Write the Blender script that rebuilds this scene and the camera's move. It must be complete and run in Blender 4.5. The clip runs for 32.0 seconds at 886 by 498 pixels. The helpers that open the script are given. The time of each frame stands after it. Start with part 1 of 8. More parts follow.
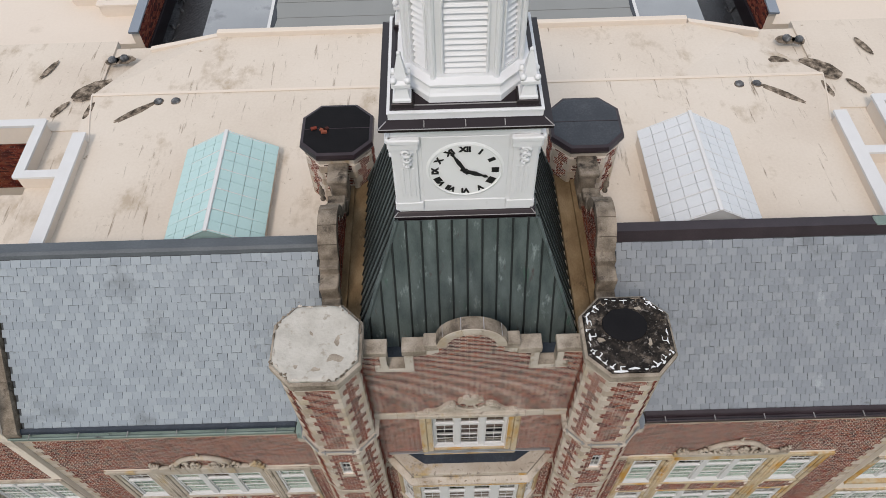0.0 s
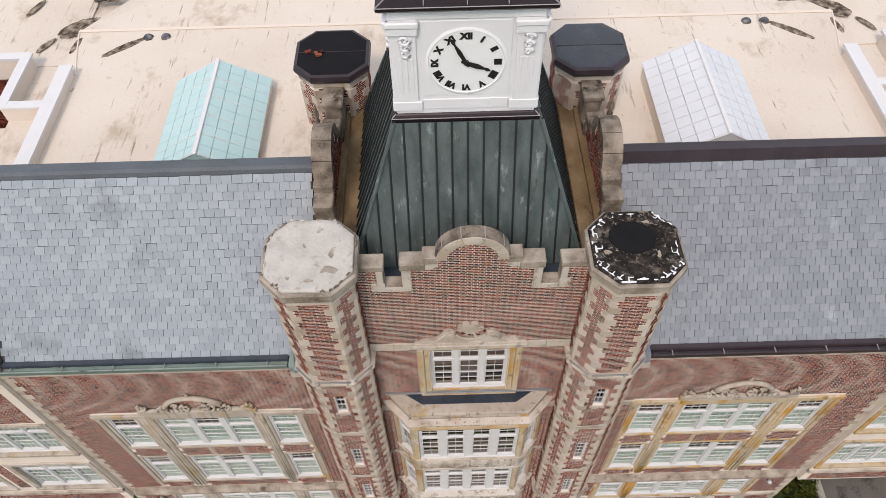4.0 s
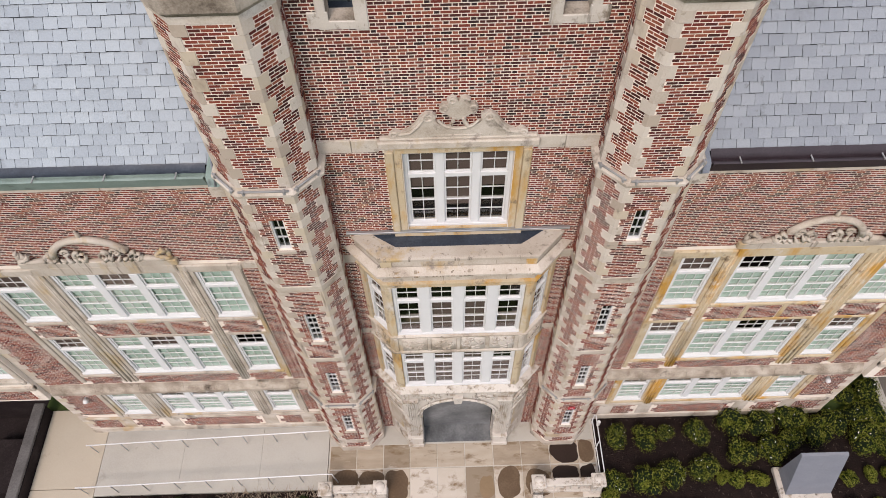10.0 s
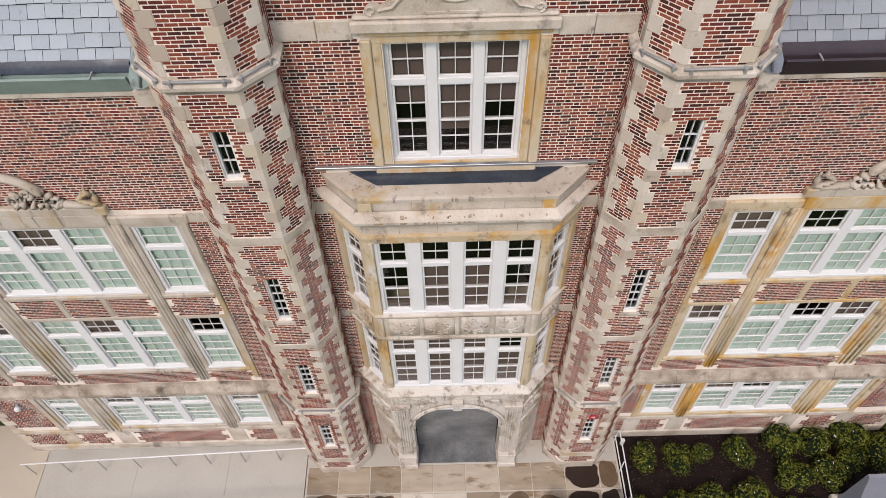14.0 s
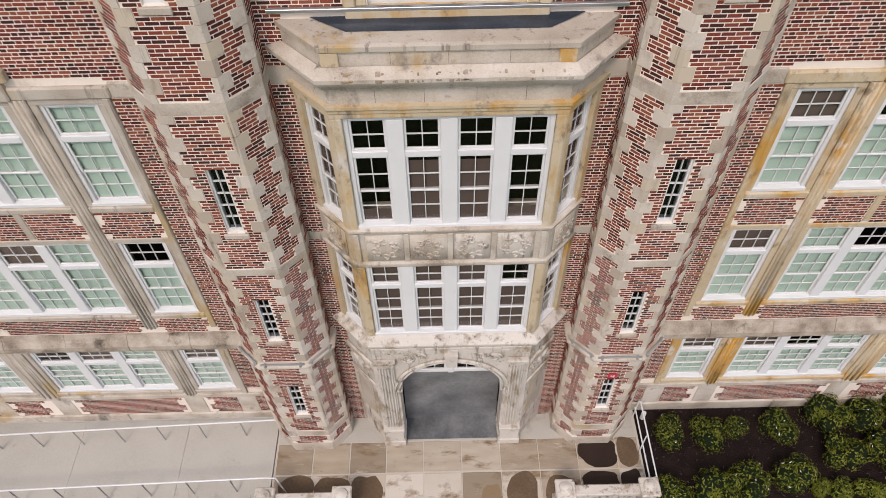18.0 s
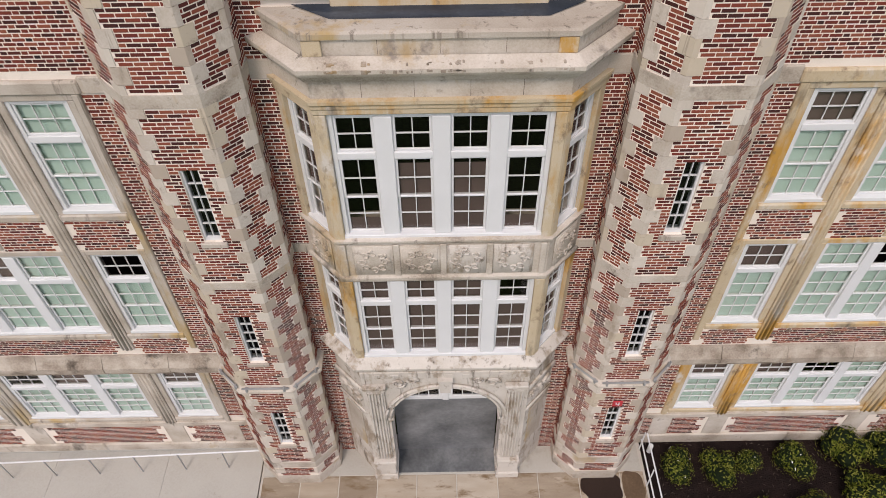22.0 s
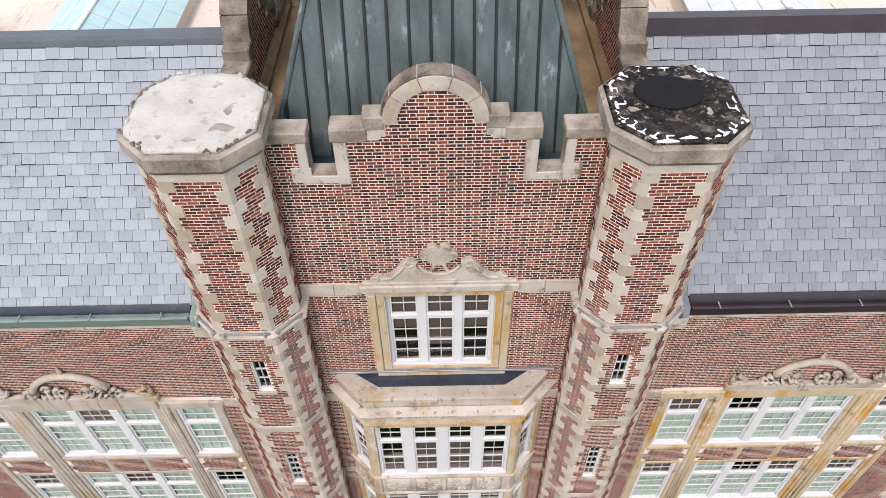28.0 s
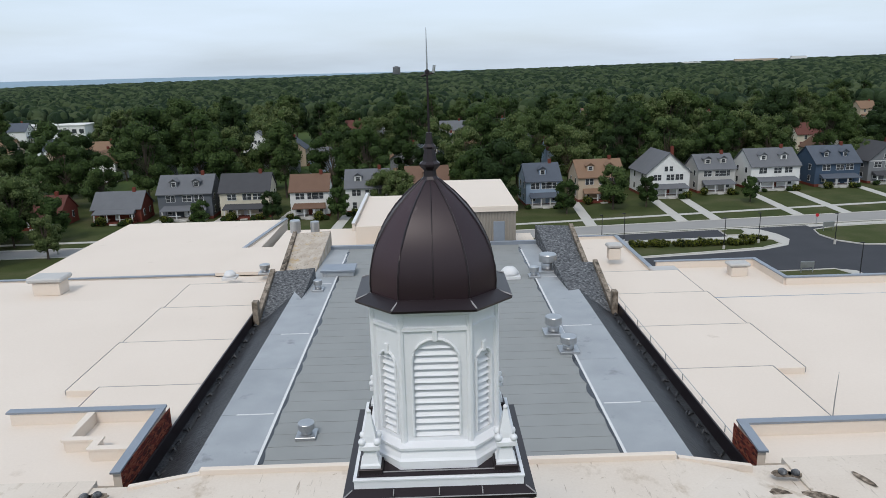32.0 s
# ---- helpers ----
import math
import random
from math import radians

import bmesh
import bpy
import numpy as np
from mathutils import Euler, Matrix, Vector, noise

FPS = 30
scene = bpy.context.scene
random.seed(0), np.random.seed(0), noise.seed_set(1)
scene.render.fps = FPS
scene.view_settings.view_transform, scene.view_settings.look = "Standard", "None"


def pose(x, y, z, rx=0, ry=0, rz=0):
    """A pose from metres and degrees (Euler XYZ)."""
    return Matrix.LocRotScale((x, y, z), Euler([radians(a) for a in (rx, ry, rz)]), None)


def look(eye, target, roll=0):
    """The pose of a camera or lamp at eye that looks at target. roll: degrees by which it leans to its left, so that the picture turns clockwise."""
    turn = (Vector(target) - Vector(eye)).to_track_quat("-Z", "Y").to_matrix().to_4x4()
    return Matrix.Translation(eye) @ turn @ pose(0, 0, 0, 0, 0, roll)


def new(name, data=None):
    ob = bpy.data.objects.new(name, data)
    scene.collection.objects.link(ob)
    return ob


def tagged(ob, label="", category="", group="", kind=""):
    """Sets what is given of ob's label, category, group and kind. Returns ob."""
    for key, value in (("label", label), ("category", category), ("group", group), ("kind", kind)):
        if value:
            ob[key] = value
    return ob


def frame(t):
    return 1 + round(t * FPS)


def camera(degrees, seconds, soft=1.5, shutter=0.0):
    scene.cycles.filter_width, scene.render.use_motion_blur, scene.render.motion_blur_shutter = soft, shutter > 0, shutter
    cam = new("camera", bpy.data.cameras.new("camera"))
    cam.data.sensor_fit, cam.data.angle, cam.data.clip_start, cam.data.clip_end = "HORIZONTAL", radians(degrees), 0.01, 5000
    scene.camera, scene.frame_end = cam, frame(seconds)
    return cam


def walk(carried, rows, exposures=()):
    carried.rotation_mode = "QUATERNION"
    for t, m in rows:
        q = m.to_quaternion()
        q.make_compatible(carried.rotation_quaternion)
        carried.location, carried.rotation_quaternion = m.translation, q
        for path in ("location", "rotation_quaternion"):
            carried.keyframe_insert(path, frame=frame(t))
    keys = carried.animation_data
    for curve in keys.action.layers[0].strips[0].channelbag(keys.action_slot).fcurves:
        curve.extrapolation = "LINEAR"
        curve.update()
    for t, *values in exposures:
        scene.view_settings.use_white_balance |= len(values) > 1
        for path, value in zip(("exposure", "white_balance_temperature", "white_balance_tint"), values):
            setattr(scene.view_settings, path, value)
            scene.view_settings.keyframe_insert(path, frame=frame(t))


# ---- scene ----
cam = camera(64.03, 32.0, 0.85)
# seconds, eye x y z, pitch, roll, yaw
ROWS = [
    (0, -0.616, -9.147, 38.314, -53.807, -2.001, 0.400),
    (0.5, -0.651, -9.645, 38.469, -53.854, -1.912, 0.353),
    (1, -0.683, -10.084, 38.485, -53.806, -1.879, 0.268),
    (1.5, -0.715, -10.267, 38.236, -53.727, -1.836, 0.209),
    (2, -0.780, -10.363, 38.000, -53.748, -1.712, 0.092),
    (2.5, -0.806, -10.481, 37.702, -53.622, -1.617, 0.075),
    (3, -0.807, -10.542, 37.216, -53.533, -1.619, -0.002),
    (3.5, -0.783, -10.572, 36.753, -53.494, -1.572, -0.018),
    (5.5, -0.723, -10.627, 34.117, -53.385, -1.354, -0.274),
    (6, -0.745, -10.593, 33.408, -53.390, -1.329, -0.332),
    (6.5, -0.738, -10.531, 32.702, -53.486, -1.305, -0.380),
    (7, -0.704, -10.474, 32.058, -53.571, -1.210, -0.441),
    (7.5, -0.680, -10.376, 31.421, -55.761, -1.193, -0.454),
    (8, -0.632, -10.368, 30.814, -58.186, -1.120, -0.373),
    (8.5, -0.558, -10.376, 30.245, -58.766, -1.275, -0.210),
    (9, -0.483, -10.419, 29.724, -58.424, -1.435, -0.035),
    (9.5, -0.454, -10.480, 29.182, -57.342, -1.533, -0.078),
    (10, -0.411, -10.513, 28.603, -56.207, -1.502, -0.115),
    (10.5, -0.388, -10.479, 28.020, -55.115, -1.539, -0.097),
    (11, -0.365, -10.386, 27.455, -54.023, -1.567, -0.081),
    (11.5, -0.344, -10.315, 26.863, -52.952, -1.584, -0.040),
    (12, -0.351, -10.268, 26.270, -52.123, -1.548, -0.101),
    (12.5, -0.317, -10.260, 25.750, -52.129, -1.567, -0.045),
    (13, -0.285, -10.277, 25.221, -52.113, -1.580, 0.028),
    (13.5, -0.267, -10.257, 24.699, -52.144, -1.623, 0.094),
    (14, -0.282, -10.210, 24.187, -52.162, -1.527, 0.123),
    (14.5, -0.269, -10.203, 23.656, -52.096, -1.547, 0.139),
    (16.5, -0.245, -10.047, 21.476, -52.026, -1.326, 0.054),
    (17, -0.215, -10.047, 20.960, -52.096, -1.305, -0.006),
    (17.5, -0.192, -10.066, 20.501, -51.777, -1.249, -0.040),
    (18, -0.171, -10.077, 20.113, -50.485, -1.166, -0.139),
    (18.5, -0.103, -10.078, 19.732, -49.095, -1.111, -0.154),
    (19, -0.061, -10.056, 19.379, -47.765, -1.122, -0.132),
    (19.5, -0.029, -10.032, 19.280, -47.384, -1.156, -0.061),
    (20, -0.023, -9.994, 19.259, -47.330, -1.144, -0.010),
    (20.5, -0.039, -9.913, 19.263, -47.346, -1.125, 0.005),
    (21, -0.037, -9.853, 19.217, -47.368, -1.059, 0.013),
    (21.5, -0.021, -9.850, 19.145, -47.361, -1.027, -0.003),
    (22, -0.011, -9.855, 19.074, -47.384, -0.925, -0.029),
    (22.5, -0.009, -9.899, 19.013, -47.341, -0.916, -0.051),
    (23, 0.018, -9.953, 19.054, -47.304, -0.911, 0.054),
    (23.5, 0.037, -10.013, 19.793, -47.243, -0.946, -0.020),
    (24, 0.052, -10.050, 20.790, -47.168, -1.020, -0.049),
    (24.5, 0.070, -10.016, 21.860, -47.140, -0.953, 0.011),
    (25, 0.086, -9.976, 22.939, -47.133, -1.071, 0.050),
    (25.5, 0.067, -9.963, 23.998, -47.045, -1.047, -0.057),
    (27.5, 0.086, -10.047, 28.066, -47.109, -0.815, -0.165),
    (28, 0.055, -10.136, 29.081, -46.878, -0.957, -0.188),
    (28.5, -0.013, -10.201, 30.120, -46.925, -1.063, -0.427),
    (29, -0.024, -10.222, 31.114, -46.990, -1.079, -0.418),
    (29.5, 0.024, -10.275, 32.108, -46.900, -1.259, -0.199),
    (30, 0.048, -10.299, 33.136, -44.142, -1.465, -0.130),
    (30.5, 0.018, -10.302, 34.211, -36.691, -1.529, -0.294),
    (31, -0.034, -10.321, 35.197, -27.293, -1.534, -0.540),
    (31.5, -0.076, -10.320, 35.625, -16.797, -1.524, -0.805),
    (32, -0.099, -10.253, 35.661, -14.404, -1.475, -0.848),
]
EXPOSURES = ((0, 0.27, 7200, 15), (3, 0.42, 7300, 18), (6, 0.76, 7250, 20), (9, 0.82, 7200, 20), (14, 0.78, 7150, 20), (22, 0.68, 7100, 20), (25, 0.74, 7050, 21), (28, 0.95, 6950, 20), (29, 0.92, 6900, 18), (30, 0.7, 6850, 15), (31, 0.36, 6700, 12), (32, 0.24, 6600, 11))
walk(cam, [(t, pose(x, y, z, 90 + pitch, 0, yaw) @ pose(0, 0, 0, 0, 0, roll)) for t, x, y, z, pitch, roll, yaw in ROWS], EXPOSURES)

# ---- sky and sun: a bright overcast day ----
world = bpy.data.worlds.new("sky")
scene.world = world
world.use_nodes = True
wn, wl = world.node_tree.nodes, world.node_tree.links
wn.clear()
SUN_EL, SUN_AZ = 52.0, 200.0
sky_tex = wn.new("ShaderNodeTexSky")
sky_tex.sky_type, sky_tex.sun_disc = "NISHITA", False
sky_tex.sun_elevation, sky_tex.sun_rotation = radians(SUN_EL), radians(SUN_AZ)
sky_tex.air_density, sky_tex.dust_density = 1.0, 2.5
co = wn.new("ShaderNodeTexCoord")
mp = wn.new("ShaderNodeMapping")
mp.inputs["Scale"].default_value = (1.0, 1.0, 7.0)
cl = wn.new("ShaderNodeTexNoise")
cl.inputs["Scale"].default_value, cl.inputs["Detail"].default_value = 2.2, 6.0
cr = wn.new("ShaderNodeValToRGB")
cr.color_ramp.elements[0].position, cr.color_ramp.elements[0].color = 0.36, (0.62, 0.62, 0.62, 1)
cr.color_ramp.elements[1].position, cr.color_ramp.elements[1].color = 0.68, (0.95, 0.95, 0.95, 1)
cloud = wn.new("ShaderNodeMix")
cloud.data_type = "RGBA"
cloud.inputs["B"].default_value = (4.8, 5.75, 6.85, 1)
bg = wn.new("ShaderNodeBackground")
bg.inputs["Strength"].default_value = 0.13
wo = wn.new("ShaderNodeOutputWorld")
wl.new(co.outputs["Generated"], mp.inputs["Vector"])
wl.new(mp.outputs["Vector"], cl.inputs["Vector"])
wl.new(cl.outputs["Fac"], cr.inputs["Fac"])
wl.new(cr.outputs["Color"], cloud.inputs["Factor"])
wl.new(sky_tex.outputs["Color"], cloud.inputs["A"])
wl.new(cloud.outputs["Result"], bg.inputs["Color"])
wl.new(bg.outputs["Background"], wo.inputs["Surface"])
sun = new("sun", bpy.data.lights.new("sun", "SUN"))
sun.data.energy, sun.data.angle, sun.data.color = 1.2, radians(14), (1.0, 0.97, 0.92)
sun.matrix_world = look(
    (0, 0, 80), (-math.sin(radians(SUN_AZ)) * math.cos(radians(SUN_EL)), -math.cos(radians(SUN_AZ)) * math.cos(radians(SUN_EL)), 80 - math.sin(radians(SUN_EL))))

# ---- materials ----
def material(name, colours, scale=3.0, rough=0.8, bump=0.15, fine=40.0, stretch=(1, 1, 1), island=False, thing=False,
             stain=None, metal=0.0, mix=0.5, dist=0.01, gloss=None):
    """Noise between colours at two scales, with fine relief; island / thing: a colour of its own for each piece;
    stain: (colour, scale, threshold 0..1, stretch)."""
    m = bpy.data.materials.new(name)
    m.use_nodes = True
    n, l = m.node_tree.nodes, m.node_tree.links
    b = n["Principled BSDF"]
    b.inputs["Roughness"].default_value, b.inputs["Metallic"].default_value = rough, metal
    b.inputs["Specular IOR Level"].default_value = (0.12 if rough >= 0.68 else 0.4) if gloss is None else gloss
    tc = n.new("ShaderNodeTexCoord")
    geo = n.new("ShaderNodeNewGeometry")
    mp = n.new("ShaderNodeMapping")
    mp.inputs["Scale"].default_value = stretch
    l.new(geo.outputs["Position"], mp.inputs["Vector"])
    big, small = n.new("ShaderNodeTexNoise"), n.new("ShaderNodeTexNoise")
    big.inputs["Scale"].default_value, big.inputs["Detail"].default_value = scale, 5
    small.inputs["Scale"].default_value, small.inputs["Detail"].default_value = fine, 3
    for t in (big, small):
        l.new(mp.outputs["Vector"], t.inputs["Vector"])
    fac = n.new("ShaderNodeMath")
    fac.operation = "MULTIPLY_ADD"
    fac.inputs[1].default_value, fac.inputs[2].default_value = mix, 0.5 - mix / 2
    l.new(big.outputs["Fac"], fac.inputs[0])
    last = fac.outputs[0]
    add = n.new("ShaderNodeMath")
    add.operation = "MULTIPLY_ADD"
    add.inputs[1].default_value = 0.35
    l.new(small.outputs["Fac"], add.inputs[0])
    sub = n.new("ShaderNodeMath")
    sub.operation = "SUBTRACT"
    sub.inputs[1].default_value = 0.175
    l.new(last, add.inputs[2])
    l.new(add.outputs[0], sub.inputs[0])
    last = sub.outputs[0]
    if island or thing:
        rnd = geo.outputs["Random Per Island"] if island else n.new("ShaderNodeObjectInfo").outputs["Random"]
        r2 = n.new("ShaderNodeMath")
        r2.operation = "MULTIPLY_ADD"
        r2.inputs[1].default_value = 0.85
        l.new(rnd, r2.inputs[0])
        half = n.new("ShaderNodeMath")
        half.operation = "MULTIPLY_ADD"
        half.inputs[1].default_value, half.inputs[2].default_value = 0.5, -0.175
        l.new(last, half.inputs[0])
        l.new(half.outputs[0], r2.inputs[2])
        last = r2.outputs[0]
    ramp = n.new("ShaderNodeValToRGB")
    e = ramp.color_ramp.elements
    while len(e) < len(colours):
        e.new(0.5)
    for i, c in enumerate(colours):
        e[i].position = 0.2 + 0.6 * i / max(1, len(colours) - 1)
        e[i].color = (*c, 1)
    l.new(last, ramp.inputs["Fac"])
    col = ramp.outputs["Color"]
    for st in (stain or ()):
        c, sc, th, sv = st
        mq = n.new("ShaderNodeMapping")
        mq.inputs["Scale"].default_value = sv
        l.new(geo.outputs["Position"], mq.inputs["Vector"])
        t = n.new("ShaderNodeTexNoise")
        t.inputs["Scale"].default_value, t.inputs["Detail"].default_value, t.inputs["Roughness"].default_value = sc, 7, 0.65
        l.new(mq.outputs["Vector"], t.inputs["Vector"])
        rr = n.new("ShaderNodeValToRGB")
        rr.color_ramp.elements[0].position, rr.color_ramp.elements[1].position = th, min(1, th + 0.12)
        l.new(t.outputs["Fac"], rr.inputs["Fac"])
        mx = n.new("ShaderNodeMix")
        mx.data_type = "RGBA"
        mx.inputs["B"].default_value = (*c, 1)
        l.new(rr.outputs["Color"], mx.inputs["Factor"])
        l.new(col, mx.inputs["A"])
        col = mx.outputs["Result"]
    l.new(col, b.inputs["Base Color"])
    if bump:
        bp = n.new("ShaderNodeBump")
        bp.inputs["Strength"].default_value, bp.inputs["Distance"].default_value = bump, dist
        l.new(small.outputs["Fac"], bp.inputs["Height"])
        l.new(bp.outputs["Normal"], b.inputs["Normal"])
    return m


def glass(name, tint, gloss=0.25):
    m = bpy.data.materials.new(name)
    m.use_nodes = True
    n, l = m.node_tree.nodes, m.node_tree.links
    n.clear()
    o, mx, tr, gl, fr = (n.new(k) for k in ("ShaderNodeOutputMaterial", "ShaderNodeMixShader", "ShaderNodeBsdfTransparent", "ShaderNodeBsdfGlossy", "ShaderNodeFresnel"))
    tr.inputs["Color"].default_value = (*tint, 1)
    gl.inputs["Roughness"].default_value = 0.03
    fr.inputs["IOR"].default_value = 1.5
    ad = n.new("ShaderNodeMath")
    ad.operation = "ADD"
    ad.inputs[1].default_value = gloss
    l.new(fr.outputs[0], ad.inputs[0])
    l.new(ad.outputs[0], mx.inputs[0])
    l.new(tr.outputs[0], mx.inputs[1])
    l.new(gl.outputs[0], mx.inputs[2])
    l.new(mx.outputs[0], o.inputs[0])
    return m


GRIME = ((0.07, 0.06, 0.05), 0.9, 0.60, (1, 1, 0.35))
MORTAR = material("mortar", [(0.60, 0.51, 0.43), (0.72, 0.635, 0.55), (0.79, 0.71, 0.62)], 0.8, 0.95, 0.3, 60, stain=[((0.36, 0.29, 0.23), 0.5, 0.60, (1, 1, 0.5))])
BRICK = material("brick_red", [(0.058, 0.021, 0.018), (0.132, 0.030, 0.023), (0.186, 0.043, 0.029), (0.245, 0.077, 0.046)], 1.0, 0.85, 0.4, 70, island=True, thing=False, stain=[((0.075, 0.030, 0.026), 0.7, 0.60, (1, 1, 0.6))])
BRICK_ONE = material("brick_single", [(0.058, 0.021, 0.018), (0.132, 0.030, 0.023), (0.186, 0.043, 0.029), (0.245, 0.077, 0.046)], 1.0, 0.85, 0.4, 70, thing=True, stain=[((0.075, 0.030, 0.026), 0.7, 0.60, (1, 1, 0.6))])
BRICK_DARK = material("brick_dark", [(0.027, 0.017, 0.016), (0.052, 0.024, 0.021), (0.10, 0.030, 0.025)], 1.0, 0.75, 0.4, 70, island=True)
STONE = material("limestone", [(0.22, 0.178, 0.14), (0.41, 0.35, 0.285), (0.50, 0.44, 0.375), (0.58, 0.525, 0.465)], 1.4, 0.9, 0.5, 30, mix=1.1, stain=[((0.40, 0.285, 0.155), 0.7, 0.58, (1, 1, 0.5)), ((0.25, 0.21, 0.175), 2.6, 0.58, (1, 1, 1)), ((0.10, 0.082, 0.066), 5.0, 0.64, (1, 1, 0.6)), GRIME])
STONE_PALE = material("limestone_pale", [(0.40, 0.355, 0.305), (0.51, 0.46, 0.405), (0.59, 0.54, 0.485)], 1.5, 0.9, 0.3, 50, mix=0.9, stain=[((0.30, 0.24, 0.18), 2.2, 0.52, (1, 1, 0.5)), ((0.19, 0.15, 0.115), 4.5, 0.58, (1, 1, 0.7)), ((0.10, 0.078, 0.058), 1.4, 0.57, (3, 3, 0.4))])
STONE_OCHRE = material("limestone_ochre", [(0.38, 0.285, 0.175), (0.48, 0.385, 0.26), (0.53, 0.46, 0.375)], 1.3, 0.9, 0.3, 50, stain=[((0.46, 0.25, 0.06), 1.1, 0.50, (1, 1, 0.3)), ((0.55, 0.50, 0.44), 2.0, 0.58, (1, 1, 0.5)), ((0.20, 0.145, 0.095), 3.0, 0.58, (1, 1, 0.7)), GRIME])
STONE_DARK = material("weathered_coping", [(0.06, 0.048, 0.038), (0.15, 0.122, 0.095), (0.27, 0.225, 0.18), (0.36, 0.30, 0.24)], 2.2, 0.9, 0.6, 30, mix=1.0, stain=[((0.035, 0.03, 0.026), 1.6, 0.55, (1, 1, 0.6))])
QUOIN = material("quoin_stone", [(0.40, 0.33, 0.265), (0.48, 0.415, 0.35), (0.54, 0.475, 0.405), (0.57, 0.505, 0.435), (0.46, 0.395, 0.335), (0.49, 0.41, 0.315)], 2.0, 0.9, 0.5, 30, thing=True, stain=[((0.30, 0.24, 0.18), 1.0, 0.57, (1, 1, 0.5)), ((0.22, 0.18, 0.14), 4.5, 0.61, (1, 1, 1)), ((0.10, 0.08, 0.062), 1.2, 0.63, (4, 4, 0.3))])
WHITE = material("white_paint", [(0.58, 0.575, 0.57), (0.66, 0.655, 0.65)], 2.0, 0.5, 0.05, 60)
WHITE_OLD = material("tower_white_paint", [(0.66, 0.665, 0.675), (0.76, 0.765, 0.775)], 1.5, 0.55, 0.08, 50, stain=[((0.50, 0.50, 0.48), 1.6, 0.66, (1, 1, 0.4))])
SLATE = material("slate", [(0.223, 0.259, 0.289), (0.243, 0.280, 0.311), (0.250, 0.289, 0.319), (0.259, 0.297, 0.328), (0.277, 0.316, 0.345)], 0.8, 0.5, 0.5, 22, island=True, stain=[((0.36, 0.40, 0.425), 0.9, 0.63, (1, 1, 0.3)), ((0.15, 0.172, 0.188), 0.45, 0.58, (1, 1, 1)), ((0.13, 0.145, 0.155), 5.0, 0.62, (1, 1, 0.4))])
SLATE_ONE = material("slate_single", [(0.223, 0.259, 0.289), (0.243, 0.280, 0.311), (0.250, 0.289, 0.319), (0.259, 0.297, 0.328), (0.277, 0.316, 0.345)], 0.8, 0.5, 0.5, 22, thing=True, stain=[((0.36, 0.40, 0.425), 0.9, 0.63, (1, 1, 0.3)), ((0.15, 0.172, 0.188), 0.45, 0.58, (1, 1, 1)), ((0.13, 0.145, 0.155), 5.0, 0.62, (1, 1, 0.4))])
# Dark underlay; also the painted shadow line on slate butts.
BED_AND_SHADE = material("underlay_and_butt_shade", [(0.05, 0.055, 0.06), (0.08, 0.085, 0.09)], 2, 0.9, 0.1)
COPPER = material("dark_green_copper", [(0.045, 0.060, 0.060), (0.088, 0.112, 0.110), (0.135, 0.165, 0.162)], 0.9, 0.42, 0.12, 18, stretch=(3, 3, 0.35), metal=0.2, mix=1.1, stain=[((0.26, 0.31, 0.305), 1.0, 0.585, (4.5, 4.5, 0.16)), ((0.075, 0.050, 0.046), 0.9, 0.61, (3.5, 3.5, 0.25)), ((0.055, 0.11, 0.088), 1.0, 0.60, (3, 3, 0.3))])
SEAM_DARK = material("black_seam", [(0.008, 0.011, 0.011), (0.018, 0.022, 0.021)], 2, 0.6, 0.0)
VERDIGRIS = material("verdigris_gutter", [(0.10, 0.14, 0.125), (0.17, 0.225, 0.20), (0.25, 0.30, 0.27)], 2.0, 0.6, 0.15, 30, stain=[((0.04, 0.04, 0.04), 1.5, 0.6, (1, 1, 1))])
LEAD = material("lead_sheet", [(0.10, 0.11, 0.125), (0.17, 0.18, 0.20), (0.25, 0.265, 0.285)], 2.0, 0.45, 0.15, 30, metal=0.4)
LEAD_BLUE = material("wet_lead_roof", [(0.012, 0.015, 0.022), (0.03, 0.038, 0.052), (0.07, 0.085, 0.105)], 2.2, 0.3, 0.15, 20, metal=0.1)
WET_FELT = material("wet_grey_felt", [(0.018, 0.021, 0.026), (0.035, 0.039, 0.046), (0.075, 0.082, 0.092)], 1.2, 0.25, 0.1, 15)
RIDGE_TAR = material("tarred_ridge", [(0.014, 0.010, 0.012), (0.030, 0.020, 0.024), (0.055, 0.040, 0.046)], 1.5, 0.4, 0.15, 25)
DARK_TIN = material("dark_brown_tin", [(0.014, 0.009, 0.011), (0.024, 0.016, 0.019)], 1.0, 0.38, 0.05, 20, metal=0.2)
DOME_TIN = material("dome_tin", [(0.024, 0.0125, 0.016), (0.033, 0.018, 0.022), (0.046, 0.026, 0.031)], 0.7, 0.42, 0.1, 8, metal=0.15, thing=True, stain=[((0.07, 0.052, 0.056), 1.0, 0.62, (2, 2, 0.4))])
SEAM = material("pale_solder", [(0.22, 0.21, 0.21), (0.36, 0.35, 0.35)], 3, 0.6, 0.0)
MEMBRANE = material("cream_roof_membrane", [(0.55, 0.47, 0.395), (0.62, 0.545, 0.465), (0.67, 0.60, 0.525)], 0.25, 0.85, 0.25, 10, mix=0.9, stain=[((0.44, 0.36, 0.28), 0.5, 0.57, (1.2, 0.8, 1)), ((0.20, 0.15, 0.105), 0.9, 0.615, (5, 0.5, 1)), ((0.30, 0.235, 0.17), 3.0, 0.64, (1, 1, 1))])
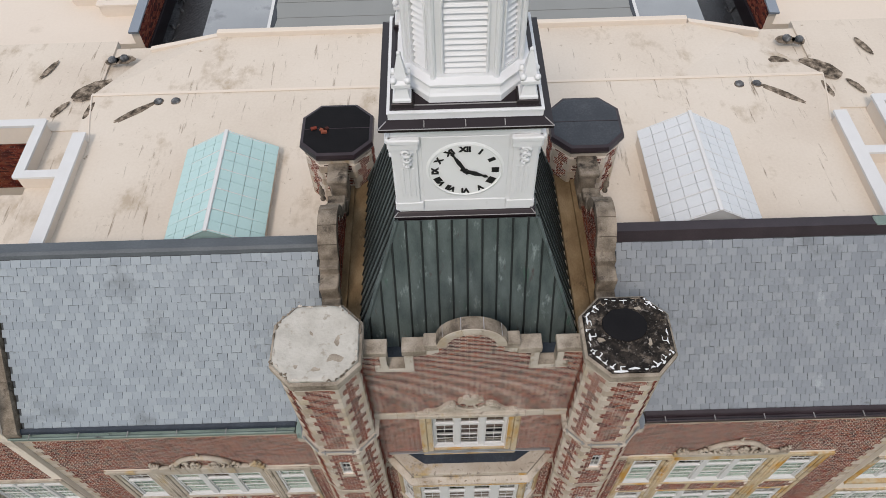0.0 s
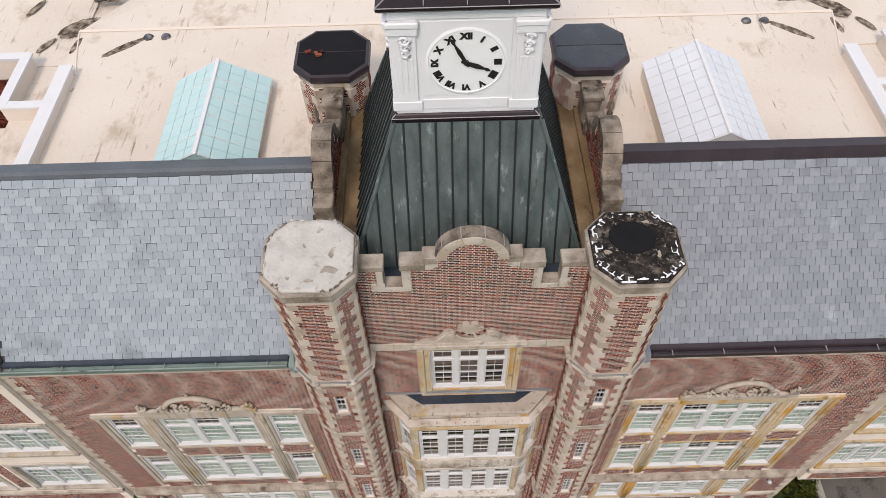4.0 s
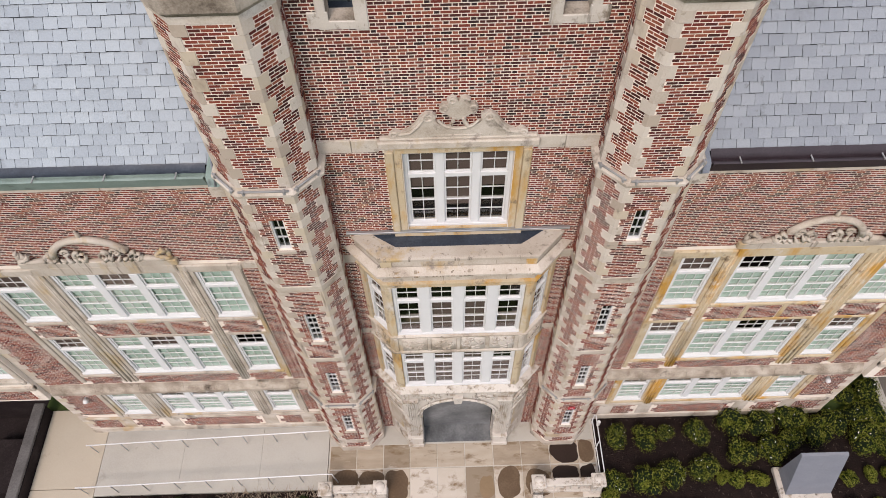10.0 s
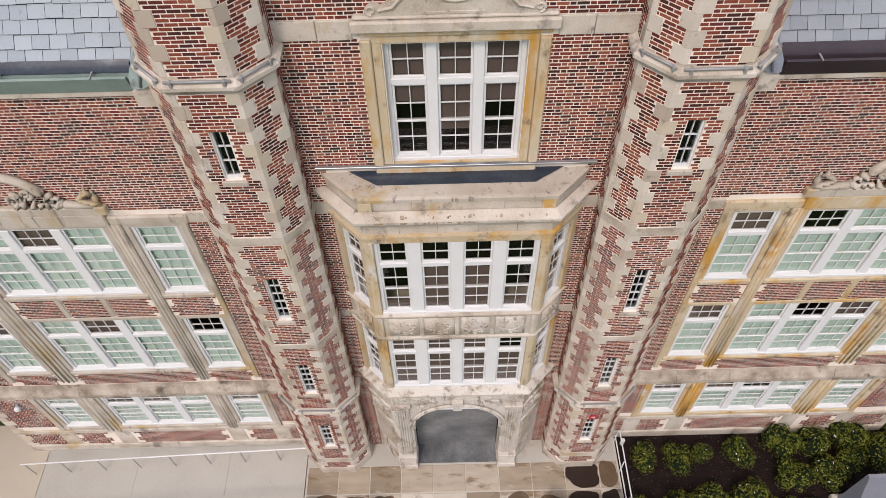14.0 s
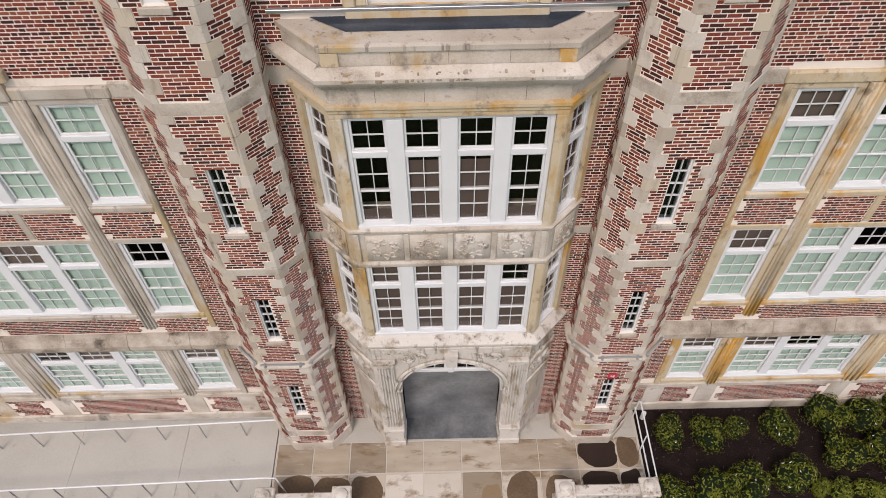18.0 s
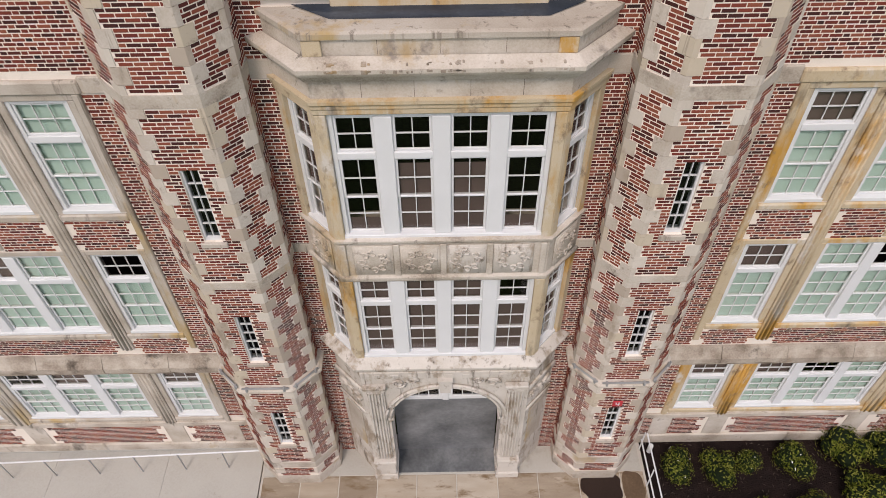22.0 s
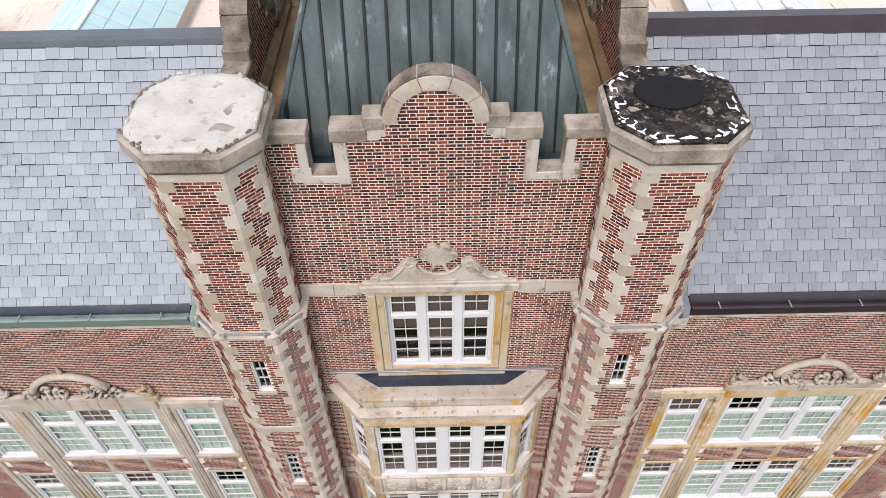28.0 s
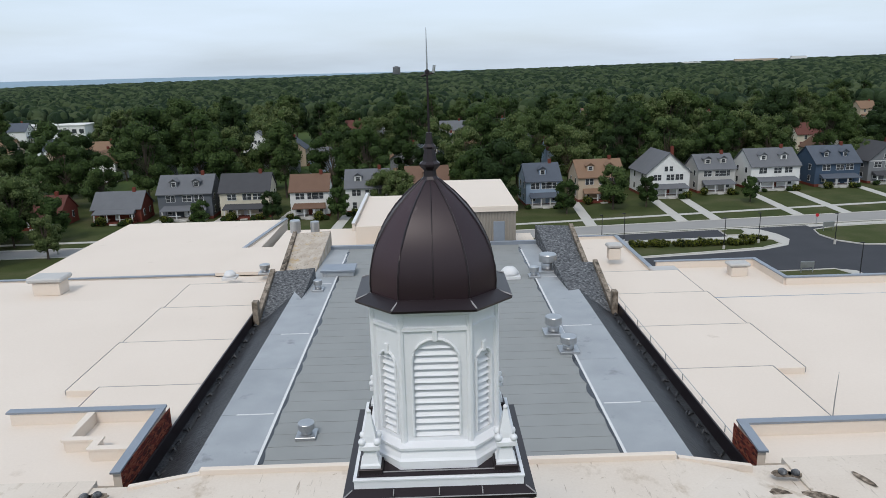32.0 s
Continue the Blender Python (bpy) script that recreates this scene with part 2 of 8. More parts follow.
MEMBRANE_NEW = material("clean_cream_membrane", [(0.63, 0.545, 0.465), (0.71, 0.625, 0.54)], 0.12, 0.8, 0.08, 8, stain=[((0.52, 0.44, 0.36), 0.35, 0.66, (1, 1, 1))])
TAR = material("tar_patch", [(0.025, 0.020, 0.016), (0.085, 0.066, 0.05), (0.22, 0.175, 0.135), (0.42, 0.35, 0.28)], 4.0, 0.85, 0.7, 14, mix=1.3)
TAR_GLOSS = material("black_tar", [(0.006, 0.006, 0.007), (0.014, 0.013, 0.014)], 2.0, 0.6, 0.3, 20, gloss=0.08)
CRUST = material("flaking_tar_crust", [(0.008, 0.007, 0.007), (0.02, 0.017, 0.015), (0.06, 0.048, 0.04)], 5.0, 0.9, 1.0, 14, dist=0.06, mix=1.0, stain=[((0.13, 0.105, 0.085), 4.0, 0.53, (1, 1, 1)), ((0.30, 0.27, 0.25), 7.0, 0.58, (1, 1, 1)), ((0.66, 0.63, 0.60), 9.0, 0.63, (1, 1, 1))])
CAP_CREAM = material("cracked_cream_coating", [(0.40, 0.375, 0.335), (0.47, 0.445, 0.40), (0.52, 0.495, 0.45)], 2.2, 0.9, 0.5, 9, dist=0.04, mix=1.2, stain=[((0.33, 0.295, 0.25), 3.2, 0.57, (1, 1, 1)), ((0.15, 0.125, 0.10), 9.0, 0.66, (1, 1, 1))])
GREY_ROOF = material("grey_roof_sheet", [(0.225, 0.232, 0.225), (0.255, 0.262, 0.255), (0.285, 0.292, 0.285)], 0.5, 0.75, 0.1, 20, stain=[((0.19, 0.195, 0.19), 0.5, 0.63, (1, 2, 1)), ((0.34, 0.345, 0.34), 1.5, 0.68, (1, 1, 1))])
GREY_PALE = material("pale_grey_roof_sheet", [(0.25, 0.268, 0.282), (0.30, 0.318, 0.332), (0.355, 0.372, 0.386)], 0.4, 0.6, 0.08, 20, mix=1.0, stain=[((0.17, 0.18, 0.19), 0.5, 0.60, (1, 1, 1)), ((0.50, 0.51, 0.51), 1.2, 0.68, (1, 1, 1))])
BITUMEN = material("wrinkled_bitumen", [(0.010, 0.010, 0.012), (0.026, 0.027, 0.030), (0.065, 0.067, 0.07)], 1.1, 0.5, 0.9, 5, dist=0.08, stain=[((0.20, 0.205, 0.21), 2.5, 0.68, (1, 0.4, 1))])
SHINGLE = material("dark_shingles", [(0.03, 0.031, 0.034), (0.075, 0.078, 0.083), (0.13, 0.134, 0.14), (0.26, 0.265, 0.27)], 5, 0.9, 0.6, 14, mix=1.3)
GALV = material("galvanised_steel", [(0.36, 0.37, 0.38), (0.50, 0.51, 0.52)], 2.0, 0.35, 0.05, 30, metal=0.8)
CONDUIT = material("dull_grey_conduit", [(0.22, 0.215, 0.21), (0.34, 0.335, 0.325)], 3.0, 0.6, 0.1, 30, metal=0.3)
STEEL_GREY = material("grey_coping_metal", [(0.22, 0.25, 0.29), (0.30, 0.33, 0.37)], 1.0, 0.4, 0.05, 20, metal=0.4)
SKY_TEAL = material("teal_skylight_panels", [(0.38, 0.555, 0.55), (0.44, 0.62, 0.61)], 1.0, 0.35, 0.05, 10, stain=[((0.52, 0.66, 0.65), 0.8, 0.6, (1, 1, 1))])
SKY_GREY = material("grey_skylight_panels", [(0.58, 0.60, 0.62), (0.66, 0.675, 0.69)], 1.0, 0.35, 0.05, 10)
CONCRETE = material("pale_concrete", [(0.33, 0.308, 0.27), (0.40, 0.376, 0.333), (0.44, 0.416, 0.372)], 0.4, 0.9, 0.15, 20, mix=0.8, stain=[((0.28, 0.26, 0.22), 0.6, 0.63, (1, 1, 1)), ((0.20, 0.18, 0.15), 1.8, 0.67, (1, 1, 1))])
WALKWAY = material("buff_concrete", [(0.40, 0.345, 0.27), (0.47, 0.41, 0.33)], 0.5, 0.9, 0.15, 20, stain=[((0.30, 0.26, 0.19), 0.7, 0.66, (1, 1, 1))])
FLAG = material("sandstone_flag", [(0.25, 0.195, 0.14), (0.35, 0.285, 0.215), (0.43, 0.365, 0.29)], 1.3, 0.75, 0.25, 18, stretch=(1, 3.5, 1), thing=True, mix=1.1, stain=[((0.18, 0.12, 0.07), 1.0, 0.54, (1, 2.5, 1)), ((0.46, 0.395, 0.32), 1.2, 0.60, (1, 2.5, 1))])
JOINT = material("pale_joint", [(0.40, 0.36, 0.31), (0.50, 0.46, 0.40)], 2.0, 0.95, 0.1)
PORCH_FLOOR = material("wet_bluestone", [(0.055, 0.058, 0.060), (0.11, 0.113, 0.116), (0.19, 0.193, 0.196)], 1.1, 0.5, 0.15, 12, mix=1.4)
SOIL = material("bark_mulch", [(0.006, 0.0045, 0.004), (0.016, 0.010, 0.009), (0.036, 0.023, 0.019)], 3.0, 1.0, 1.0, 22, dist=0.05)
LEAF = material("shrub_leaf", [(0.036, 0.050, 0.004), (0.068, 0.085, 0.007), (0.11, 0.122, 0.014), (0.17, 0.17, 0.032)], 1.5, 0.75, 0.0, 20, island=True)
LEAF_DEEP = material("dark_shrub_leaf", [(0.010, 0.024, 0.006), (0.024, 0.046, 0.010), (0.045, 0.075, 0.018)], 1.5, 0.75, 0.0, 20, island=True)
TREE_LEAF = material("tree_leaf", [(0.020, 0.037, 0.011), (0.036, 0.064, 0.016), (0.058, 0.088, 0.028), (0.096, 0.122, 0.046)], 0.35, 0.75, 0.0, 0.9, thing=True, mix=1.2)
# Darker copy of the leaf colour, for shade inside the crowns.
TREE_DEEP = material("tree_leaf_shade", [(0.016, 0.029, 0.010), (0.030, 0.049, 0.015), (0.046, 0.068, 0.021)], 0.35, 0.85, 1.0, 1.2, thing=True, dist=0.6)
WOODS = material("far_woods", [(0.010, 0.021, 0.010), (0.019, 0.034, 0.014), (0.029, 0.047, 0.020), (0.055, 0.074, 0.034)], 0.02, 0.9, 1.0, 0.35, island=True, dist=1.5)
BARK = material("bark", [(0.05, 0.04, 0.03), (0.11, 0.09, 0.07)], 3, 0.95, 0.5, 12)
GRASS = material("lawn", [(0.032, 0.044, 0.013), (0.050, 0.062, 0.020), (0.085, 0.083, 0.042)], 0.12, 0.95, 0.4, 3, mix=1.2)
GROUND = material("ground_cover", [(0.03, 0.055, 0.016), (0.06, 0.09, 0.028), (0.085, 0.11, 0.045)], 0.02, 0.95, 0.2, 0.5)
ASPHALT = material("asphalt", [(0.040, 0.042, 0.048), (0.062, 0.064, 0.07)], 0.2, 0.85, 0.15, 8)
ROAD = material("worn_road", [(0.24, 0.235, 0.225), (0.31, 0.30, 0.285)], 0.15, 0.9, 0.1, 6)
KERB = material("kerb_concrete", [(0.40, 0.385, 0.35), (0.48, 0.465, 0.43)], 0.6, 0.9, 0.1, 10)
# Near-black walls: the dimness of unlit rooms is put into this colour.
INTERIOR = material("painted_room_dark", [(0.014, 0.012, 0.011), (0.026, 0.022, 0.020)], 1.0, 0.9, 0.0)
BLIND = material("pale_green_blind", [(0.50, 0.62, 0.555), (0.58, 0.70, 0.64)], 1.0, 0.7, 0.0, 30)
BLIND_BROWN = material("brown_blind", [(0.15, 0.105, 0.095), (0.20, 0.145, 0.13)], 1.0, 0.8, 0.0, 30)
GLASS = glass("window_glass", (0.86, 0.90, 0.88), 0.02)
GLASS_DARK = glass("bay_window_glass", (0.78, 0.80, 0.80), 0.0)
RED = material("red_plastic", [(0.42, 0.02, 0.03), (0.50, 0.03, 0.04)], 3, 0.5, 0.0)
BLACK = material("black_paint", [(0.010, 0.010, 0.011), (0.018, 0.018, 0.019)], 3, 0.5, 0.0)
DIAL = material("clock_dial", [(0.74, 0.75, 0.75), (0.80, 0.81, 0.81)], 2, 0.4, 0.0)
DOOR_GREY = material("grey_door_paint", [(0.07, 0.072, 0.075), (0.13, 0.133, 0.136), (0.21, 0.213, 0.216)], 1.1, 0.5, 0.1, 12, mix=1.4)
SIDING_TAN = material("tan_metal_siding", [(0.22, 0.195, 0.165), (0.28, 0.25, 0.21)], 1, 0.6, 0.05, 10)
WATER = material("lake_water", [(0.10, 0.19, 0.26), (0.14, 0.23, 0.30)], 0.001, 0.4, 0.0)
STONE_GREY = material("grey_weathered_stone", [(0.28, 0.235, 0.19), (0.39, 0.335, 0.275), (0.45, 0.395, 0.335), (0.51, 0.455, 0.395)], 1.4, 0.9, 0.4, 40, mix=0.9, stain=[((0.40, 0.285, 0.14), 0.9, 0.55, (1, 1, 0.3)), ((0.17, 0.14, 0.11), 1.0, 0.58, (7, 7, 0.35)), ((0.09, 0.075, 0.06), 1.3, 0.60, (2, 2, 0.35))])
FLAG_PALE = material("worn_pale_flag", [(0.31, 0.25, 0.19), (0.43, 0.37, 0.30), (0.52, 0.46, 0.395)], 1.1, 0.8, 0.25, 18, stretch=(1, 2.0, 1), thing=True, mix=1.1, stain=[((0.20, 0.135, 0.08), 0.9, 0.515, (1, 1.4, 1))])
WET = material("wet_brown_stone", [(0.06, 0.036, 0.022), (0.115, 0.075, 0.046), (0.19, 0.135, 0.085)], 1.4, 0.4, 0.15, 14, gloss=0.2)
WET_TAN = material("damp_tan_stone", [(0.18, 0.118, 0.066), (0.26, 0.18, 0.108)], 1.6, 0.55, 0.15, 14, stretch=(1, 2.5, 1), gloss=0.2)
WET_BLACK = material("soaked_dark_stone", [(0.018, 0.011, 0.009), (0.040, 0.025, 0.019)], 1.4, 0.35, 0.1, 14, gloss=0.2)
CHIP = material("mulch_chips", [(0.014, 0.009, 0.008), (0.035, 0.024, 0.02), (0.075, 0.057, 0.047)], 3.0, 1.0, 0.0, 22, island=True)
# Masonry darkened in colour for the depth and the bridge overhead.
WELL = material("shade_painted_masonry", [(0.009, 0.006, 0.006), (0.020, 0.014, 0.014), (0.048, 0.038, 0.037)], 1.2, 0.7, 0.3, 14)
WELL_STEP = material("worn_grey_step", [(0.05, 0.045, 0.044), (0.11, 0.102, 0.098), (0.18, 0.17, 0.165)], 1.2, 0.8, 0.3, 14)
MONUMENT = material("blue_grey_slate_slab", [(0.135, 0.142, 0.165), (0.165, 0.172, 0.195), (0.21, 0.216, 0.235)], 1.2, 0.6, 0.3, 12, stretch=(1, 1, 3))
YARD = material("stained_yard_concrete", [(0.09, 0.08, 0.07), (0.145, 0.13, 0.115), (0.19, 0.175, 0.158)], 0.5, 0.9, 0.2, 12, stain=[((0.035, 0.03, 0.026), 0.6, 0.54, (1, 1, 1))])
SLATE_E = material("slate_dark", [(0.190, 0.207, 0.228), (0.205, 0.223, 0.245), (0.212, 0.231, 0.253), (0.220, 0.239, 0.260), (0.236, 0.255, 0.275)], 0.8, 0.5, 0.5, 22, island=True, stain=[((0.38, 0.41, 0.435), 1.0, 0.62, (1, 1, 0.3)), ((0.125, 0.134, 0.144), 0.45, 0.57, (1, 1, 1)), ((0.11, 0.117, 0.122), 5.0, 0.62, (1, 1, 0.4))])
SLATE_E_ONE = material("slate_dark_single", [(0.190, 0.207, 0.228), (0.205, 0.223, 0.245), (0.212, 0.231, 0.253), (0.220, 0.239, 0.260), (0.236, 0.255, 0.275)], 0.8, 0.5, 0.5, 22, thing=True, stain=[((0.38, 0.41, 0.435), 1.0, 0.62, (1, 1, 0.3)), ((0.125, 0.134, 0.144), 0.45, 0.57, (1, 1, 1)), ((0.11, 0.117, 0.122), 5.0, 0.62, (1, 1, 0.4))])
# Near-black on purpose: shade between shrub leaves, given as a colour.
LEAF_CORE = material("leaf_gap_shade", [(0.004, 0.008, 0.003), (0.010, 0.016, 0.005)], 1.5, 0.9, 0.0, 20)
COPING = material("worn_coping_top", [(0.12, 0.095, 0.073), (0.24, 0.20, 0.16), (0.36, 0.31, 0.255), (0.46, 0.40, 0.335)], 2.0, 0.9, 0.6, 28, mix=1.1, stain=[((0.07, 0.055, 0.043), 1.6, 0.58, (1, 1, 0.6))])
STONE_BAND = material("crumbling_band_stone", [(0.15, 0.12, 0.09), (0.26, 0.21, 0.165), (0.37, 0.315, 0.255), (0.45, 0.39, 0.325)], 2.2, 0.9, 0.6, 25, mix=1.1, stain=[((0.07, 0.055, 0.042), 1.5, 0.58, (1, 1, 1)), ((0.33, 0.21, 0.09), 1.0, 0.62, (1, 1, 1))])
EDGE_GREY = material("grey_lap_edge", [(0.27, 0.26, 0.25), (0.33, 0.32, 0.31)], 1.0, 0.7, 0.05, 20)
EDGE_PALE = material("pale_grey_unit_paint", [(0.40, 0.39, 0.375), (0.48, 0.47, 0.45)], 1.0, 0.6, 0.05, 20)
RUST_STONE = material("rusty_gutter_stone", [(0.10, 0.065, 0.035), (0.20, 0.135, 0.075), (0.30, 0.22, 0.135)], 1.8, 0.85, 0.4, 25, mix=1.1, stretch=(1, 0.5, 1), stain=[((0.035, 0.025, 0.018), 1.2, 0.60, (1, 0.6, 1))])
RIDGE_LEAD = material("dark_lead_ridge", [(0.05, 0.058, 0.066), (0.085, 0.096, 0.106), (0.13, 0.145, 0.155)], 1.5, 0.5, 0.15, 25, stretch=(0.5, 1, 1))


def paint(name, c):
    d = tuple(0.82 * v for v in c)
    return material(name, [d, c], 0.6, 0.7, 0.1, 10)

# ---- building kit ----
class Shape:
    """Collects faces for one mesh. place(): a map from local to world, flipped for mirror images."""

    def __init__(self, m=None):
        self.v, self.f, self.mi = [], [], []
        self.m = m or Matrix()

    def add(self, pts, faces, mi=0):
        k = len(self.v)
        flip = self.m.determinant() < 0
        self.v += [tuple(self.m @ Vector(p)) for p in pts]
        for f in faces:
            f = [k + i for i in f]
            self.f.append(f[::-1] if flip else f)
            self.mi.append(mi)
        return self

    def box(self, x0, x1, y0, y1, z0, z1, c=0.0, mi=0):
        """A box, its edges chamfered by c."""
        if x0 > x1: x0, x1 = x1, x0
        if y0 > y1: y0, y1 = y1, y0
        if z0 > z1: z0, z1 = z1, z0
        if c <= 0:
            p = [(x, y, z) for x in (x0, x1) for y in (y0, y1) for z in (z0, z1)]
            return self.add(p, [(0, 1, 3, 2), (4, 6, 7, 5), (0, 4, 5, 1), (2, 3, 7, 6), (0, 2, 6, 4), (1, 5, 7, 3)], mi)
        c = min(c, (x1 - x0) * 0.45, (y1 - y0) * 0.45, (z1 - z0) * 0.45)
        p, idx = [], {}
        for sx in (0, 1):
            for sy in (0, 1):
                for sz in (0, 1):
                    b = ((x0, x1)[sx], (y0, y1)[sy], (z0, z1)[sz])
                    i = ((c, -c)[sx], (c, -c)[sy], (c, -c)[sz])
                    for a in range(3):
                        idx[sx, sy, sz, a] = len(p)
                        p.append(tuple(b[k] + (i[k] if k != a else 0) for k in range(3)))
        fs = []
        for a in range(3):
            o = [k for k in range(3) if k != a]
            for s in (0, 1):
                q = []
                for u, w in ((0, 0), (1, 0), (1, 1), (0, 1)):
                    k = [0, 0, 0]
                    k[a], k[o[0]], k[o[1]] = s, u, w
                    q.append(idx[(*k, a)])
                fs.append(q if (s == 1) == (a != 1) else q[::-1])
        for a in range(3):
            o = [k for k in range(3) if k != a]
            for s in (0, 1):
                for t in (0, 1):
                    k0, k1 = [0, 0, 0], [0, 0, 0]
                    k0[o[0]], k0[o[1]], k1[o[0]], k1[o[1]] = s, t, s, t
                    k0[a], k1[a] = 0, 1
                    q = [idx[(*k0, o[0])], idx[(*k1, o[0])], idx[(*k1, o[1])], idx[(*k0, o[1])]]
                    good = (s == t) != (a == 1)
                    fs.append(q[::-1] if good else q)
        for sx in (0, 1):
            for sy in (0, 1):
                for sz in (0, 1):
                    q = [idx[sx, sy, sz, 0], idx[sx, sy, sz, 1], idx[sx, sy, sz, 2]]
                    fs.append(q if (sx + sy + sz) % 2 else q[::-1])
        return self.add(p, fs, mi)

    def prism(self, poly, a, b, axis="z", mi=0):
        """A polygon (counter-clockwise seen from the axis' end) drawn out from a to b along an axis."""
        n = len(poly)
        def put(u, v, w):
            return {"z": (u, v, w), "y": (u, w, v), "x": (w, u, v)}[axis]
        if axis == "y":
            poly = poly[::-1]
        p = [put(u, v, a) for u, v in poly] + [put(u, v, b) for u, v in poly]
        fs = [list(range(n))[::-1], list(range(n, 2 * n))]
        fs += [(i, (i + 1) % n, n + (i + 1) % n, n + i) for i in range(n)]
        return self.add(p, fs, mi)

    def rings(self, rows, closed=True, caps=True, mi=0):
        """Loops of equal length, one above the other, joined by quads."""
        n = len(rows[0])
        p = [q for r in rows for q in r]
        fs = []
        for j in range(len(rows) - 1):
            for i in range(n if closed else n - 1):
                k = (i + 1) % n
                fs.append((j * n + i, j * n + k, (j + 1) * n + k, (j + 1) * n + i))
        if caps and closed:
            fs += [list(range(n))[::-1], [(len(rows) - 1) * n + i for i in range(n)]]
        return self.add(p, fs, mi)

    def lathe(self, prof, n=16, cx=0, cy=0, mi=0):
        return self.rings([[(cx + r * math.cos(2 * math.pi * i / n), cy + r * math.sin(2 * math.pi * i / n), z) for i in range(n)] for r, z in prof], mi=mi)

    def tube(self, pts, r, n=8, mi=0):
        pts = [Vector(p) for p in pts]
        rows = []
        for i, p in enumerate(pts):
            d = (pts[min(i + 1, len(pts) - 1)] - pts[max(i - 1, 0)]).normalized()
            s = d.cross(Vector((0, 0, 1)) if abs(d.z) < 0.9 else Vector((1, 0, 0))).normalized()
            t = s.cross(d)
            rr = r[i] if isinstance(r, (list, tuple)) else r
            rows.append([tuple(p + rr * (math.cos(2 * math.pi * k / n) * s - math.sin(2 * math.pi * k / n) * t)) for k in range(n)])
        return self.rings(rows, mi=mi)

    def mesh(self, name, mats, smooth=False):
        me = bpy.data.meshes.new(name)
        me.from_pydata(self.v, [], self.f)
        for mt in mats if isinstance(mats, (list, tuple)) else [mats]:
            me.materials.append(mt)
        if isinstance(mats, (list, tuple)) and len(mats) > 1:
            me.polygons.foreach_set("material_index", self.mi)
        if smooth:
            me.polygons.foreach_set("use_smooth", [True] * len(self.f))
        me.update()
        return me


def part(name, sh, mats, parent=None, label="", smooth=False, kind=""):
    ob = new(name, sh.mesh(name, mats, smooth) if isinstance(sh, Shape) else sh)
    if parent:
        ob.parent = parent
    return tagged(ob, label, kind=kind)


def thing(name, label, category, group="", kind="", at=(0, 0, 0)):
    ob = new(name)
    ob.location = at
    return tagged(ob, label, category, group, kind)


def piece(name, me, parent, m):
    ob = new(name, me)
    ob.parent = parent
    ob.matrix_basis = m
    return ob


def frame_at(o, u, w):
    """Local axes on a facade: x along u, y inwards (against the outward normal w), z up."""
    u, w = Vector(u).normalized(), Vector(w).normalized()
    m = Matrix.Identity(4)
    m.col[0][:3], m.col[1][:3], m.col[2][:3], m.col[3][:3] = u, -w, (0, 0, 1), o
    return m


COURSE, BL, BH, JOINT_W = 0.075, 0.198, 0.0535, 0.017
ONE_BRICK = Shape().box(-BL / 2, BL / 2, -0.004, 0.03, -BH / 2, BH / 2, 0.004).mesh("brick", BRICK_ONE)
rng = random.Random(5)


def brickwork(m, v0, v1, spans, parent, bond="run", single=(0, 0), limit=250, dark=None, name="brick_courses"):
    """Lays courses on the plane y = 0 of m, between the ends that spans(z) gives. Courses in the height range
    single have bricks that are parts of their own; the rest is joined."""
    sh = Shape(m)
    count, k = 0, 0
    v = v0
    while v + BH < v1 + 0.02:
        z = v + COURSE / 2
        for a, b in spans(z):
            if bond == "run":
                off = (0.0, 0.5)[k % 2] * (BL + JOINT_W)
                seq = [(BL, 0)]
            elif bond == "flemish":
                off = (0.0, 0.16)[k % 2]
                seq = [(BL, 0), (0.095, 1)]
            else:
                off = (0.0, 0.107)[k % 2]
                seq = [(BL, 0)] if k % 6 else [(0.097, 1)]
            period = sum(s + JOINT_W for s, _ in seq)
            u = math.floor((a - off) / period) * period + off
            i = 0
            while u < b:
                ln, hd = seq[i % len(seq)]
                i += 1
                p, q = max(u, a), min(u + ln, b)
                u += ln + JOINT_W
                if q - p < 0.03:
                    continue
                if single[0] < z < single[1] and count < limit and q - p > BL - 0.001:
                    t = m @ Matrix.Translation(((p + q) / 2, rng.uniform(-0.002, 0.002), z))
                    piece("brick", ONE_BRICK, parent, t if m.determinant() > 0 else t @ Matrix.Diagonal((-1, 1, 1, 1)))
                    count += 1
                    continue
                dk = dark and dark((p + q) / 2, z, hd)
                pr = 0.004 + rng.uniform(-0.002, 0.002)
                z0, z1 = z - BH / 2, z + BH / 2
                sh.add([(p, -pr, z0), (q, -pr, z0), (q, -pr, z1), (p, -pr, z1), (p, 0.02, z0), (q, 0.02, z0), (q, 0.02, z1), (p, 0.02, z1)],
                       [(0, 1, 2, 3), (0, 3, 7, 4), (1, 5, 6, 2), (3, 2, 6, 7), (0, 4, 5, 1)], 1 if dk else 0)
        v += COURSE
        k += 1
    return part(name, sh, [BRICK, BRICK_DARK], parent, kind="stuff")


def holed(sh, u0, u1, v0, v1, holes, y0, y1, mi=0):
    """A slab in the plane of the facade with rectangular openings through it."""
    us = sorted({u0, u1, *[h[0] for h in holes], *[h[1] for h in holes]})
    vs = sorted({v0, v1, *[h[2] for h in holes], *[h[3] for h in holes]})
    us, vs = [u for u in us if u0 <= u <= u1], [v for v in vs if v0 <= v <= v1]
    for a, b in zip(us, us[1:]):
        run = None
        for c, d in zip(vs, vs[1:]):
            full = not any(h[0] <= (a + b) / 2 <= h[1] and h[2] <= (c + d) / 2 <= h[3] for h in holes)
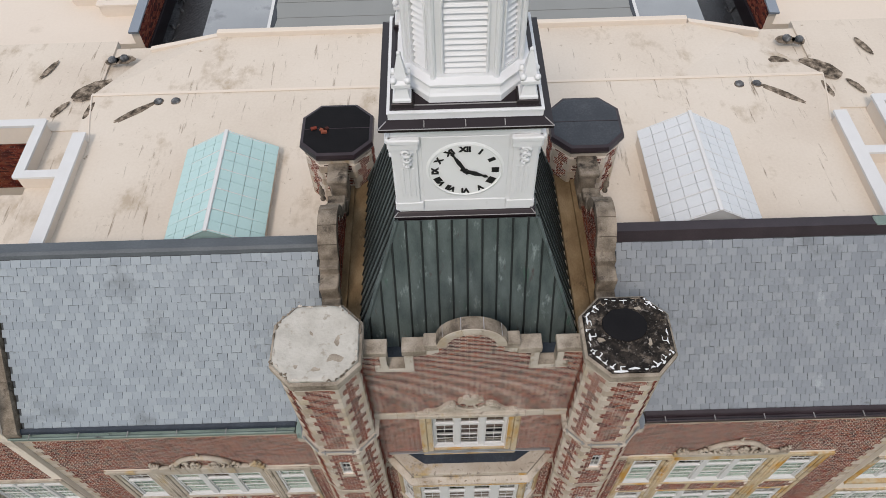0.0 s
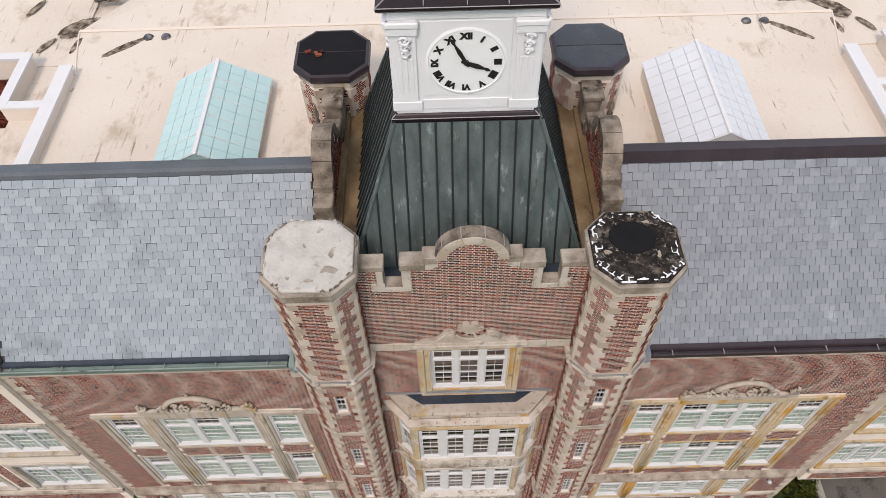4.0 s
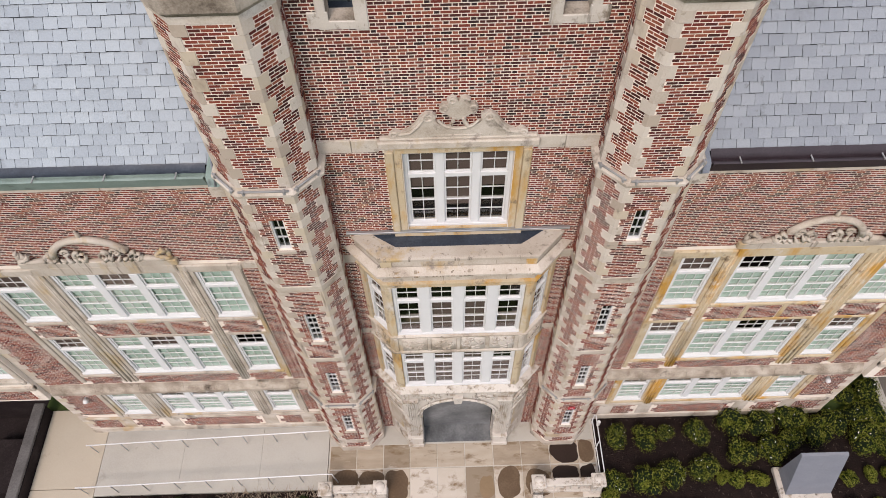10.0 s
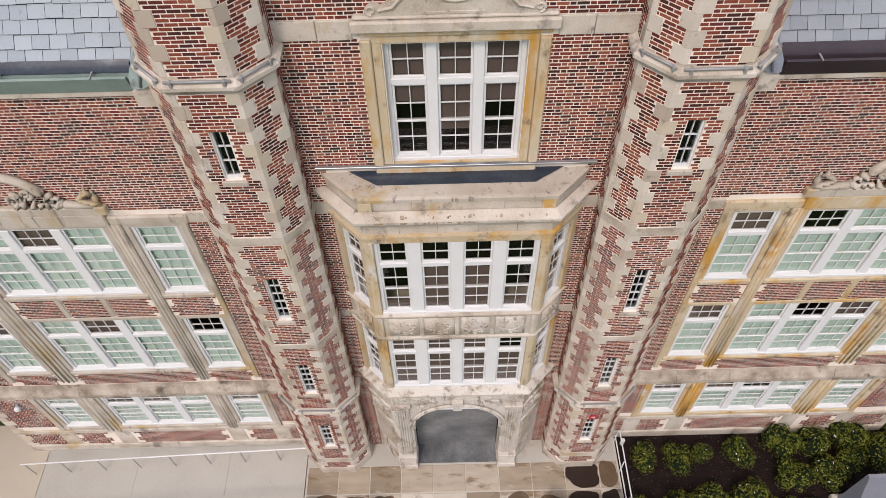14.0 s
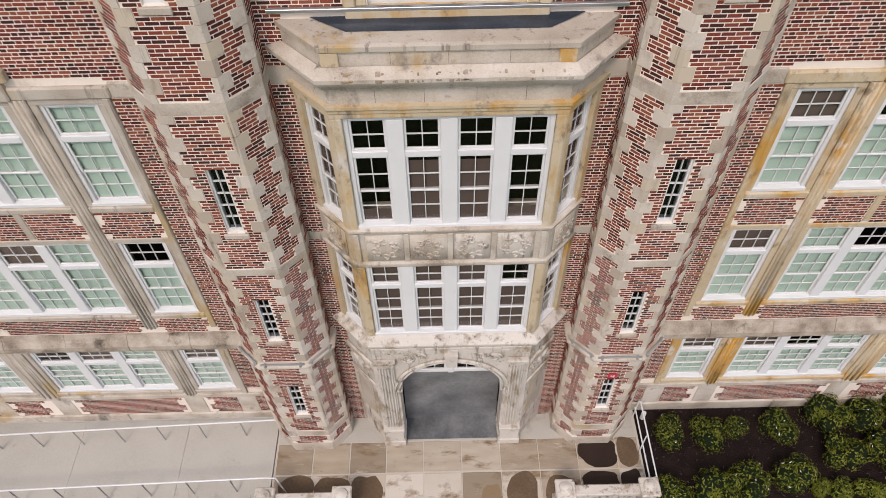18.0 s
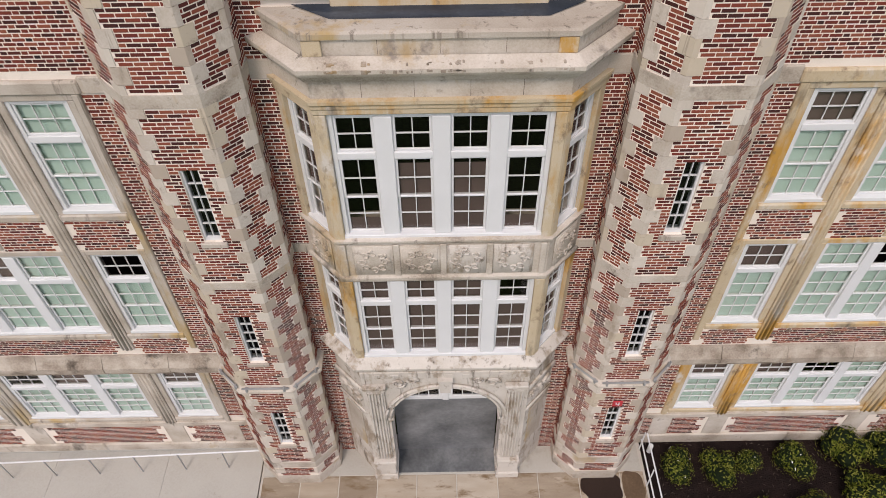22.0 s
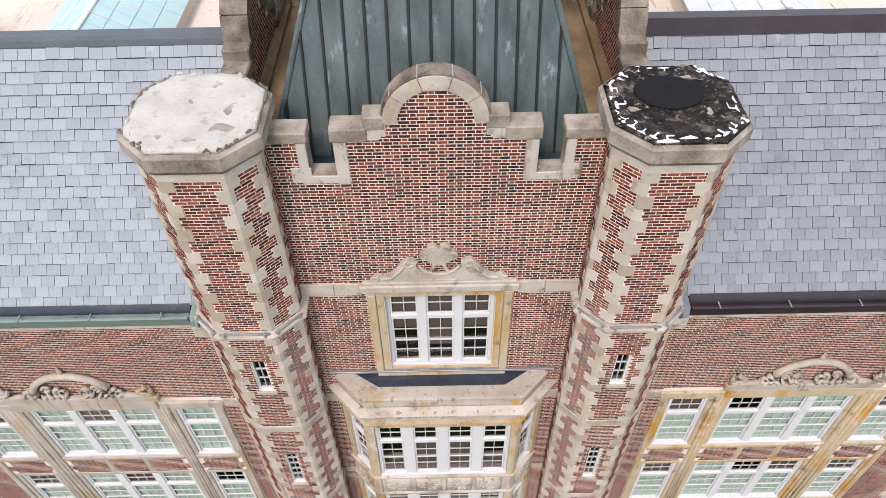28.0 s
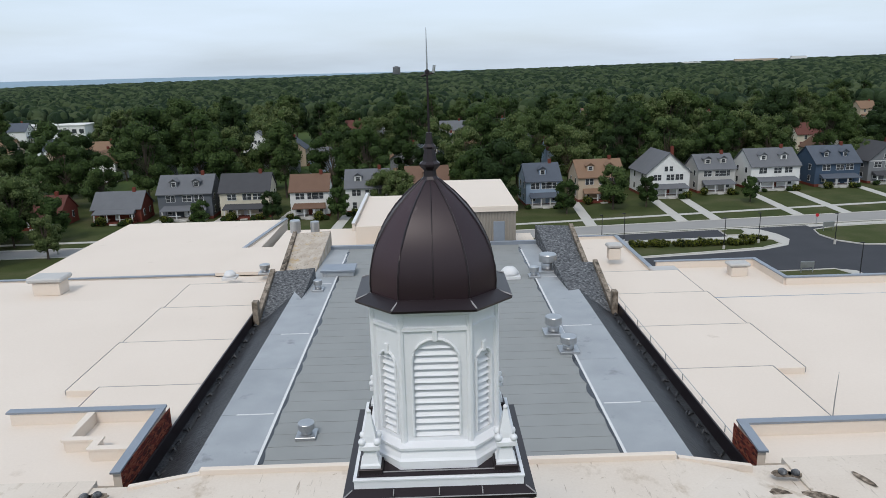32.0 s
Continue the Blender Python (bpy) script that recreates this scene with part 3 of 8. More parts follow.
            if full:
                run = (run[0], d) if run else (c, d)
            if run and (not full or d == vs[-1]):
                sh.box(a, b, y0, y1, run[0], run[1], mi=mi)
                run = None
    return sh


def sash(m, parent, x0, x1, z0, z1, cols, rows, y, glassm, each, bar=0.016, rim=0.045):
    """One sash: its rim and glazing bars as one mesh, and its panes."""
    sh = Shape(m)
    sh.box(x0, x0 + rim, y, y + 0.045, z0, z1, 0.006).box(x1 - rim, x1, y, y + 0.045, z0, z1, 0.006)
    sh.box(x0 + rim, x1 - rim, y, y + 0.045, z0, z0 + rim, 0.006).box(x0 + rim, x1 - rim, y, y + 0.045, z1 - rim, z1, 0.006)
    a, b, c, d = x0 + rim, x1 - rim, z0 + rim, z1 - rim
    for i in range(1, cols):
        u = a + (b - a) * i / cols
        sh.box(u - bar / 2, u + bar / 2, y + 0.008, y + 0.035, c, d)
    for j in range(1, rows):
        w = c + (d - c) * j / rows
        sh.box(a, b, y + 0.006, y + 0.037, w - bar / 2, w + bar / 2)
    s = part("sash", sh, WHITE, parent)
    if each:
        for i in range(cols):
            for j in range(rows):
                u0, u1 = a + (b - a) * i / cols + bar / 2, a + (b - a) * (i + 1) / cols - bar / 2
                w0, w1 = c + (d - c) * j / rows + bar / 2, c + (d - c) * (j + 1) / rows - bar / 2
                t = rng.uniform(-0.002, 0.002)
                p = part("pane", Shape(m).add([(u0, y + 0.02 + t, w0), (u1, y + 0.02 - t, w0), (u1, y + 0.02 - t, w1), (u0, y + 0.02 + t, w1)], [(0, 1, 2, 3)]), glassm, s)
                p.visible_shadow = False
    else:
        p = part("pane", Shape(m).add([(a, y + 0.02, c), (b, y + 0.02, c), (b, y + 0.02, d), (a, y + 0.02, d)], [(0, 1, 2, 3)]), glassm, s)
        p.visible_shadow = False
    return s


def window(name, label, m, x0, x1, z0, z1, lights, cols, top=0.30, each=False, depth=0.0, blinds=None, blindm=None, glassm=None, group="", mull=0.16):
    """A timber window of several lights, each with a small top sash over a tall double-hung one, and the blind behind each."""
    glassm = glassm or GLASS
    w = thing(name, label, "window", group, "structure")
    fr = Shape(m)
    t = 0.085
    y0, y1 = depth, depth + 0.12
    fr.box(x0, x0 + t, y0, y1, z0, z1, 0.008).box(x1 - t, x1, y0, y1, z0, z1, 0.008)
    fr.box(x0 + t, x1 - t, y0, y1, z1 - t, z1, 0.008).box(x0 - 0.02, x1 + 0.02, y0 - 0.05, y1, z0 - 0.01, z0 + t, 0.01)
    part("window_frame", fr, WHITE, w)
    wd = (x1 - x0 - 2 * t - (lights - 1) * mull) / lights
    zt = z0 + t + (z1 - z0 - 2 * t) * (1 - top)
    for i in range(lights):
        a = x0 + t + i * (wd + mull)
        b = a + wd
        if i:
            part("mullion", Shape(m).box(a - mull, a, y0 - 0.015, y1, z0 + t, z1 - t, 0.01), WHITE, w)
        part("transom", Shape(m).box(a, b, y0 - 0.01, y1, zt - 0.07, zt + 0.07, 0.008), WHITE, w)
        sash(m, w, a, b, zt + 0.07, z1 - t, cols, 2, y0 + 0.03, glassm, each)
        mid = (z0 + t + zt - 0.07) / 2
        sash(m, w, a, b, mid - 0.02, zt - 0.07, cols, 2, y0 + 0.03, glassm, each)
        sash(m, w, a, b, z0 + t, mid + 0.02, cols, 2, y0 + 0.065, glassm, each)
        drop = blinds(i) if blinds else 0
        for lo, hi, *cloth in drop or ():
            part("blind", Shape(m).box(a, b, y1 - 0.004, y1, z0 + t + lo * (z1 - z0 - 2 * t), z0 + t + hi * (z1 - z0 - 2 * t)), cloth[0] if cloth else blindm or BLIND, w)
    return w

# ---- the entrance front: gable between two turrets ----
GY = -0.15
FRONT = frame_at((0, GY, 0), (1, 0, 0), (0, -1, 0))
gable = thing("wall_gable", "red brick shaped gable wall with stepped stone coping between the turrets", "wall", kind="structure")
gs = Shape(FRONT)
holed(gs, -3.05, 3.05, 0, 20.3, [(-1.24, 1.24, 14.0, 16.9), (-1.95, 1.95, 0, 13.0)], 0.0, 0.4)
for sx in (-1, 1):
    gs.box(sx * 2.4, sx * 3.1, 0, 0.3, 20.3, 21.3)
    gs.box(0, sx * 1.72, 0, 0.3, 20.3, 21.3)
gs.box(-1.0, 1.0, 0, 0.3, 21.3, 21.65)
gs.prism([(0.72 * math.cos(a * math.pi / 16), 21.65 + 0.72 * math.sin(a * math.pi / 16)) for a in range(17)], 0.0, 0.4, "y")
part("masonry", gs, MORTAR, gable)


def gable_spans(z):
    z = z - 0.05 if z > 19 else z
    if z < 14.0:
        return [(-3.1, -2.62), (2.62, 3.1)]
    if z < 17.0:
        return [(-3.1, -1.62), (1.62, 3.1)]
    if z < 17.42:
        return []
    if z < 20.25:
        return [(-3.1, 3.1)]
    if z < 21.22:
        return [(-3.1, -2.5), (-1.65, 1.65), (2.5, 3.1)]
    if z < 21.55:
        return [(-0.98, 0.98)]
    w = max(0.0, 0.67 ** 2 - (z - 21.6 + 0.02) ** 2) ** 0.5 if z < 22.25 else 0
    return [(-w, w)] if w > 0.1 else []


def diaper(u, z, header):
    """Dark bricks: the headers, and a net of lozenges over the upper gable."""
    a, b = (u + z * 0.62) % 1.28, (u - z * 0.62) % 1.28
    if z > 17.4 and (a < 0.2 or b < 0.2):
        return rng.random() < (0.7 if header else 0.4)
    return rng.random() < ((0.3 if header else 0.07) if z > 17.4 else 0.05)


brickwork(FRONT, 0.0, 22.3, gable_spans, gable, "flemish", (18.6, 19.6), 300, diaper)


def stones(parent, m, rows, mat, c=0.015, name="coping_stone", label=""):
    for r in rows:
        part(name, Shape(m).box(*r, c), mat, parent, label)


TOPF = FRONT @ Matrix.Translation((0, 0, 0.05))
for sx in (-1, 1):
    mm = TOPF @ Matrix.Diagonal((sx, 1, 1, 1))
    stones(gable, mm, [(2.28, 3.1, -0.07, 0.38, 21.22, 21.44), (2.32, 2.5, -0.02, 0.34, 20.44, 21.22), (1.83, 2.5, -0.03, 0.35, 20.24, 20.44),
                       (1.62, 1.83, -0.03, 0.35, 20.24, 20.6), (1.65, 1.83, -0.02, 0.34, 20.6, 21.22), (1.22, 1.88, -0.07, 0.38, 21.22, 21.50),
                       (0.9, 1.28, -0.05, 0.35, 21.46, 21.74)], COPING, 0.02)
    stones(gable, mm, [(1.0, 1.28, -0.03, 0.02, 21.22, 21.46), (0.88, 1.02, -0.03, 0.02, 21.3, 21.66), (2.3, 2.68, -0.034, 0.01, 20.26, 20.62), (1.6, 1.84, -0.034, 0.01, 20.22, 21.2), (1.62, 2.5, -0.036, 0.01, 20.24, 20.43), (2.33, 2.51, -0.033, 0.01, 20.44, 21.2)], STONE_PALE)
for i in range(5):
    a0, a1 = math.pi * i / 5 + 0.008, math.pi * (i + 1) / 5 - 0.008
    arc = [(0.93 * math.cos(a0 + (a1 - a0) * k / 5), 21.6 + 0.93 * math.sin(a0 + (a1 - a0) * k / 5)) for k in range(6)]
    arc += [(0.67 * math.cos(a1 + (a0 - a1) * k / 5), 21.6 + 0.67 * math.sin(a1 + (a0 - a1) * k / 5)) for k in range(6)]
    part("arch_stone", Shape(TOPF).prism(arc, -0.05, 0.3, "y"), STONE, gable)
    arc2 = [(x * 1.035, 21.6 + (z - 21.6) * 1.035) for x, z in arc[:6]] + [(x * 0.99, 21.6 + (z - 21.6) * 0.99) for x, z in arc[:6]][::-1]
    part("lead_cover", Shape(TOPF).prism(arc2, -0.02, 0.33, "y"), STONE_DARK, gable, "dark lead-covered arch top with pale joint streaks")
    t = a0 - 0.008
    if i:
        part("joint_streak", Shape(TOPF).box(0.955 * math.cos(t) - 0.012, 0.955 * math.cos(t) + 0.012, -0.03, 0.33, 21.6 + 0.955 * math.sin(t) - 0.012, 21.6 + 0.955 * math.sin(t) + 0.018), SEAM, gable)
# string course and window surround
for sx in (-1, 1):
    stones(gable, FRONT @ Matrix.Diagonal((sx, 1, 1, 1)), [(2.55, 3.1, -0.03, 0.05, 12.62, 12.98), (2.55, 3.1, -0.02, 0.05, 8.52, 8.76)], STONE_GREY, 0.012, "string_course")
for sx in (-1, 1):
    mm = FRONT @ Matrix.Diagonal((sx, 1, 1, 1))
    stones(gable, mm, [(1.72, 2.3, -0.05, 0.05, 17.02, 17.40), (2.31, 3.1, -0.05, 0.05, 17.02, 17.40)], STONE, 0.012, "string_course")
    stones(gable, mm, [(1.25, 1.43, -0.02, 0.2, 14.05, 16.95), (1.43, 1.62, -0.07, 0.1, 14.05, 17.0)], STONE_OCHRE, 0.02, "window_jamb")
stones(gable, FRONT, [(-1.43, 1.43, -0.03, 0.2, 16.92, 17.08), (-1.62, 1.62, -0.07, 0.1, 17.08, 17.2)], STONE_OCHRE, 0.02, "window_head")
stones(gable, FRONT, [(-1.74, 1.74, -0.16, 0.05, 17.2, 17.42), (-1.68, 1.68, -0.11, 0.05, 17.42, 17.5)], STONE, 0.03, "drip_mould")
stones(gable, FRONT, [(-1.6, 1.6, -0.09, 0.2, 13.86, 14.02)], STONE_OCHRE, 0.02, "window_sill")


def scroll(sh, x, z, r, turns, s, y, rad, start=0.0):
    """A spiral band in the plane of the wall."""
    pts, rr = [], []
    for i in range(int(14 * turns) + 1):
        q = i / 14
        a = start + s * q * 2 * math.pi
        k = r * (1 - 0.72 * q / turns)
        pts.append((x + k * math.cos(a), y, z + k * math.sin(a)))
        rr.append(rad * (1 - 0.4 * q / turns))
    sh.tube(pts, rr, 7)
    return sh


def finial_knob(sh, x, z, y, h):
    sh.lathe([(0.001, z), (0.10 * h, z), (0.13 * h, z + 0.08 * h), (0.07 * h, z + 0.25 * h), (0.14 * h, z + 0.42 * h), (0.12 * h, z + 0.6 * h), (0.05 * h, z + 0.75 * h), (0.07 * h, z + 0.86 * h), (0.001, z + h)], 10, x, y)


orn = Shape(FRONT)
orn.box(-0.5, 0.5, -0.1, 0.02, 17.5, 17.58, 0.02)
for s in (-1, 1):
    # flat carved plate: a rising S-curve on each side and half of the crest
    flank = [(1.42, 17.5), (1.46, 17.62), (1.34, 17.72), (1.2, 17.66), (1.05, 17.74), (0.9, 17.9), (0.8, 18.08), (0.68, 18.2), (0.54, 18.2), (0.46, 18.1),
             (0.5, 17.98), (0.42, 17.88), (0.28, 17.8), (0.16, 17.74), (0.0, 17.72), (0.0, 17.58), (0.5, 17.5)]
    crest = [(0.0, 18.0), (0.1, 18.02), (0.2, 18.12), (0.34, 18.2), (0.4, 18.34), (0.32, 18.46), (0.2, 18.44), (0.24, 18.56), (0.14, 18.64), (0.05, 18.6), (0.0, 18.5)]
    for outline in (flank, crest):
        poly = [(s * x, z) for x, z in outline]
        orn.prism(poly[::-1] if (outline is flank) == (s > 0) else poly, -0.09, 0.01, "y")
    scroll(orn, s * 0.62, 18.08, 0.12, 1.4, -s, -0.1, 0.035, math.pi / 2)
    scroll(orn, s * 1.36, 17.61, 0.09, 1.3, s, -0.1, 0.03, -math.pi / 2)
    scroll(orn, s * 0.29, 18.33, 0.1, 1.3, s, -0.1, 0.03, -math.pi / 2)
    scroll(orn, s * 0.14, 18.54, 0.07, 1.2, s, -0.1, 0.025, 0)
    orn.tube([(s * 0.42, -0.1, 18.0), (s * 0.32, -0.1, 17.86), (s * 0.16, -0.1, 17.78), (0, -0.1, 17.75)], [0.03, 0.035, 0.035, 0.03], 6)
    orn.tube([(s * 1.25, -0.1, 17.6), (s * 1.02, -0.1, 17.66), (s * 0.84, -0.1, 17.86), (s * 0.72, -0.1, 18.04)], [0.03, 0.04, 0.04, 0.03], 6)
    orn.tube([(s * 0.2, -0.09, 17.8), (s * 0.12, -0.09, 17.95), (s * 0.1, -0.09, 18.06)], [0.05, 0.045, 0.04], 6)
part("scroll_pediment", orn, STONE, gable, "pale carved stone scrolls over the window")
# Brown blinds added here in place of grey-brown reflections in the panes.
window("window_1", "white timber three-light window in the brick gable", FRONT, -1.24, 1.24, 14.02, 16.92, 3, 2, 0.32, True, 0.16,
       lambda i: [(0.22, 1.0)] if i == 1 else [(0.48, 1.0)], BLIND_BROWN, GLASS_DARK, mull=0.2)
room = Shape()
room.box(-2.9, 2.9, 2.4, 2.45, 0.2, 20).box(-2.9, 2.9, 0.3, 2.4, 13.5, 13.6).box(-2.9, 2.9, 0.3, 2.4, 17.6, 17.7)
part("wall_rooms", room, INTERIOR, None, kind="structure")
bpy.data.objects["wall_rooms"]["label"], bpy.data.objects["wall_rooms"]["category"] = "plain inner walls behind the windows, room darkness put into their colour", "wall"

# ---- turrets ----
TW, TF, TCY = 1.07, 0.56, -0.06
OCT = [(-TF, -TW), (TF, -TW), (TW, -TF), (TW, TF), (TF, TW), (-TF, TW), (-TW, TF), (-TW, -TF)]
QH, QL, QS = 4 * COURSE, 0.225, 0.085


def octagon(w, f, z):
    return [(x, y, z) for x, y in ((-f, -w), (f, -w), (w, -f), (w, f), (f, w), (-f, w), (-w, f), (-w, -f))]


def quoin_mesh(la, lb):
    e, t, k = 0.016, 0.08, 0.7071
    poly = [(-0.414 * e, -e), (lb, -e), (lb, t), (0.414 * t, t), (-k * la + k * t, k * la + k * t), (-k * la - k * e, k * la - k * e)]
    sh = Shape()
    sh.rings([[(x, y, 0.004) for x, y in poly], [(x, y, QH - 0.004) for x, y in poly]])
    return sh.mesh("quoin", QUOIN)


QUOINS = (quoin_mesh(QS, QL), quoin_mesh(QL, QS))
SLITS = ((14.72, 15.92, 3), (9.88, 11.58, 5), (6.02, 7.68, 5), (2.25, 3.85, 4))


def turret(cx, cy, z0, z1, slits, label, name, single, faces, edges, rings, bands, group="turrets"):
    base = thing(name, label, "turret", group, "structure", (cx, cy, 0))
    core = Shape()
    for i in range(8):
        a, b = Vector(OCT[i]), Vector(OCT[(i + 1) % 8])
        u = (b - a).normalized()
        m = frame_at((*((a + b) / 2), 0), (*u, 0), (u.y, -u.x, 0))
        ln = (b - a).length
        core.m = m
        sl = slits if i == 0 else ()
        holed(core, -ln / 2, ln / 2, z0, z1, [(-0.16, 0.16, p, q) for p, q, _ in sl], 0.0, 0.25)
        if i not in faces:
            continue

        def spans(z, ln=ln, sl=sl):
            if any(p - 0.02 < z < q + 0.02 for p, q in bands):
                return []
            k = int(z / QH) % 2
            p, q = -ln / 2 + (QS, QL)[k == 0] + 0.012, ln / 2 - (QS, QL)[k == 1] - 0.012
            if any(s0 - 0.13 < z < s1 for s0, s1, _ in sl):
                return [(p, -0.17), (0.17, q)]
            return [(p, q)]

        brickwork(m, z0, z1, spans, base, "run", single if i == 0 else (0, 0), 240)
        for p, q, rows in sl:
            w = Shape(m)
            w.box(-0.16, -0.125, 0.05, 0.18, p, q).box(0.125, 0.16, 0.05, 0.18, p, q).box(-0.125, 0.125, 0.05, 0.18, p, p + 0.07).box(-0.125, 0.125, 0.05, 0.18, q - 0.05, q)
            w.box(-0.007, 0.007, 0.07, 0.12, p + 0.08, q - 0.06)
            for r in range(1, rows):
                zz = p + 0.08 + (q - p - 0.14) * r / rows
                w.box(-0.125, 0.125, 0.07, 0.12, zz - 0.007, zz + 0.007)
            sw = part("slit_window", w, WHITE, base, "narrow white glazed slit window")
            part("pane", Shape(m).add([(-0.125, 0.1, p), (0.125, 0.1, p), (0.125, 0.1, q), (-0.125, 0.1, q)], [(0, 1, 2, 3)]), GLASS_DARK, sw)
            part("sill", Shape(m).box(-0.24, 0.24, -0.05, 0.08, p - 0.13, p - 0.01, 0.012), STONE_GREY, base)
            # Near-black sheet behind the slit, painted as an unlit inside.
            part("dark_backing", Shape(m).box(-0.2, 0.2, 0.24, 0.3, p, q), INTERIOR, base)
    part("masonry", core, MORTAR, base)
    for i in edges:
        ang = math.radians(45 * i)
        for k in range(int(z0 / QH), int(z1 / QH)):
            if any(p < (k + 0.5) * QH < q for p, q in bands):
                continue
            piece("quoin", QUOINS[k % 2], base, Matrix.Translation((*OCT[i], k * QH)) @ Matrix.Rotation(ang, 4, "Z"))
    for p, q in bands:
        r = Shape()
        r.rings([octagon(TW + 0.018, TF + 0.007, p), octagon(TW + 0.018, TF + 0.007, q)])
        part("stone_band", r, STONE, base)
    for z in rings:
        r = Shape()
        prof = [(0.0, -0.2), (0.04, -0.18), (0.08, -0.1), (0.14, -0.05), (0.14, 0.02), (0.08, 0.07), (0.0, 0.11)]
        r.rings([octagon(TW + o, TF + o * 0.414, z + h) for o, h in prof], caps=False)
        part("moulded_ring", r, STONE, base)
        o8 = [Vector(p) for p in octagon(TW + 0.11, TF + 0.045, z + 0.12)]
        for i in (7, 0, 1):
            a, b = o8[i].lerp(o8[(i + 1) % 8], 0.06), o8[i].lerp(o8[(i + 1) % 8], 0.94)
            # Plain cable conduit along the ring; it gives no light.
            pipe = part("ring_conduit", Shape().tube([a, b], 0.026, 8), CONDUIT, base, "grey metal tube along the moulded ring", True)
            for t in (0.1, 0.9):
                p = a.lerp(b, t)
                part("bracket", Shape().box(p.x - 0.025, p.x + 0.025, p.y - 0.045, p.y + 0.045, p.z - 0.09, p.z + 0.03, 0.01), CONDUIT, pipe)
    return base


BANDS = [(0.0, 0.45), (0.95, 1.25), (8.55, 8.75), (12.78, 13.02), (21.25, 21.4)]
for sx, lab in ((-1, "octagonal brick and stone turret with a cracked cream coated cap"), (1, "octagonal brick and stone turret with a black flaking tar cap")):
    tt = turret(sx * 4.1, TCY, 0, 21.4, SLITS, lab, "turret", (9.2, 12.6), (0, 1, 2, 6, 7), (0, 1, 2, 7), (5.0, 16.95), BANDS)
    cap = Shape()
    cap.rings([octagon(TW + o, TF + o * 0.414, z) for o, z in ((0.0, 21.38), (0.06, 21.45), (0.13, 21.54), (0.13, 21.8), (0.05, 21.86), (-0.1, 21.88))])
    part("cap_rim", cap, COPING, tt, "", False)
    top = Shape()
    rows, n = [], 48
    for j, r in enumerate((1.0, 0.96, 0.86, 0.7, 0.5, 0.25, 0.02)):
        row = []
        for i in range(n):
            q = i / n * 8
            a, b, t = Vector(OCT[int(q) % 8]), Vector(OCT[(int(q) + 1) % 8]), q % 1
            p = a.lerp(b, t) * (r * (TW + 0.06) / TW)
            dz = 0.0 if j == 0 else 0.035 * noise.noise((p.x * 3, p.y * 3, sx)) + (0.05 if 0 < j < 3 else 0.02)
            row.append((p.x, p.y, 21.87 + dz))
        rows.append(row)
    top.rings(rows)
    part("cap_surface", top, CAP_CREAM if sx < 0 else CRUST, tt, "", True)
    if sx > 0:
        pool = [(-0.05 + 0.6 * math.cos(a / 28 * 2 * math.pi) * (1 + 0.09 * noise.noise((a * 0.7, 1, 2))), 0.26 + 0.5 * math.sin(a / 28 * 2 * math.pi) * (1 + 0.09 * noise.noise((a * 0.6, 3, 2))), 21.92) for a in range(28)]
        part("tar_pool", Shape().rings([[(x, y, z) for x, y, z in pool], [(x * 0.97, y * 0.97, z + 0.02) for x, y, z in pool]]), TAR_GLOSS, tt)
    flakes = random.Random(21 + sx)
    for i in range(8):
        r = 0.985 if sx > 0 else 1.05
        a, b = Vector(OCT[i]) * r, Vector(OCT[(i + 1) % 8]) * r
        inward = -((a + b) / 2).normalized()
        k = 0.0
        while k < 0.97:
            ln = flakes.uniform(0.06, 0.22) if sx < 0 else flakes.uniform(0.14, 0.34)
            p, q = a.lerp(b, k), a.lerp(b, min(1.0, k + ln))
            k += ln + flakes.uniform(0.0, 0.12 if sx < 0 else 0.03)
            if sx < 0 and flakes.random() < 0.2:
                continue
            off = inward * flakes.uniform(-0.03, 0.05)
            w = flakes.uniform(0.014, 0.036) if sx > 0 else flakes.uniform(0.02, 0.045)
            fl = Shape()
            mid = (p + q) / 2 + inward * flakes.uniform(-0.03, 0.05)
            fl.tube([(*(p + off), 21.9), (*(mid + off), 21.925), (*(q + off), 21.9)], [w * 0.6, w, w * 0.5], 6)
            if sx > 0 and flakes.random() < 0.6:
                e = mid + off + inward * flakes.uniform(0.07, 0.16)
                fl.tube([(*(mid + off), 21.92), (*e, 21.93)], [w * 0.7, w * 0.4], 5)
                if flakes.random() < 0.6:
                    side = (q - p).normalized() * flakes.uniform(-0.16, 0.16)
                    fl.tube([(*e, 21.93), (*(e + side), 21.93)], [w * 0.5, w * 0.3], 5)
            dark = flakes.random() < (0.75 if sx < 0 else 0.1)
            part("flake", fl, STONE_DARK if dark else (STONE_PALE if sx < 0 else WHITE_OLD), tt)
# sign beside the door
part_sign = thing("door_sign", "small red door number sign on the turret brickwork", "sign", at=(4.1, TCY - TW - 0.02, 4.08))
part("plate", Shape().box(-0.12, 0.12, -0.03, 0.0, -0.11, 0.11, 0.008), RED, part_sign)
part("figure", Shape().box(-0.05, 0.05, -0.034, -0.03, -0.02, 0.0).box(0.015, 0.04, -0.034, -0.03, -0.07, 0.07).box(-0.05, -0.028, -0.034, -0.03, -0.02, 0.06), WHITE, part_sign)

# ---- the oriel over the porch ----
BX, BY, SX, SY = 1.98, -0.88, 2.68, GY


def plan(o, z, back=0.0):
    """The canted outline of the bay, moved outwards by o."""
    k = 0.4142 * o
    return [(-SX - o * 1.2, SY + back, z), (-BX - k, BY - o, z), (BX + k, BY - o, z), (SX + o * 1.2, SY + back, z)]


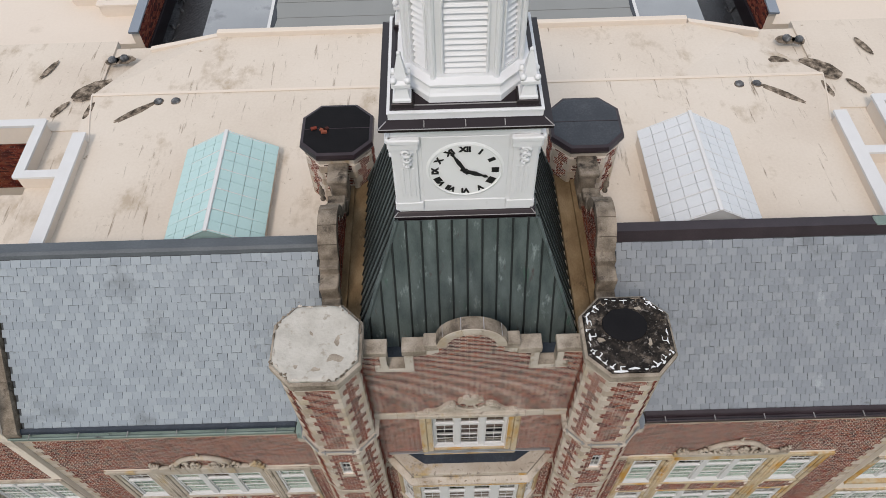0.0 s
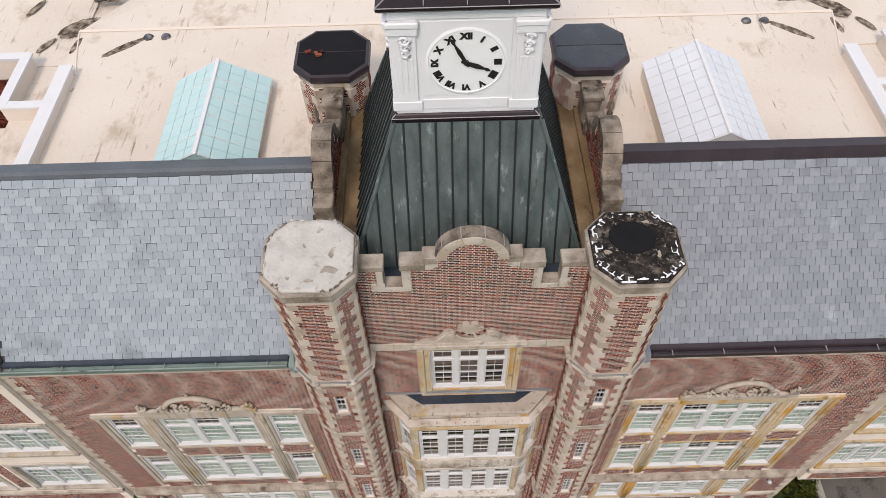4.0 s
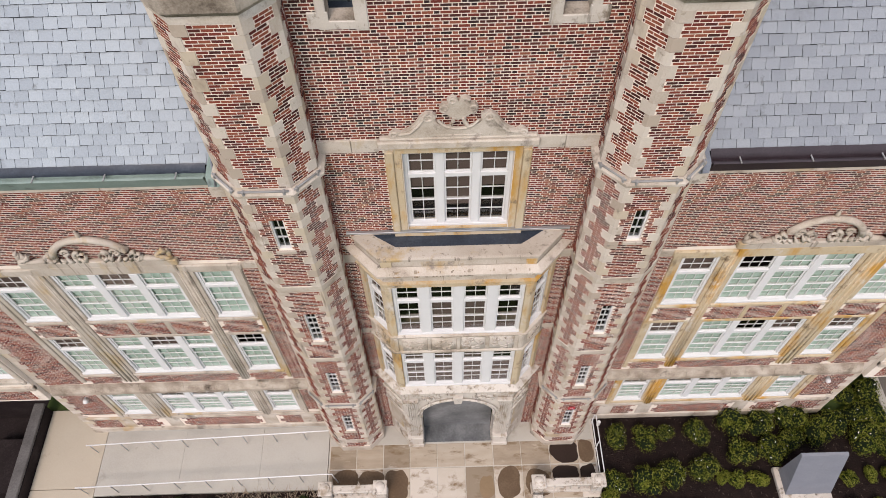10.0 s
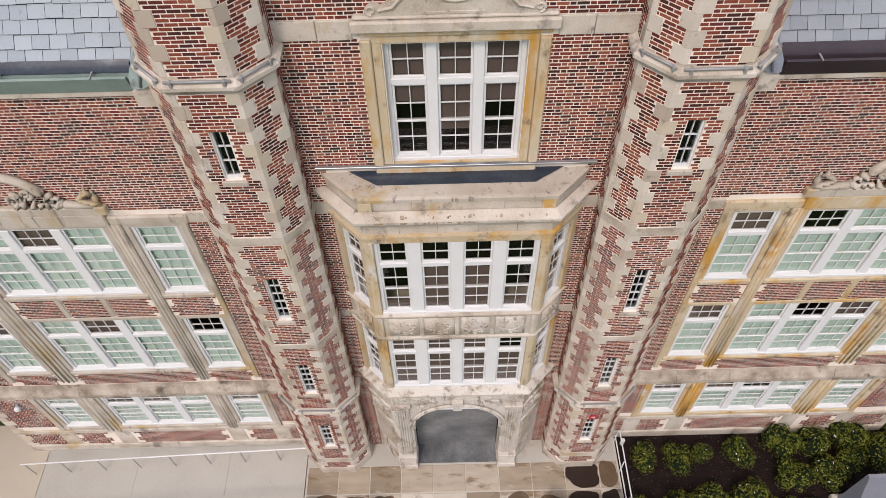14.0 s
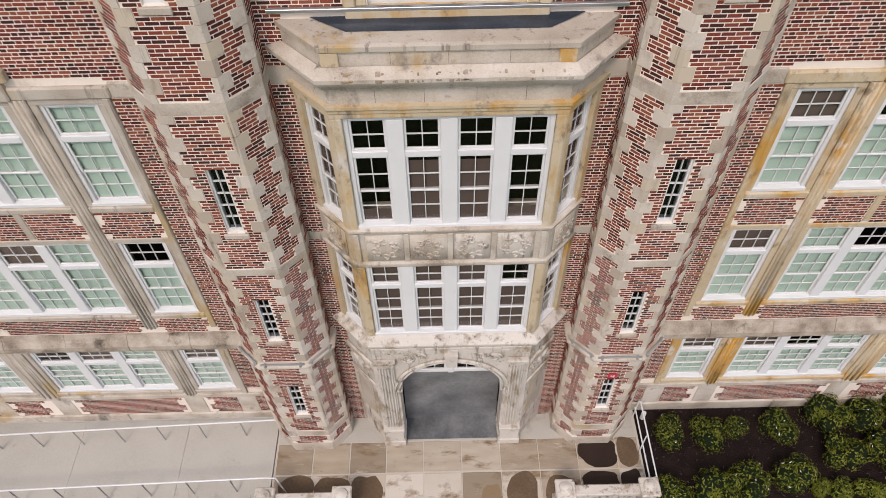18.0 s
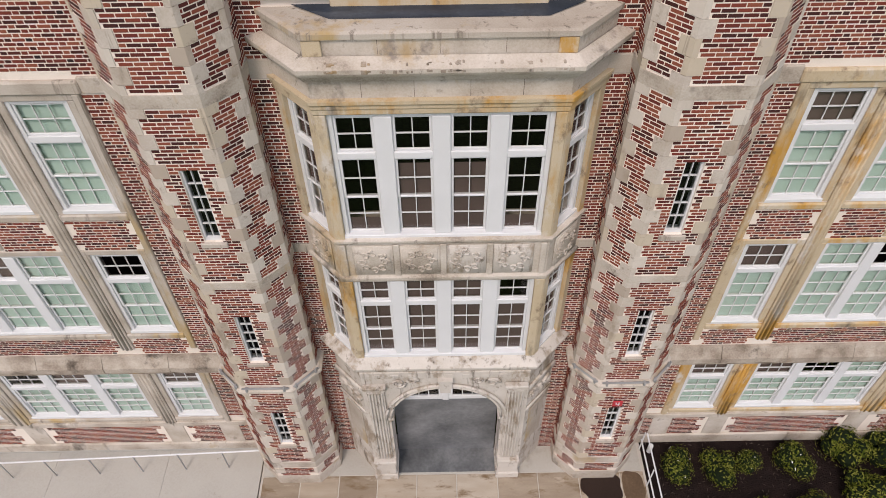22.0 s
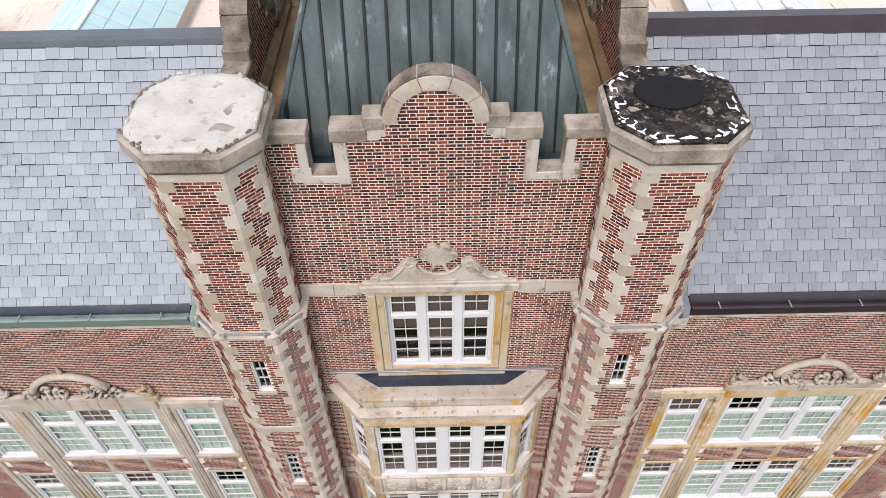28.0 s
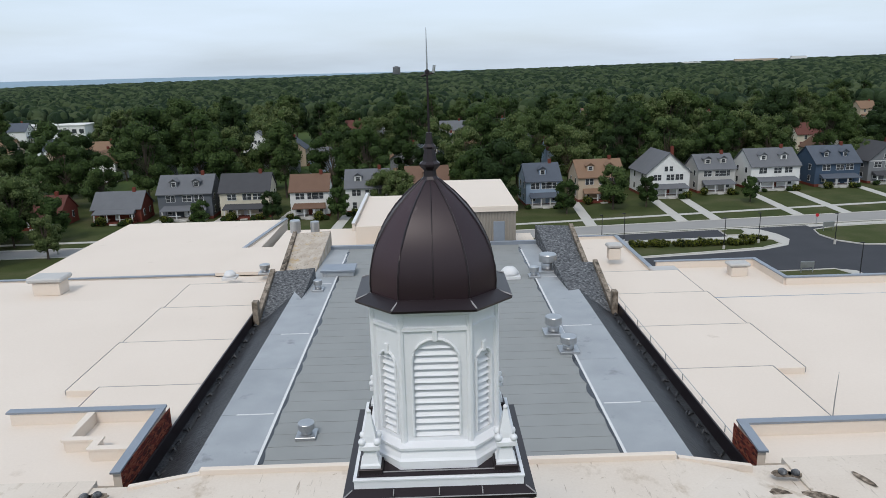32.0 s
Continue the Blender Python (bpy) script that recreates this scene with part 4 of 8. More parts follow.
bay = thing("bay_window", "two-storey canted stone oriel with white windows above the entrance arch", "bay window", kind="structure")


def band(name, prof, mat, label=""):
    sh = Shape()
    sh.rings([plan(o, z) for o, z in prof], caps=True)
    return part(name, sh, mat, bay, label)


BAYF = frame_at((0, BY, 0), (1, 0, 0), (0, -1, 0))
SIDES = []
for s in (-1, 1):
    a, b = Vector((s * BX, BY, 0)), Vector((s * SX, SY, 0))
    u = (b - a).normalized() if s > 0 else (a - b).normalized()
    SIDES.append((frame_at((a + b) / 2, u, (u.y, -u.x, 0)), (b - a).length))
band("parapet", [(0.0, 13.3), (0.0, 13.74)], STONE)
band("coping", [(0.0, 13.73), (0.05, 13.745), (0.05, 13.83), (-0.02, 13.85)], STONE_GREY, "grey weathered flat stone coping")
band("cornice", [(0.0, 13.04), (0.05, 13.06), (0.1, 13.1), (0.14, 13.19), (0.22, 13.25), (0.25, 13.31), (0.25, 13.38), (0.14, 13.42), (0.02, 13.47), (0.02, 13.3)], STONE, "weathered projecting stone cornice")
pits = Shape(BAYF)
for i in range(34):
    x, w = rng.uniform(-1.95, 1.95), rng.uniform(0.012, 0.05)
    pits.box(x - w, x + w, -0.253 - 0.004 * (i % 3), -0.2, 13.31 + rng.uniform(0, 0.03), 13.33 + rng.uniform(0.02, 0.05), 0.004)
    pits.box(x - w, x + w * 0.6, -0.2 + rng.uniform(0, 0.1), -0.08, 13.37, 13.415 + rng.uniform(0.0, 0.02), 0.006)
part("eroded_edge", pits, STONE_BAND, bay, "dark eroded edge of the cornice")
band("frieze", [(0.0, 12.72), (0.0, 13.1)], STONE)
band("lintel", [(0.0, 12.42), (0.03, 12.45), (0.03, 12.53), (0.05, 12.56), (0.05, 12.62), (0.09, 12.66), (0.09, 12.72), (0.0, 12.73)], STONE_OCHRE, "ochre stained stone lintel")
lead = Shape()
lead.add([(-SX + 0.5, SY - 0.02, 13.89), (SX - 0.5, SY - 0.02, 13.89), (BX - 0.4, BY + 0.33, 13.858), (-BX + 0.4, BY + 0.33, 13.858)], [(0, 3, 2, 1)])
part("lead_roof", lead, LEAD_BLUE, bay, "dark wet lead flat roof")
part("flashing", Shape().box(-2.82, 2.82, SY - 0.09, SY - 0.005, 14.0, 14.06, 0.006), GALV, bay, "bright metal flashing strip")
for s in (-1, 1):
    part("corner_block", Shape(BAYF).box(s * 1.98, s * 1.7, -0.035, 0.05, 13.47, 13.72, 0.01), STONE_OCHRE, bay)
joints = Shape(BAYF)
for x in (-1.2, -0.4, 0.45, 1.25):
    joints.box(x - 0.004, x + 0.004, -0.004, 0.01, 12.74, 13.04)
for x in (-0.9, 0.0, 0.95):
    joints.box(x - 0.004, x + 0.004, -0.004, 0.01, 13.48, 13.73)
part("stone_joint", joints, STONE_DARK, bay)
for z0, z1 in ((9.62, 12.42), (5.76, 8.42)):
    for s in (-1, 1):
        part("pier", Shape(BAYF).box(s * 1.8, s * 1.98, -0.02, 0.2, z0, z1, 0.015), STONE_OCHRE, bay)
        fr, ln = SIDES[0 if s < 0 else 1]
        for e in (-1, 1):
            part("pier", Shape(fr).box(e * (ln / 2 - 0.17), e * ln / 2, -0.01, 0.2, z0, z1, 0.012), STONE_OCHRE, bay)
        window("window_2", "white timber oriel side window with small panes", fr, -ln / 2 + 0.17, ln / 2 - 0.17, z0, z1, 1, 2, 0.3, True, 0.08,
               lambda i: [(0.3, 0.9)], BLIND_BROWN, GLASS_DARK, "oriel side windows")
window("window_3", "white timber four-light oriel window on the upper floor", BAYF, -1.8, 1.8, 9.62, 12.42, 4, 2, 0.3, True, 0.06,
       lambda i: [(0.02, 0.6)] if i in (1, 2) else [(0.0, 0.12)], BLIND_BROWN, GLASS_DARK, mull=0.3)
window("window_4", "white timber four-light oriel window above the arch", BAYF, -1.8, 1.8, 5.76, 8.42, 4, 2, 0.28, True, 0.06,
       lambda i: [(0.0, 0.97)] if i < 3 else [(0.0, 0.7)], BLIND_BROWN, GLASS_DARK, mull=0.3)
band("panel_belt", [(-0.02, 8.42), (0.03, 8.44), (0.05, 8.5), (0.05, 8.56), (0.0, 8.6), (0.0, 9.5), (0.05, 9.53), (0.07, 9.58), (0.07, 9.62), (-0.02, 9.64)], STONE)


def rosette(m, x, z, w, h, mat):
    sh = Shape(m)
    sh.box(x - w, x + w, -0.035, 0.0, z - h, z + h, 0.02)
    sh.box(x - w + 0.05, x + w - 0.05, -0.05, -0.03, z - h + 0.05, z + h - 0.05, 0.01)
    for k in range(8):
        a = k * math.pi / 4
        scroll(sh, x + 0.22 * math.cos(a), z + 0.22 * math.sin(a), 0.09, 1.2, (-1) ** k, -0.055, 0.024, a)
    sh.lathe([(0.001, -0.1), (0.05, -0.09), (0.07, -0.05), (0.07, -0.04)], 8)
    return part("carved_panel", sh, mat, bay, "", True)


for i, mat in enumerate((STONE, STONE, STONE_PALE, STONE_PALE)):
    rosette(BAYF, -1.32 + i * 0.88, 9.05, 0.38, 0.4, mat)
for fr, ln in SIDES:
    rosette(fr, 0, 9.05, 0.34, 0.4, STONE)
for s in (-1.88, -0.88, 0.0, 0.88, 1.88):
    part("panel_strip", Shape(BAYF).box(s - 0.06, s + 0.06, -0.045, 0.0, 8.62, 9.48, 0.012), STONE, bay)
band("sill_course", [(-0.02, 5.2), (0.02, 5.22), (0.07, 5.32), (0.17, 5.44), (0.2, 5.52), (0.2, 5.58), (0.05, 5.72), (-0.02, 5.77)], STONE_PALE, "worn stone sill course")
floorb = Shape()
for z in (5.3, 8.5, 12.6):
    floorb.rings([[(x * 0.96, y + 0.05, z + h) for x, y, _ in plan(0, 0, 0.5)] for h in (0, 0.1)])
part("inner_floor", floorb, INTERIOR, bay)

# ---- the porch arch ----
porch = thing("entrance_portal", "pale carved stone entrance portal with fluted pilasters and a round arch", "portal", kind="structure")
PF = frame_at((0, -0.9, 0), (1, 0, 0), (0, -1, 0))
AW, AS = 1.38, 3.12
n = 20
arch = [(AW * math.cos(math.pi * i / n), AS + 1.42 * math.sin(math.pi * i / n)) for i in range(n + 1)]
sp = Shape(PF)
for (x0, z0), (x1, z1) in zip(arch, arch[1:]):
    sp.add([(x0, 0, z0), (x1, 0, z1), (x1, 0, 5.22), (x0, 0, 5.22), (x0, 0.6, z0), (x1, 0.6, z1), (x1, 0.6, 5.22), (x0, 0.6, 5.22)], [(0, 3, 2, 1), (0, 1, 5, 4), (4, 5, 6, 7)])
for s in (-1, 1):
    sp.box(s * AW, s * 1.98, 0, 0.6, 0, 5.22)
part("arch_wall", sp, STONE_PALE, porch)
mould = Shape(PF)
for k, (r, y) in enumerate(((1.0, -0.05), (1.09, -0.08))):
    mould.tube([(x * r, y + 0.03, AS + (z - AS) * r) for x, z in arch], 0.035 + 0.01 * k, 8)
part("arch_moulding", mould, STONE_PALE, porch, "", True)
part("keystone", Shape(PF).prism([(-0.12, 4.5), (0.12, 4.5), (0.17, 5.0), (-0.17, 5.0)], -0.16, 0.1, "y"), STONE_PALE, porch)
for s in (-1, 1):
    pl = Shape(PF)
    pl.box(s * 1.46, s * 1.88, -0.06, 0, 1.0, 4.55)
    for i in range(5):
        u = 1.5 + 0.075 * i
        pl.box(s * u, s * (u + 0.045), -0.10, -0.06, 1.05, 4.4, 0.012)
    part("pilaster", pl, STONE_PALE, porch, "fluted stone pilaster")
    part("capital", Shape(PF).box(s * 1.42, s * 1.92, -0.12, 0, 4.52, 4.62, 0.02).box(s * 1.46, s * 1.88, -0.1, 0, 4.4, 4.52, 0.02).box(s * 1.4, s * 1.95, -0.16, 0, 4.62, 4.72, 0.02), STONE_PALE, porch)
    ped = Shape(PF)
    ped.box(s * 1.36, s * 2.0, -0.2, 0.6, 0, 0.28, 0.02).box(s * 1.4, s * 1.96, -0.16, 0.6, 0.28, 0.85, 0.015).box(s * 1.37, s * 1.98, -0.18, 0.6, 0.85, 0.98, 0.02)
    part("pedestal", ped, STONE_PALE, porch)
    part("spandrel_carving", scroll(scroll(Shape(PF), s * 1.1, 4.75, 0.18, 1.5, s, -0.03, 0.04), s * 0.75, 4.85, 0.12, 1.3, -s, -0.03, 0.035), STONE_PALE, porch, "", True)
    part("impost", Shape(PF).box(s * 1.3, s * 1.46, -0.05, 0.6, 3.02, 3.14, 0.02), STONE_PALE, porch)
    fr, ln = SIDES[0 if s < 0 else 1]
    sw = Shape(fr)
    sw.box(-ln / 2, ln / 2, 0.02, 0.3, 0, 5.22)
    part("side_wall", sw, STONE_PALE, porch)
    sc = Shape(fr)
    for k in range(3):
        scroll(sc, -0.3 + 0.3 * k, 3.9, 0.16, 1.4, (-1) ** k, 0.0, 0.05, 0.6 * k)
    sc.box(-ln / 2, ln / 2, -0.05, 0.02, 4.3, 4.5, 0.02).box(-ln / 2, ln / 2, -0.03, 0.02, 3.3, 3.42, 0.02)
    part("side_carving", sc, STONE_PALE, porch, "", True)
    # Flat panel, no hollow: its grey stands for the shaded side opening.
    part("side_shade_panel", Shape(fr).box(-0.3, 0.3, 0.0, 0.018, 1.4, 3.1), STONE_GREY, porch, "grey weathered stone panel painted in place of a shaded recess")
ent = Shape(PF)
ent.box(-1.98, 1.98, -0.04, 0.02, 4.95, 5.22, 0.02)
for k in range(9):
    ent.box(-1.7 + k * 0.42, -1.5 + k * 0.42, -0.06, -0.04, 5.0, 5.14, 0.01)
part("entablature", ent, STONE_PALE, porch)
pf = Shape()
pf.box(-AW, AW, -0.9, 0.15, -0.3, 0.015)
part("porch_floor", pf, PORCH_FLOOR, porch, "wet blue-grey stone porch floor")
doors = thing("door_1", "closed grey double entrance doors under a white glazed fanlight", "door", kind="structure", at=(0, 0, 0))
DF = frame_at((0, -0.2, 0), (1, 0, 0), (0, -1, 0))
for s in (-1, 1):
    dl = Shape(DF)
    dl.box(s * 0.0005, s * 1.36, 0, 0.06, 0.02, 2.84)
    part("door_leaf", dl, DOOR_GREY, doors, "grey mottled painted door leaf")
    fan = Shape(DF)
    fan.box(s * 0.08, s * 1.38, -0.03, 0.06, 2.84, 2.99, 0.01).box(s * 0.08, s * 1.38, -0.02, 0.06, 3.42, 4.6, 0.01).box(s * 0.08, s * 0.18, -0.02, 0.06, 2.99, 3.42).box(s * 1.2, s * 1.38, -0.02, 0.06, 2.99, 3.42)
    for k in range(1, 4):
        fan.box(s * (0.18 + 0.255 * k) - 0.012, s * (0.18 + 0.255 * k) + 0.012, -0.01, 0.03, 2.99, 3.42)
    ft = part("fanlight", fan, WHITE, doors)
    part("pane", Shape(DF).box(s * 0.18, s * 1.2, 0.02, 0.026, 2.99, 3.42), GLASS_DARK, ft)
part("door_post", Shape(DF).box(-0.08, 0.08, -0.06, 0.06, 2.84, 4.6, 0.01), WHITE, doors)

# ---- the two wings ----
WY = -0.05
LIGHTS = ((6.18, 7.26, 1), (7.84, 11.24, 3), (12.02, 13.1, 1))
FLOORS = ((9.6, 12.2), (5.72, 8.42), (1.88, 4.05))
EAVE, RIDGE_Y, RIDGE_Z = 15.95, 3.6, 21.08


def wing(s):
    name = "west" if s < 0 else "east"
    st = STONE_GREY if s < 0 else STONE_OCHRE
    m = frame_at((0, WY, 0), (s, 0, 0), (0, -1, 0))
    w = thing("wall_" + name, "red brick school wing with " + ("grey-brown" if s < 0 else "ochre stained") + " stone window surrounds in three storeys", "wall", kind="structure")
    holes = [(a, b, p, q) for a, b, _ in LIGHTS for p, q in FLOORS]
    core = Shape(m)
    holed(core, 4.3, 15.05, 0, EAVE, holes, 0.0, 0.35)
    core.m = Matrix()
    core.box(s * 15.05, s * 14.7, 0.3, 6, 0, EAVE + 1)
    part("masonry", core, MORTAR, w)

    def spans(z):
        k = int(z / QH) % 2
        end = 15.0 - (QL + 0.1 if k else QS + 0.1)
        if z < 0.45 or 1.42 < z < 1.9 or 4.1 < z < 4.87:
            return []
        if z < 1.42:
            t = (0.0, 0.16)[int(z / QH) % 2]
            return [(4.9, 5.75), (6.15 + t, 7.2 - t), (7.95 + t, 11.1 - t), (12.0 + t, 13.1 - t), (13.65, end)]
        if z > 12.75:
            return [(4.9, end)]
        if 12.3 < z < 12.7:
            return [(13.45, end)]
        t = 0.0 if k else 0.13
        if 8.56 < z < 9.42:
            return [(4.9, 5.9), (6.06 + t, 7.38 - t), (7.72 + t, 8.87), (9.05, 10.03), (10.21, 11.36 - t), (11.9 + t, 13.22 - t), (13.42, end)]
        if 4.86 < z < 5.54:
            return [(4.9, 5.9), (6.06 + t, 7.38 - t), (7.72 + t, 11.36 - t), (11.9 + t, 13.22 - t), (13.42, end)]
        return [(4.9, 5.9), (13.42, end)]

    brickwork(m, 0.45, EAVE, spans, w, "flemish", (13.0, 14.2) if s < 0 else (12.9, 14.2), 280, lambda u, z, h: rng.random() < (0.12 if h else 0.03))
    for k in range(0, int(EAVE / QH)):
        ln = QL + 0.1 if k % 2 else QS + 0.1
        part("quoin", Shape(m).box(15.0 - ln, 15.06, -0.016, 0.1, k * QH + 0.004, (k + 1) * QH - 0.004), QUOIN, w)
    # stone dressings
    stones(w, m, [(4.6, 9.8, -0.06, 0.05, 0.0, 0.45), (9.81, 15.06, -0.06, 0.05, 0.0, 0.45)], STONE, 0.03, "plinth")
    stones(w, m, [(5.0, 7.5, -0.06, 0.1, 1.42, 1.62), (7.51, 11.4, -0.06, 0.1, 1.42, 1.62), (11.41, 15.06, -0.06, 0.1, 1.42, 1.62)], STONE, 0.02, "sill_band")
    for a in (5.75, 7.3, 11.2, 13.1):
        part("stone_tooth", Shape(m).box(a, a + 0.55, -0.02, 0.05, 0.45, 1.42, 0.01), STONE, w)
    for i, x in enumerate((5.1, 6.7, 8.3, 9.9, 11.5, 13.1)):
        b = Shape(m)
        x1 = min(x + 1.59, 15.05)
        b.box(x, x1, -0.1, 0.05, 4.12, 4.32, 0.02)
        cut = [(x + (x1 - x) * i2 / 6, 0.025 * noise.noise((x * 3 + i2 * 0.9, s, 1))) for i2 in range(7)]
        b.rings([[(u, y + w * (y < -0.1), z + w * 0.7) for y, z in ((0.05, 4.33), (-0.18, 4.33), (-0.24, 4.4), (-0.23, 4.56), (-0.12, 4.72), (-0.06, 4.85), (0.05, 4.86))][::s] for u, w in cut])
        part("band_course", b, STONE_BAND, w, "weathered projecting stone band")
    for z0, z1 in FLOORS:
        for a, b, _ in LIGHTS:
            stones(w, m, [(a - 0.13, a + 0.012, -0.018, 0.027, z0, z1), (b - 0.012, b + 0.13, -0.018, 0.027, z0, z1)], st, 0.02, "window_jamb")
            stones(w, m, [(a - 0.13, b + 0.13, -0.024, 0.026, z1 - 0.012, z1 + 0.14)], st, 0.02, "window_head")
            stones(w, m, [(a - 0.13, b + 0.13, -0.06, 0.026, z0 - 0.18, z0 - 0.012)], st, 0.03, "window_sill")
    for p, q2 in ((1.62, 4.12), (5.12, 12.34)):
        for a, b in ((5.9, 6.05), (7.39, 7.71), (11.37, 11.89), (13.23, 13.42)):
            part("pier", Shape(m).box(a, b, -0.06, 0.05, p, q2, 0.02), st, w)
            if b - a > 0.2:
                for c in (0.2, 0.5, 0.8):
                    x = a + (b - a) * c
                    part("pier_roll", Shape(m).tube([(x, -0.055, p), (x, -0.055, q2)], 0.04 if c == 0.5 else 0.026, 8), st, w, "", True)
    for x in (8.88, 10.04):
        part("spandrel_stub", Shape(m).box(x, x + 0.16, -0.03, 0.05, 8.6, 9.42, 0.015), st, w)
    stones(w, m, [(4.9, 5.85, -0.05, 0.05, 12.34, 12.66)], STONE, 0.015, "string_course")
    stones(w, m, [(5.85, 7.6, -0.08, 0.05, 12.34, 12.6), (7.6, 11.5, -0.12, 0.05, 12.34, 12.74), (11.5, 13.5, -0.08, 0.05, 12.34, 12.6)], st, 0.03, "drip_mould")
    o = Shape(m)
    o.box(7.45, 11.65, -0.14, 0.02, 12.74, 13.0, 0.03)
    part("pediment_base", o, STONE_GREY, w)
    o = Shape(m)
    o.tube([(9.55 + 1.05 * math.cos(a * math.pi / 14), -0.1, 13.05 + 0.95 * math.sin(a * math.pi / 14)) for a in range(1, 14)], [0.1] * 13, 8)
    for t in (-1, 1):
        scroll(o, 9.55 + t * 1.15, 13.2, 0.2, 1.4, t, -0.1, 0.07, math.pi / 2)
        scroll(o, 9.55 + t * 0.3, 13.25, 0.2, 1.4, -t, -0.1, 0.06, math.pi / 2)
        o.tube([(9.55 + t * 1.3, -0.1, 13.1), (9.55 + t * 1.6, -0.1, 13.06), (9.55 + t * 1.85, -0.1, 13.0)], [0.1, 0.08, 0.05], 7)
        finial_knob(o, 9.55 + t * 1.98, 13.0, -0.07, 0.5)
        for k in range(7):
            a, r = k * 0.9, 0.16 - 0.012 * k
            o.tube([(9.55 + t * (1.85 + 0.16 * math.cos(a)), -0.1, 13.08 + 0.05 * k), (9.55 + t * (1.8 + r * math.cos(a + 0.8)), -0.16, 13.14 + 0.06 * k), (9.55 + t * (1.78 + r * math.cos(a + 1.4)), -0.08, 13.2 + 0.06 * k)], [0.05, 0.06, 0.02], 6)
        for k in range(6):
            x = 9.55 + t * (0.25 + 0.17 * k)
            o.tube([(x, -0.08, 13.0), (x + 0.05 * t, -0.14, 13.12 + 0.05 * math.sin(k * 2.1)), (x + 0.13 * t, -0.09, 13.2 + 0.1 * math.sin(k * 1.3))], [0.07, 0.06, 0.02], 6)
        scroll(o, 9.55 + t * 0.62, 13.42, 0.14, 1.3, t, -0.1, 0.05, -math.pi / 2)
    finial_knob(o, 9.55, 13.95, -0.08, 0.45)
    part("scroll_pediment", o, STONE_GREY if s < 0 else STONE, w, "carved stone scrolls and finials over the windows", True)
    # windows
    k = 0
    for z0, z1 in FLOORS:
        for a, b, n in LIGHTS:
            k += 1

            def blinds(i, f=z0, a=a):
                r = random.Random(int(f * 31 + a * 17 + i * 7 + s * 5)).random()
                if r < 0.1:
                    return [(0.0, 0.6)]
                return [(0.0, 1.0)] if r < 0.5 else [(0.0, 0.69), (0.69, 1.0, BLIND_BROWN)] if r < 0.85 else [(0.0, 0.69)]

            window("window_%d" % (k + (4 if s < 0 else 13)), "white timber window with pale green blinds in stone surrounds", m, a, b, z0, z1, n, 3, 0.31, False, 0.03, blinds, BLIND,
                   group="wing windows", mull=0.24)
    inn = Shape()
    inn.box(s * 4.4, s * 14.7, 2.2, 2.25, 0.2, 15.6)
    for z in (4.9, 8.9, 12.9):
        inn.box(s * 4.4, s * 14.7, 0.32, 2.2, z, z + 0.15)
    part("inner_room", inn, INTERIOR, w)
    # security light
    lamp = thing("wall_lamp", "small white round lamp on the brick wall", "lamp", at=(s * 13.9, WY - 0.05, 3.6))
    part("globe", Shape().lathe([(0.001, -0.1), (0.07, -0.07), (0.1, 0), (0.07, 0.07), (0.001, 0.1)], 12, 0, -0.1), WHITE, lamp, "", True)
    part("bracket", Shape().box(-0.04, 0.04, -0.05, 0.05, -0.05, 0.12, 0.01), GALV, lamp)
    # eaves and gutter
    gut = thing("gutter_" + name, ("verdigris copper" if s < 0 else "dark tarred") + " box gutter along the slate eaves", "gutter", kind="structure")
    gm = VERDIGRIS if s < 0 else RIDGE_TAR
    stones(gut, m, [(5.5, 8.2, -0.14, 0.1, EAVE, EAVE + 0.14), (8.21, 11.0, -0.14, 0.1, EAVE, EAVE + 0.14), (11.01, 15.06, -0.14, 0.1, EAVE, EAVE + 0.14)], STONE, 0.02, "eaves_stone")
    g = Shape(m)
    sec = ((-0.16, EAVE + 0.14), (-0.25, EAVE + 0.48), (-0.21, EAVE + 0.5), (-0.15, EAVE + 0.4), (-0.09, EAVE + 0.41), (-0.05, EAVE + 0.52), (0.04, EAVE + 0.14))
    g.rings([[(x, y, z) for y, z in sec] for x in (5.7, 15.0)])
    part("trough", g, gm, gut)
    fl = Shape(m)
    n = 60
    fl.rings([[(5.65 + 9.35 * i / n, y + 0.012 * noise.noise((i * 0.8, k, s)), z + 0.012 * noise.noise((i * 1.1, k + 3, s))) for i in range(n + 1)]
              for k, (y, z) in enumerate(((-0.08, EAVE + 0.48), (-0.06, EAVE + 0.54), (-0.02, EAVE + 0.6), (0.05, EAVE + 0.67)))], closed=False)
    part("lead_flashing", fl, LEAD_BLUE if s < 0 else RIDGE_TAR, gut, "wrinkled dark lead flashing at the foot of the slates", True)
    for i in range(6):
        x = 6.3 + i * 1.6
        part("strap", Shape(m).box(x, x + 0.03, -0.26, 0.0, EAVE + 0.49, EAVE + 0.515), CONDUIT, gut)
    kn = Shape(m)
    prof = [(5.62, 0.0), (5.3, -0.02), (5.18, 0.08), (5.1, 0.3), (5.06, 0.7), (5.2, 0.75), (5.3, 0.5), (5.45, 0.32), (5.62, 0.28)]
    kn.prism([(x, EAVE - 0.02 + z * 1.1) for x, z in prof][::-1], -0.38, 0.02, "y")
    part("kneeler", kn, STONE, gut, "curved stone kneeler beside the turret")
    kl = Shape(m)
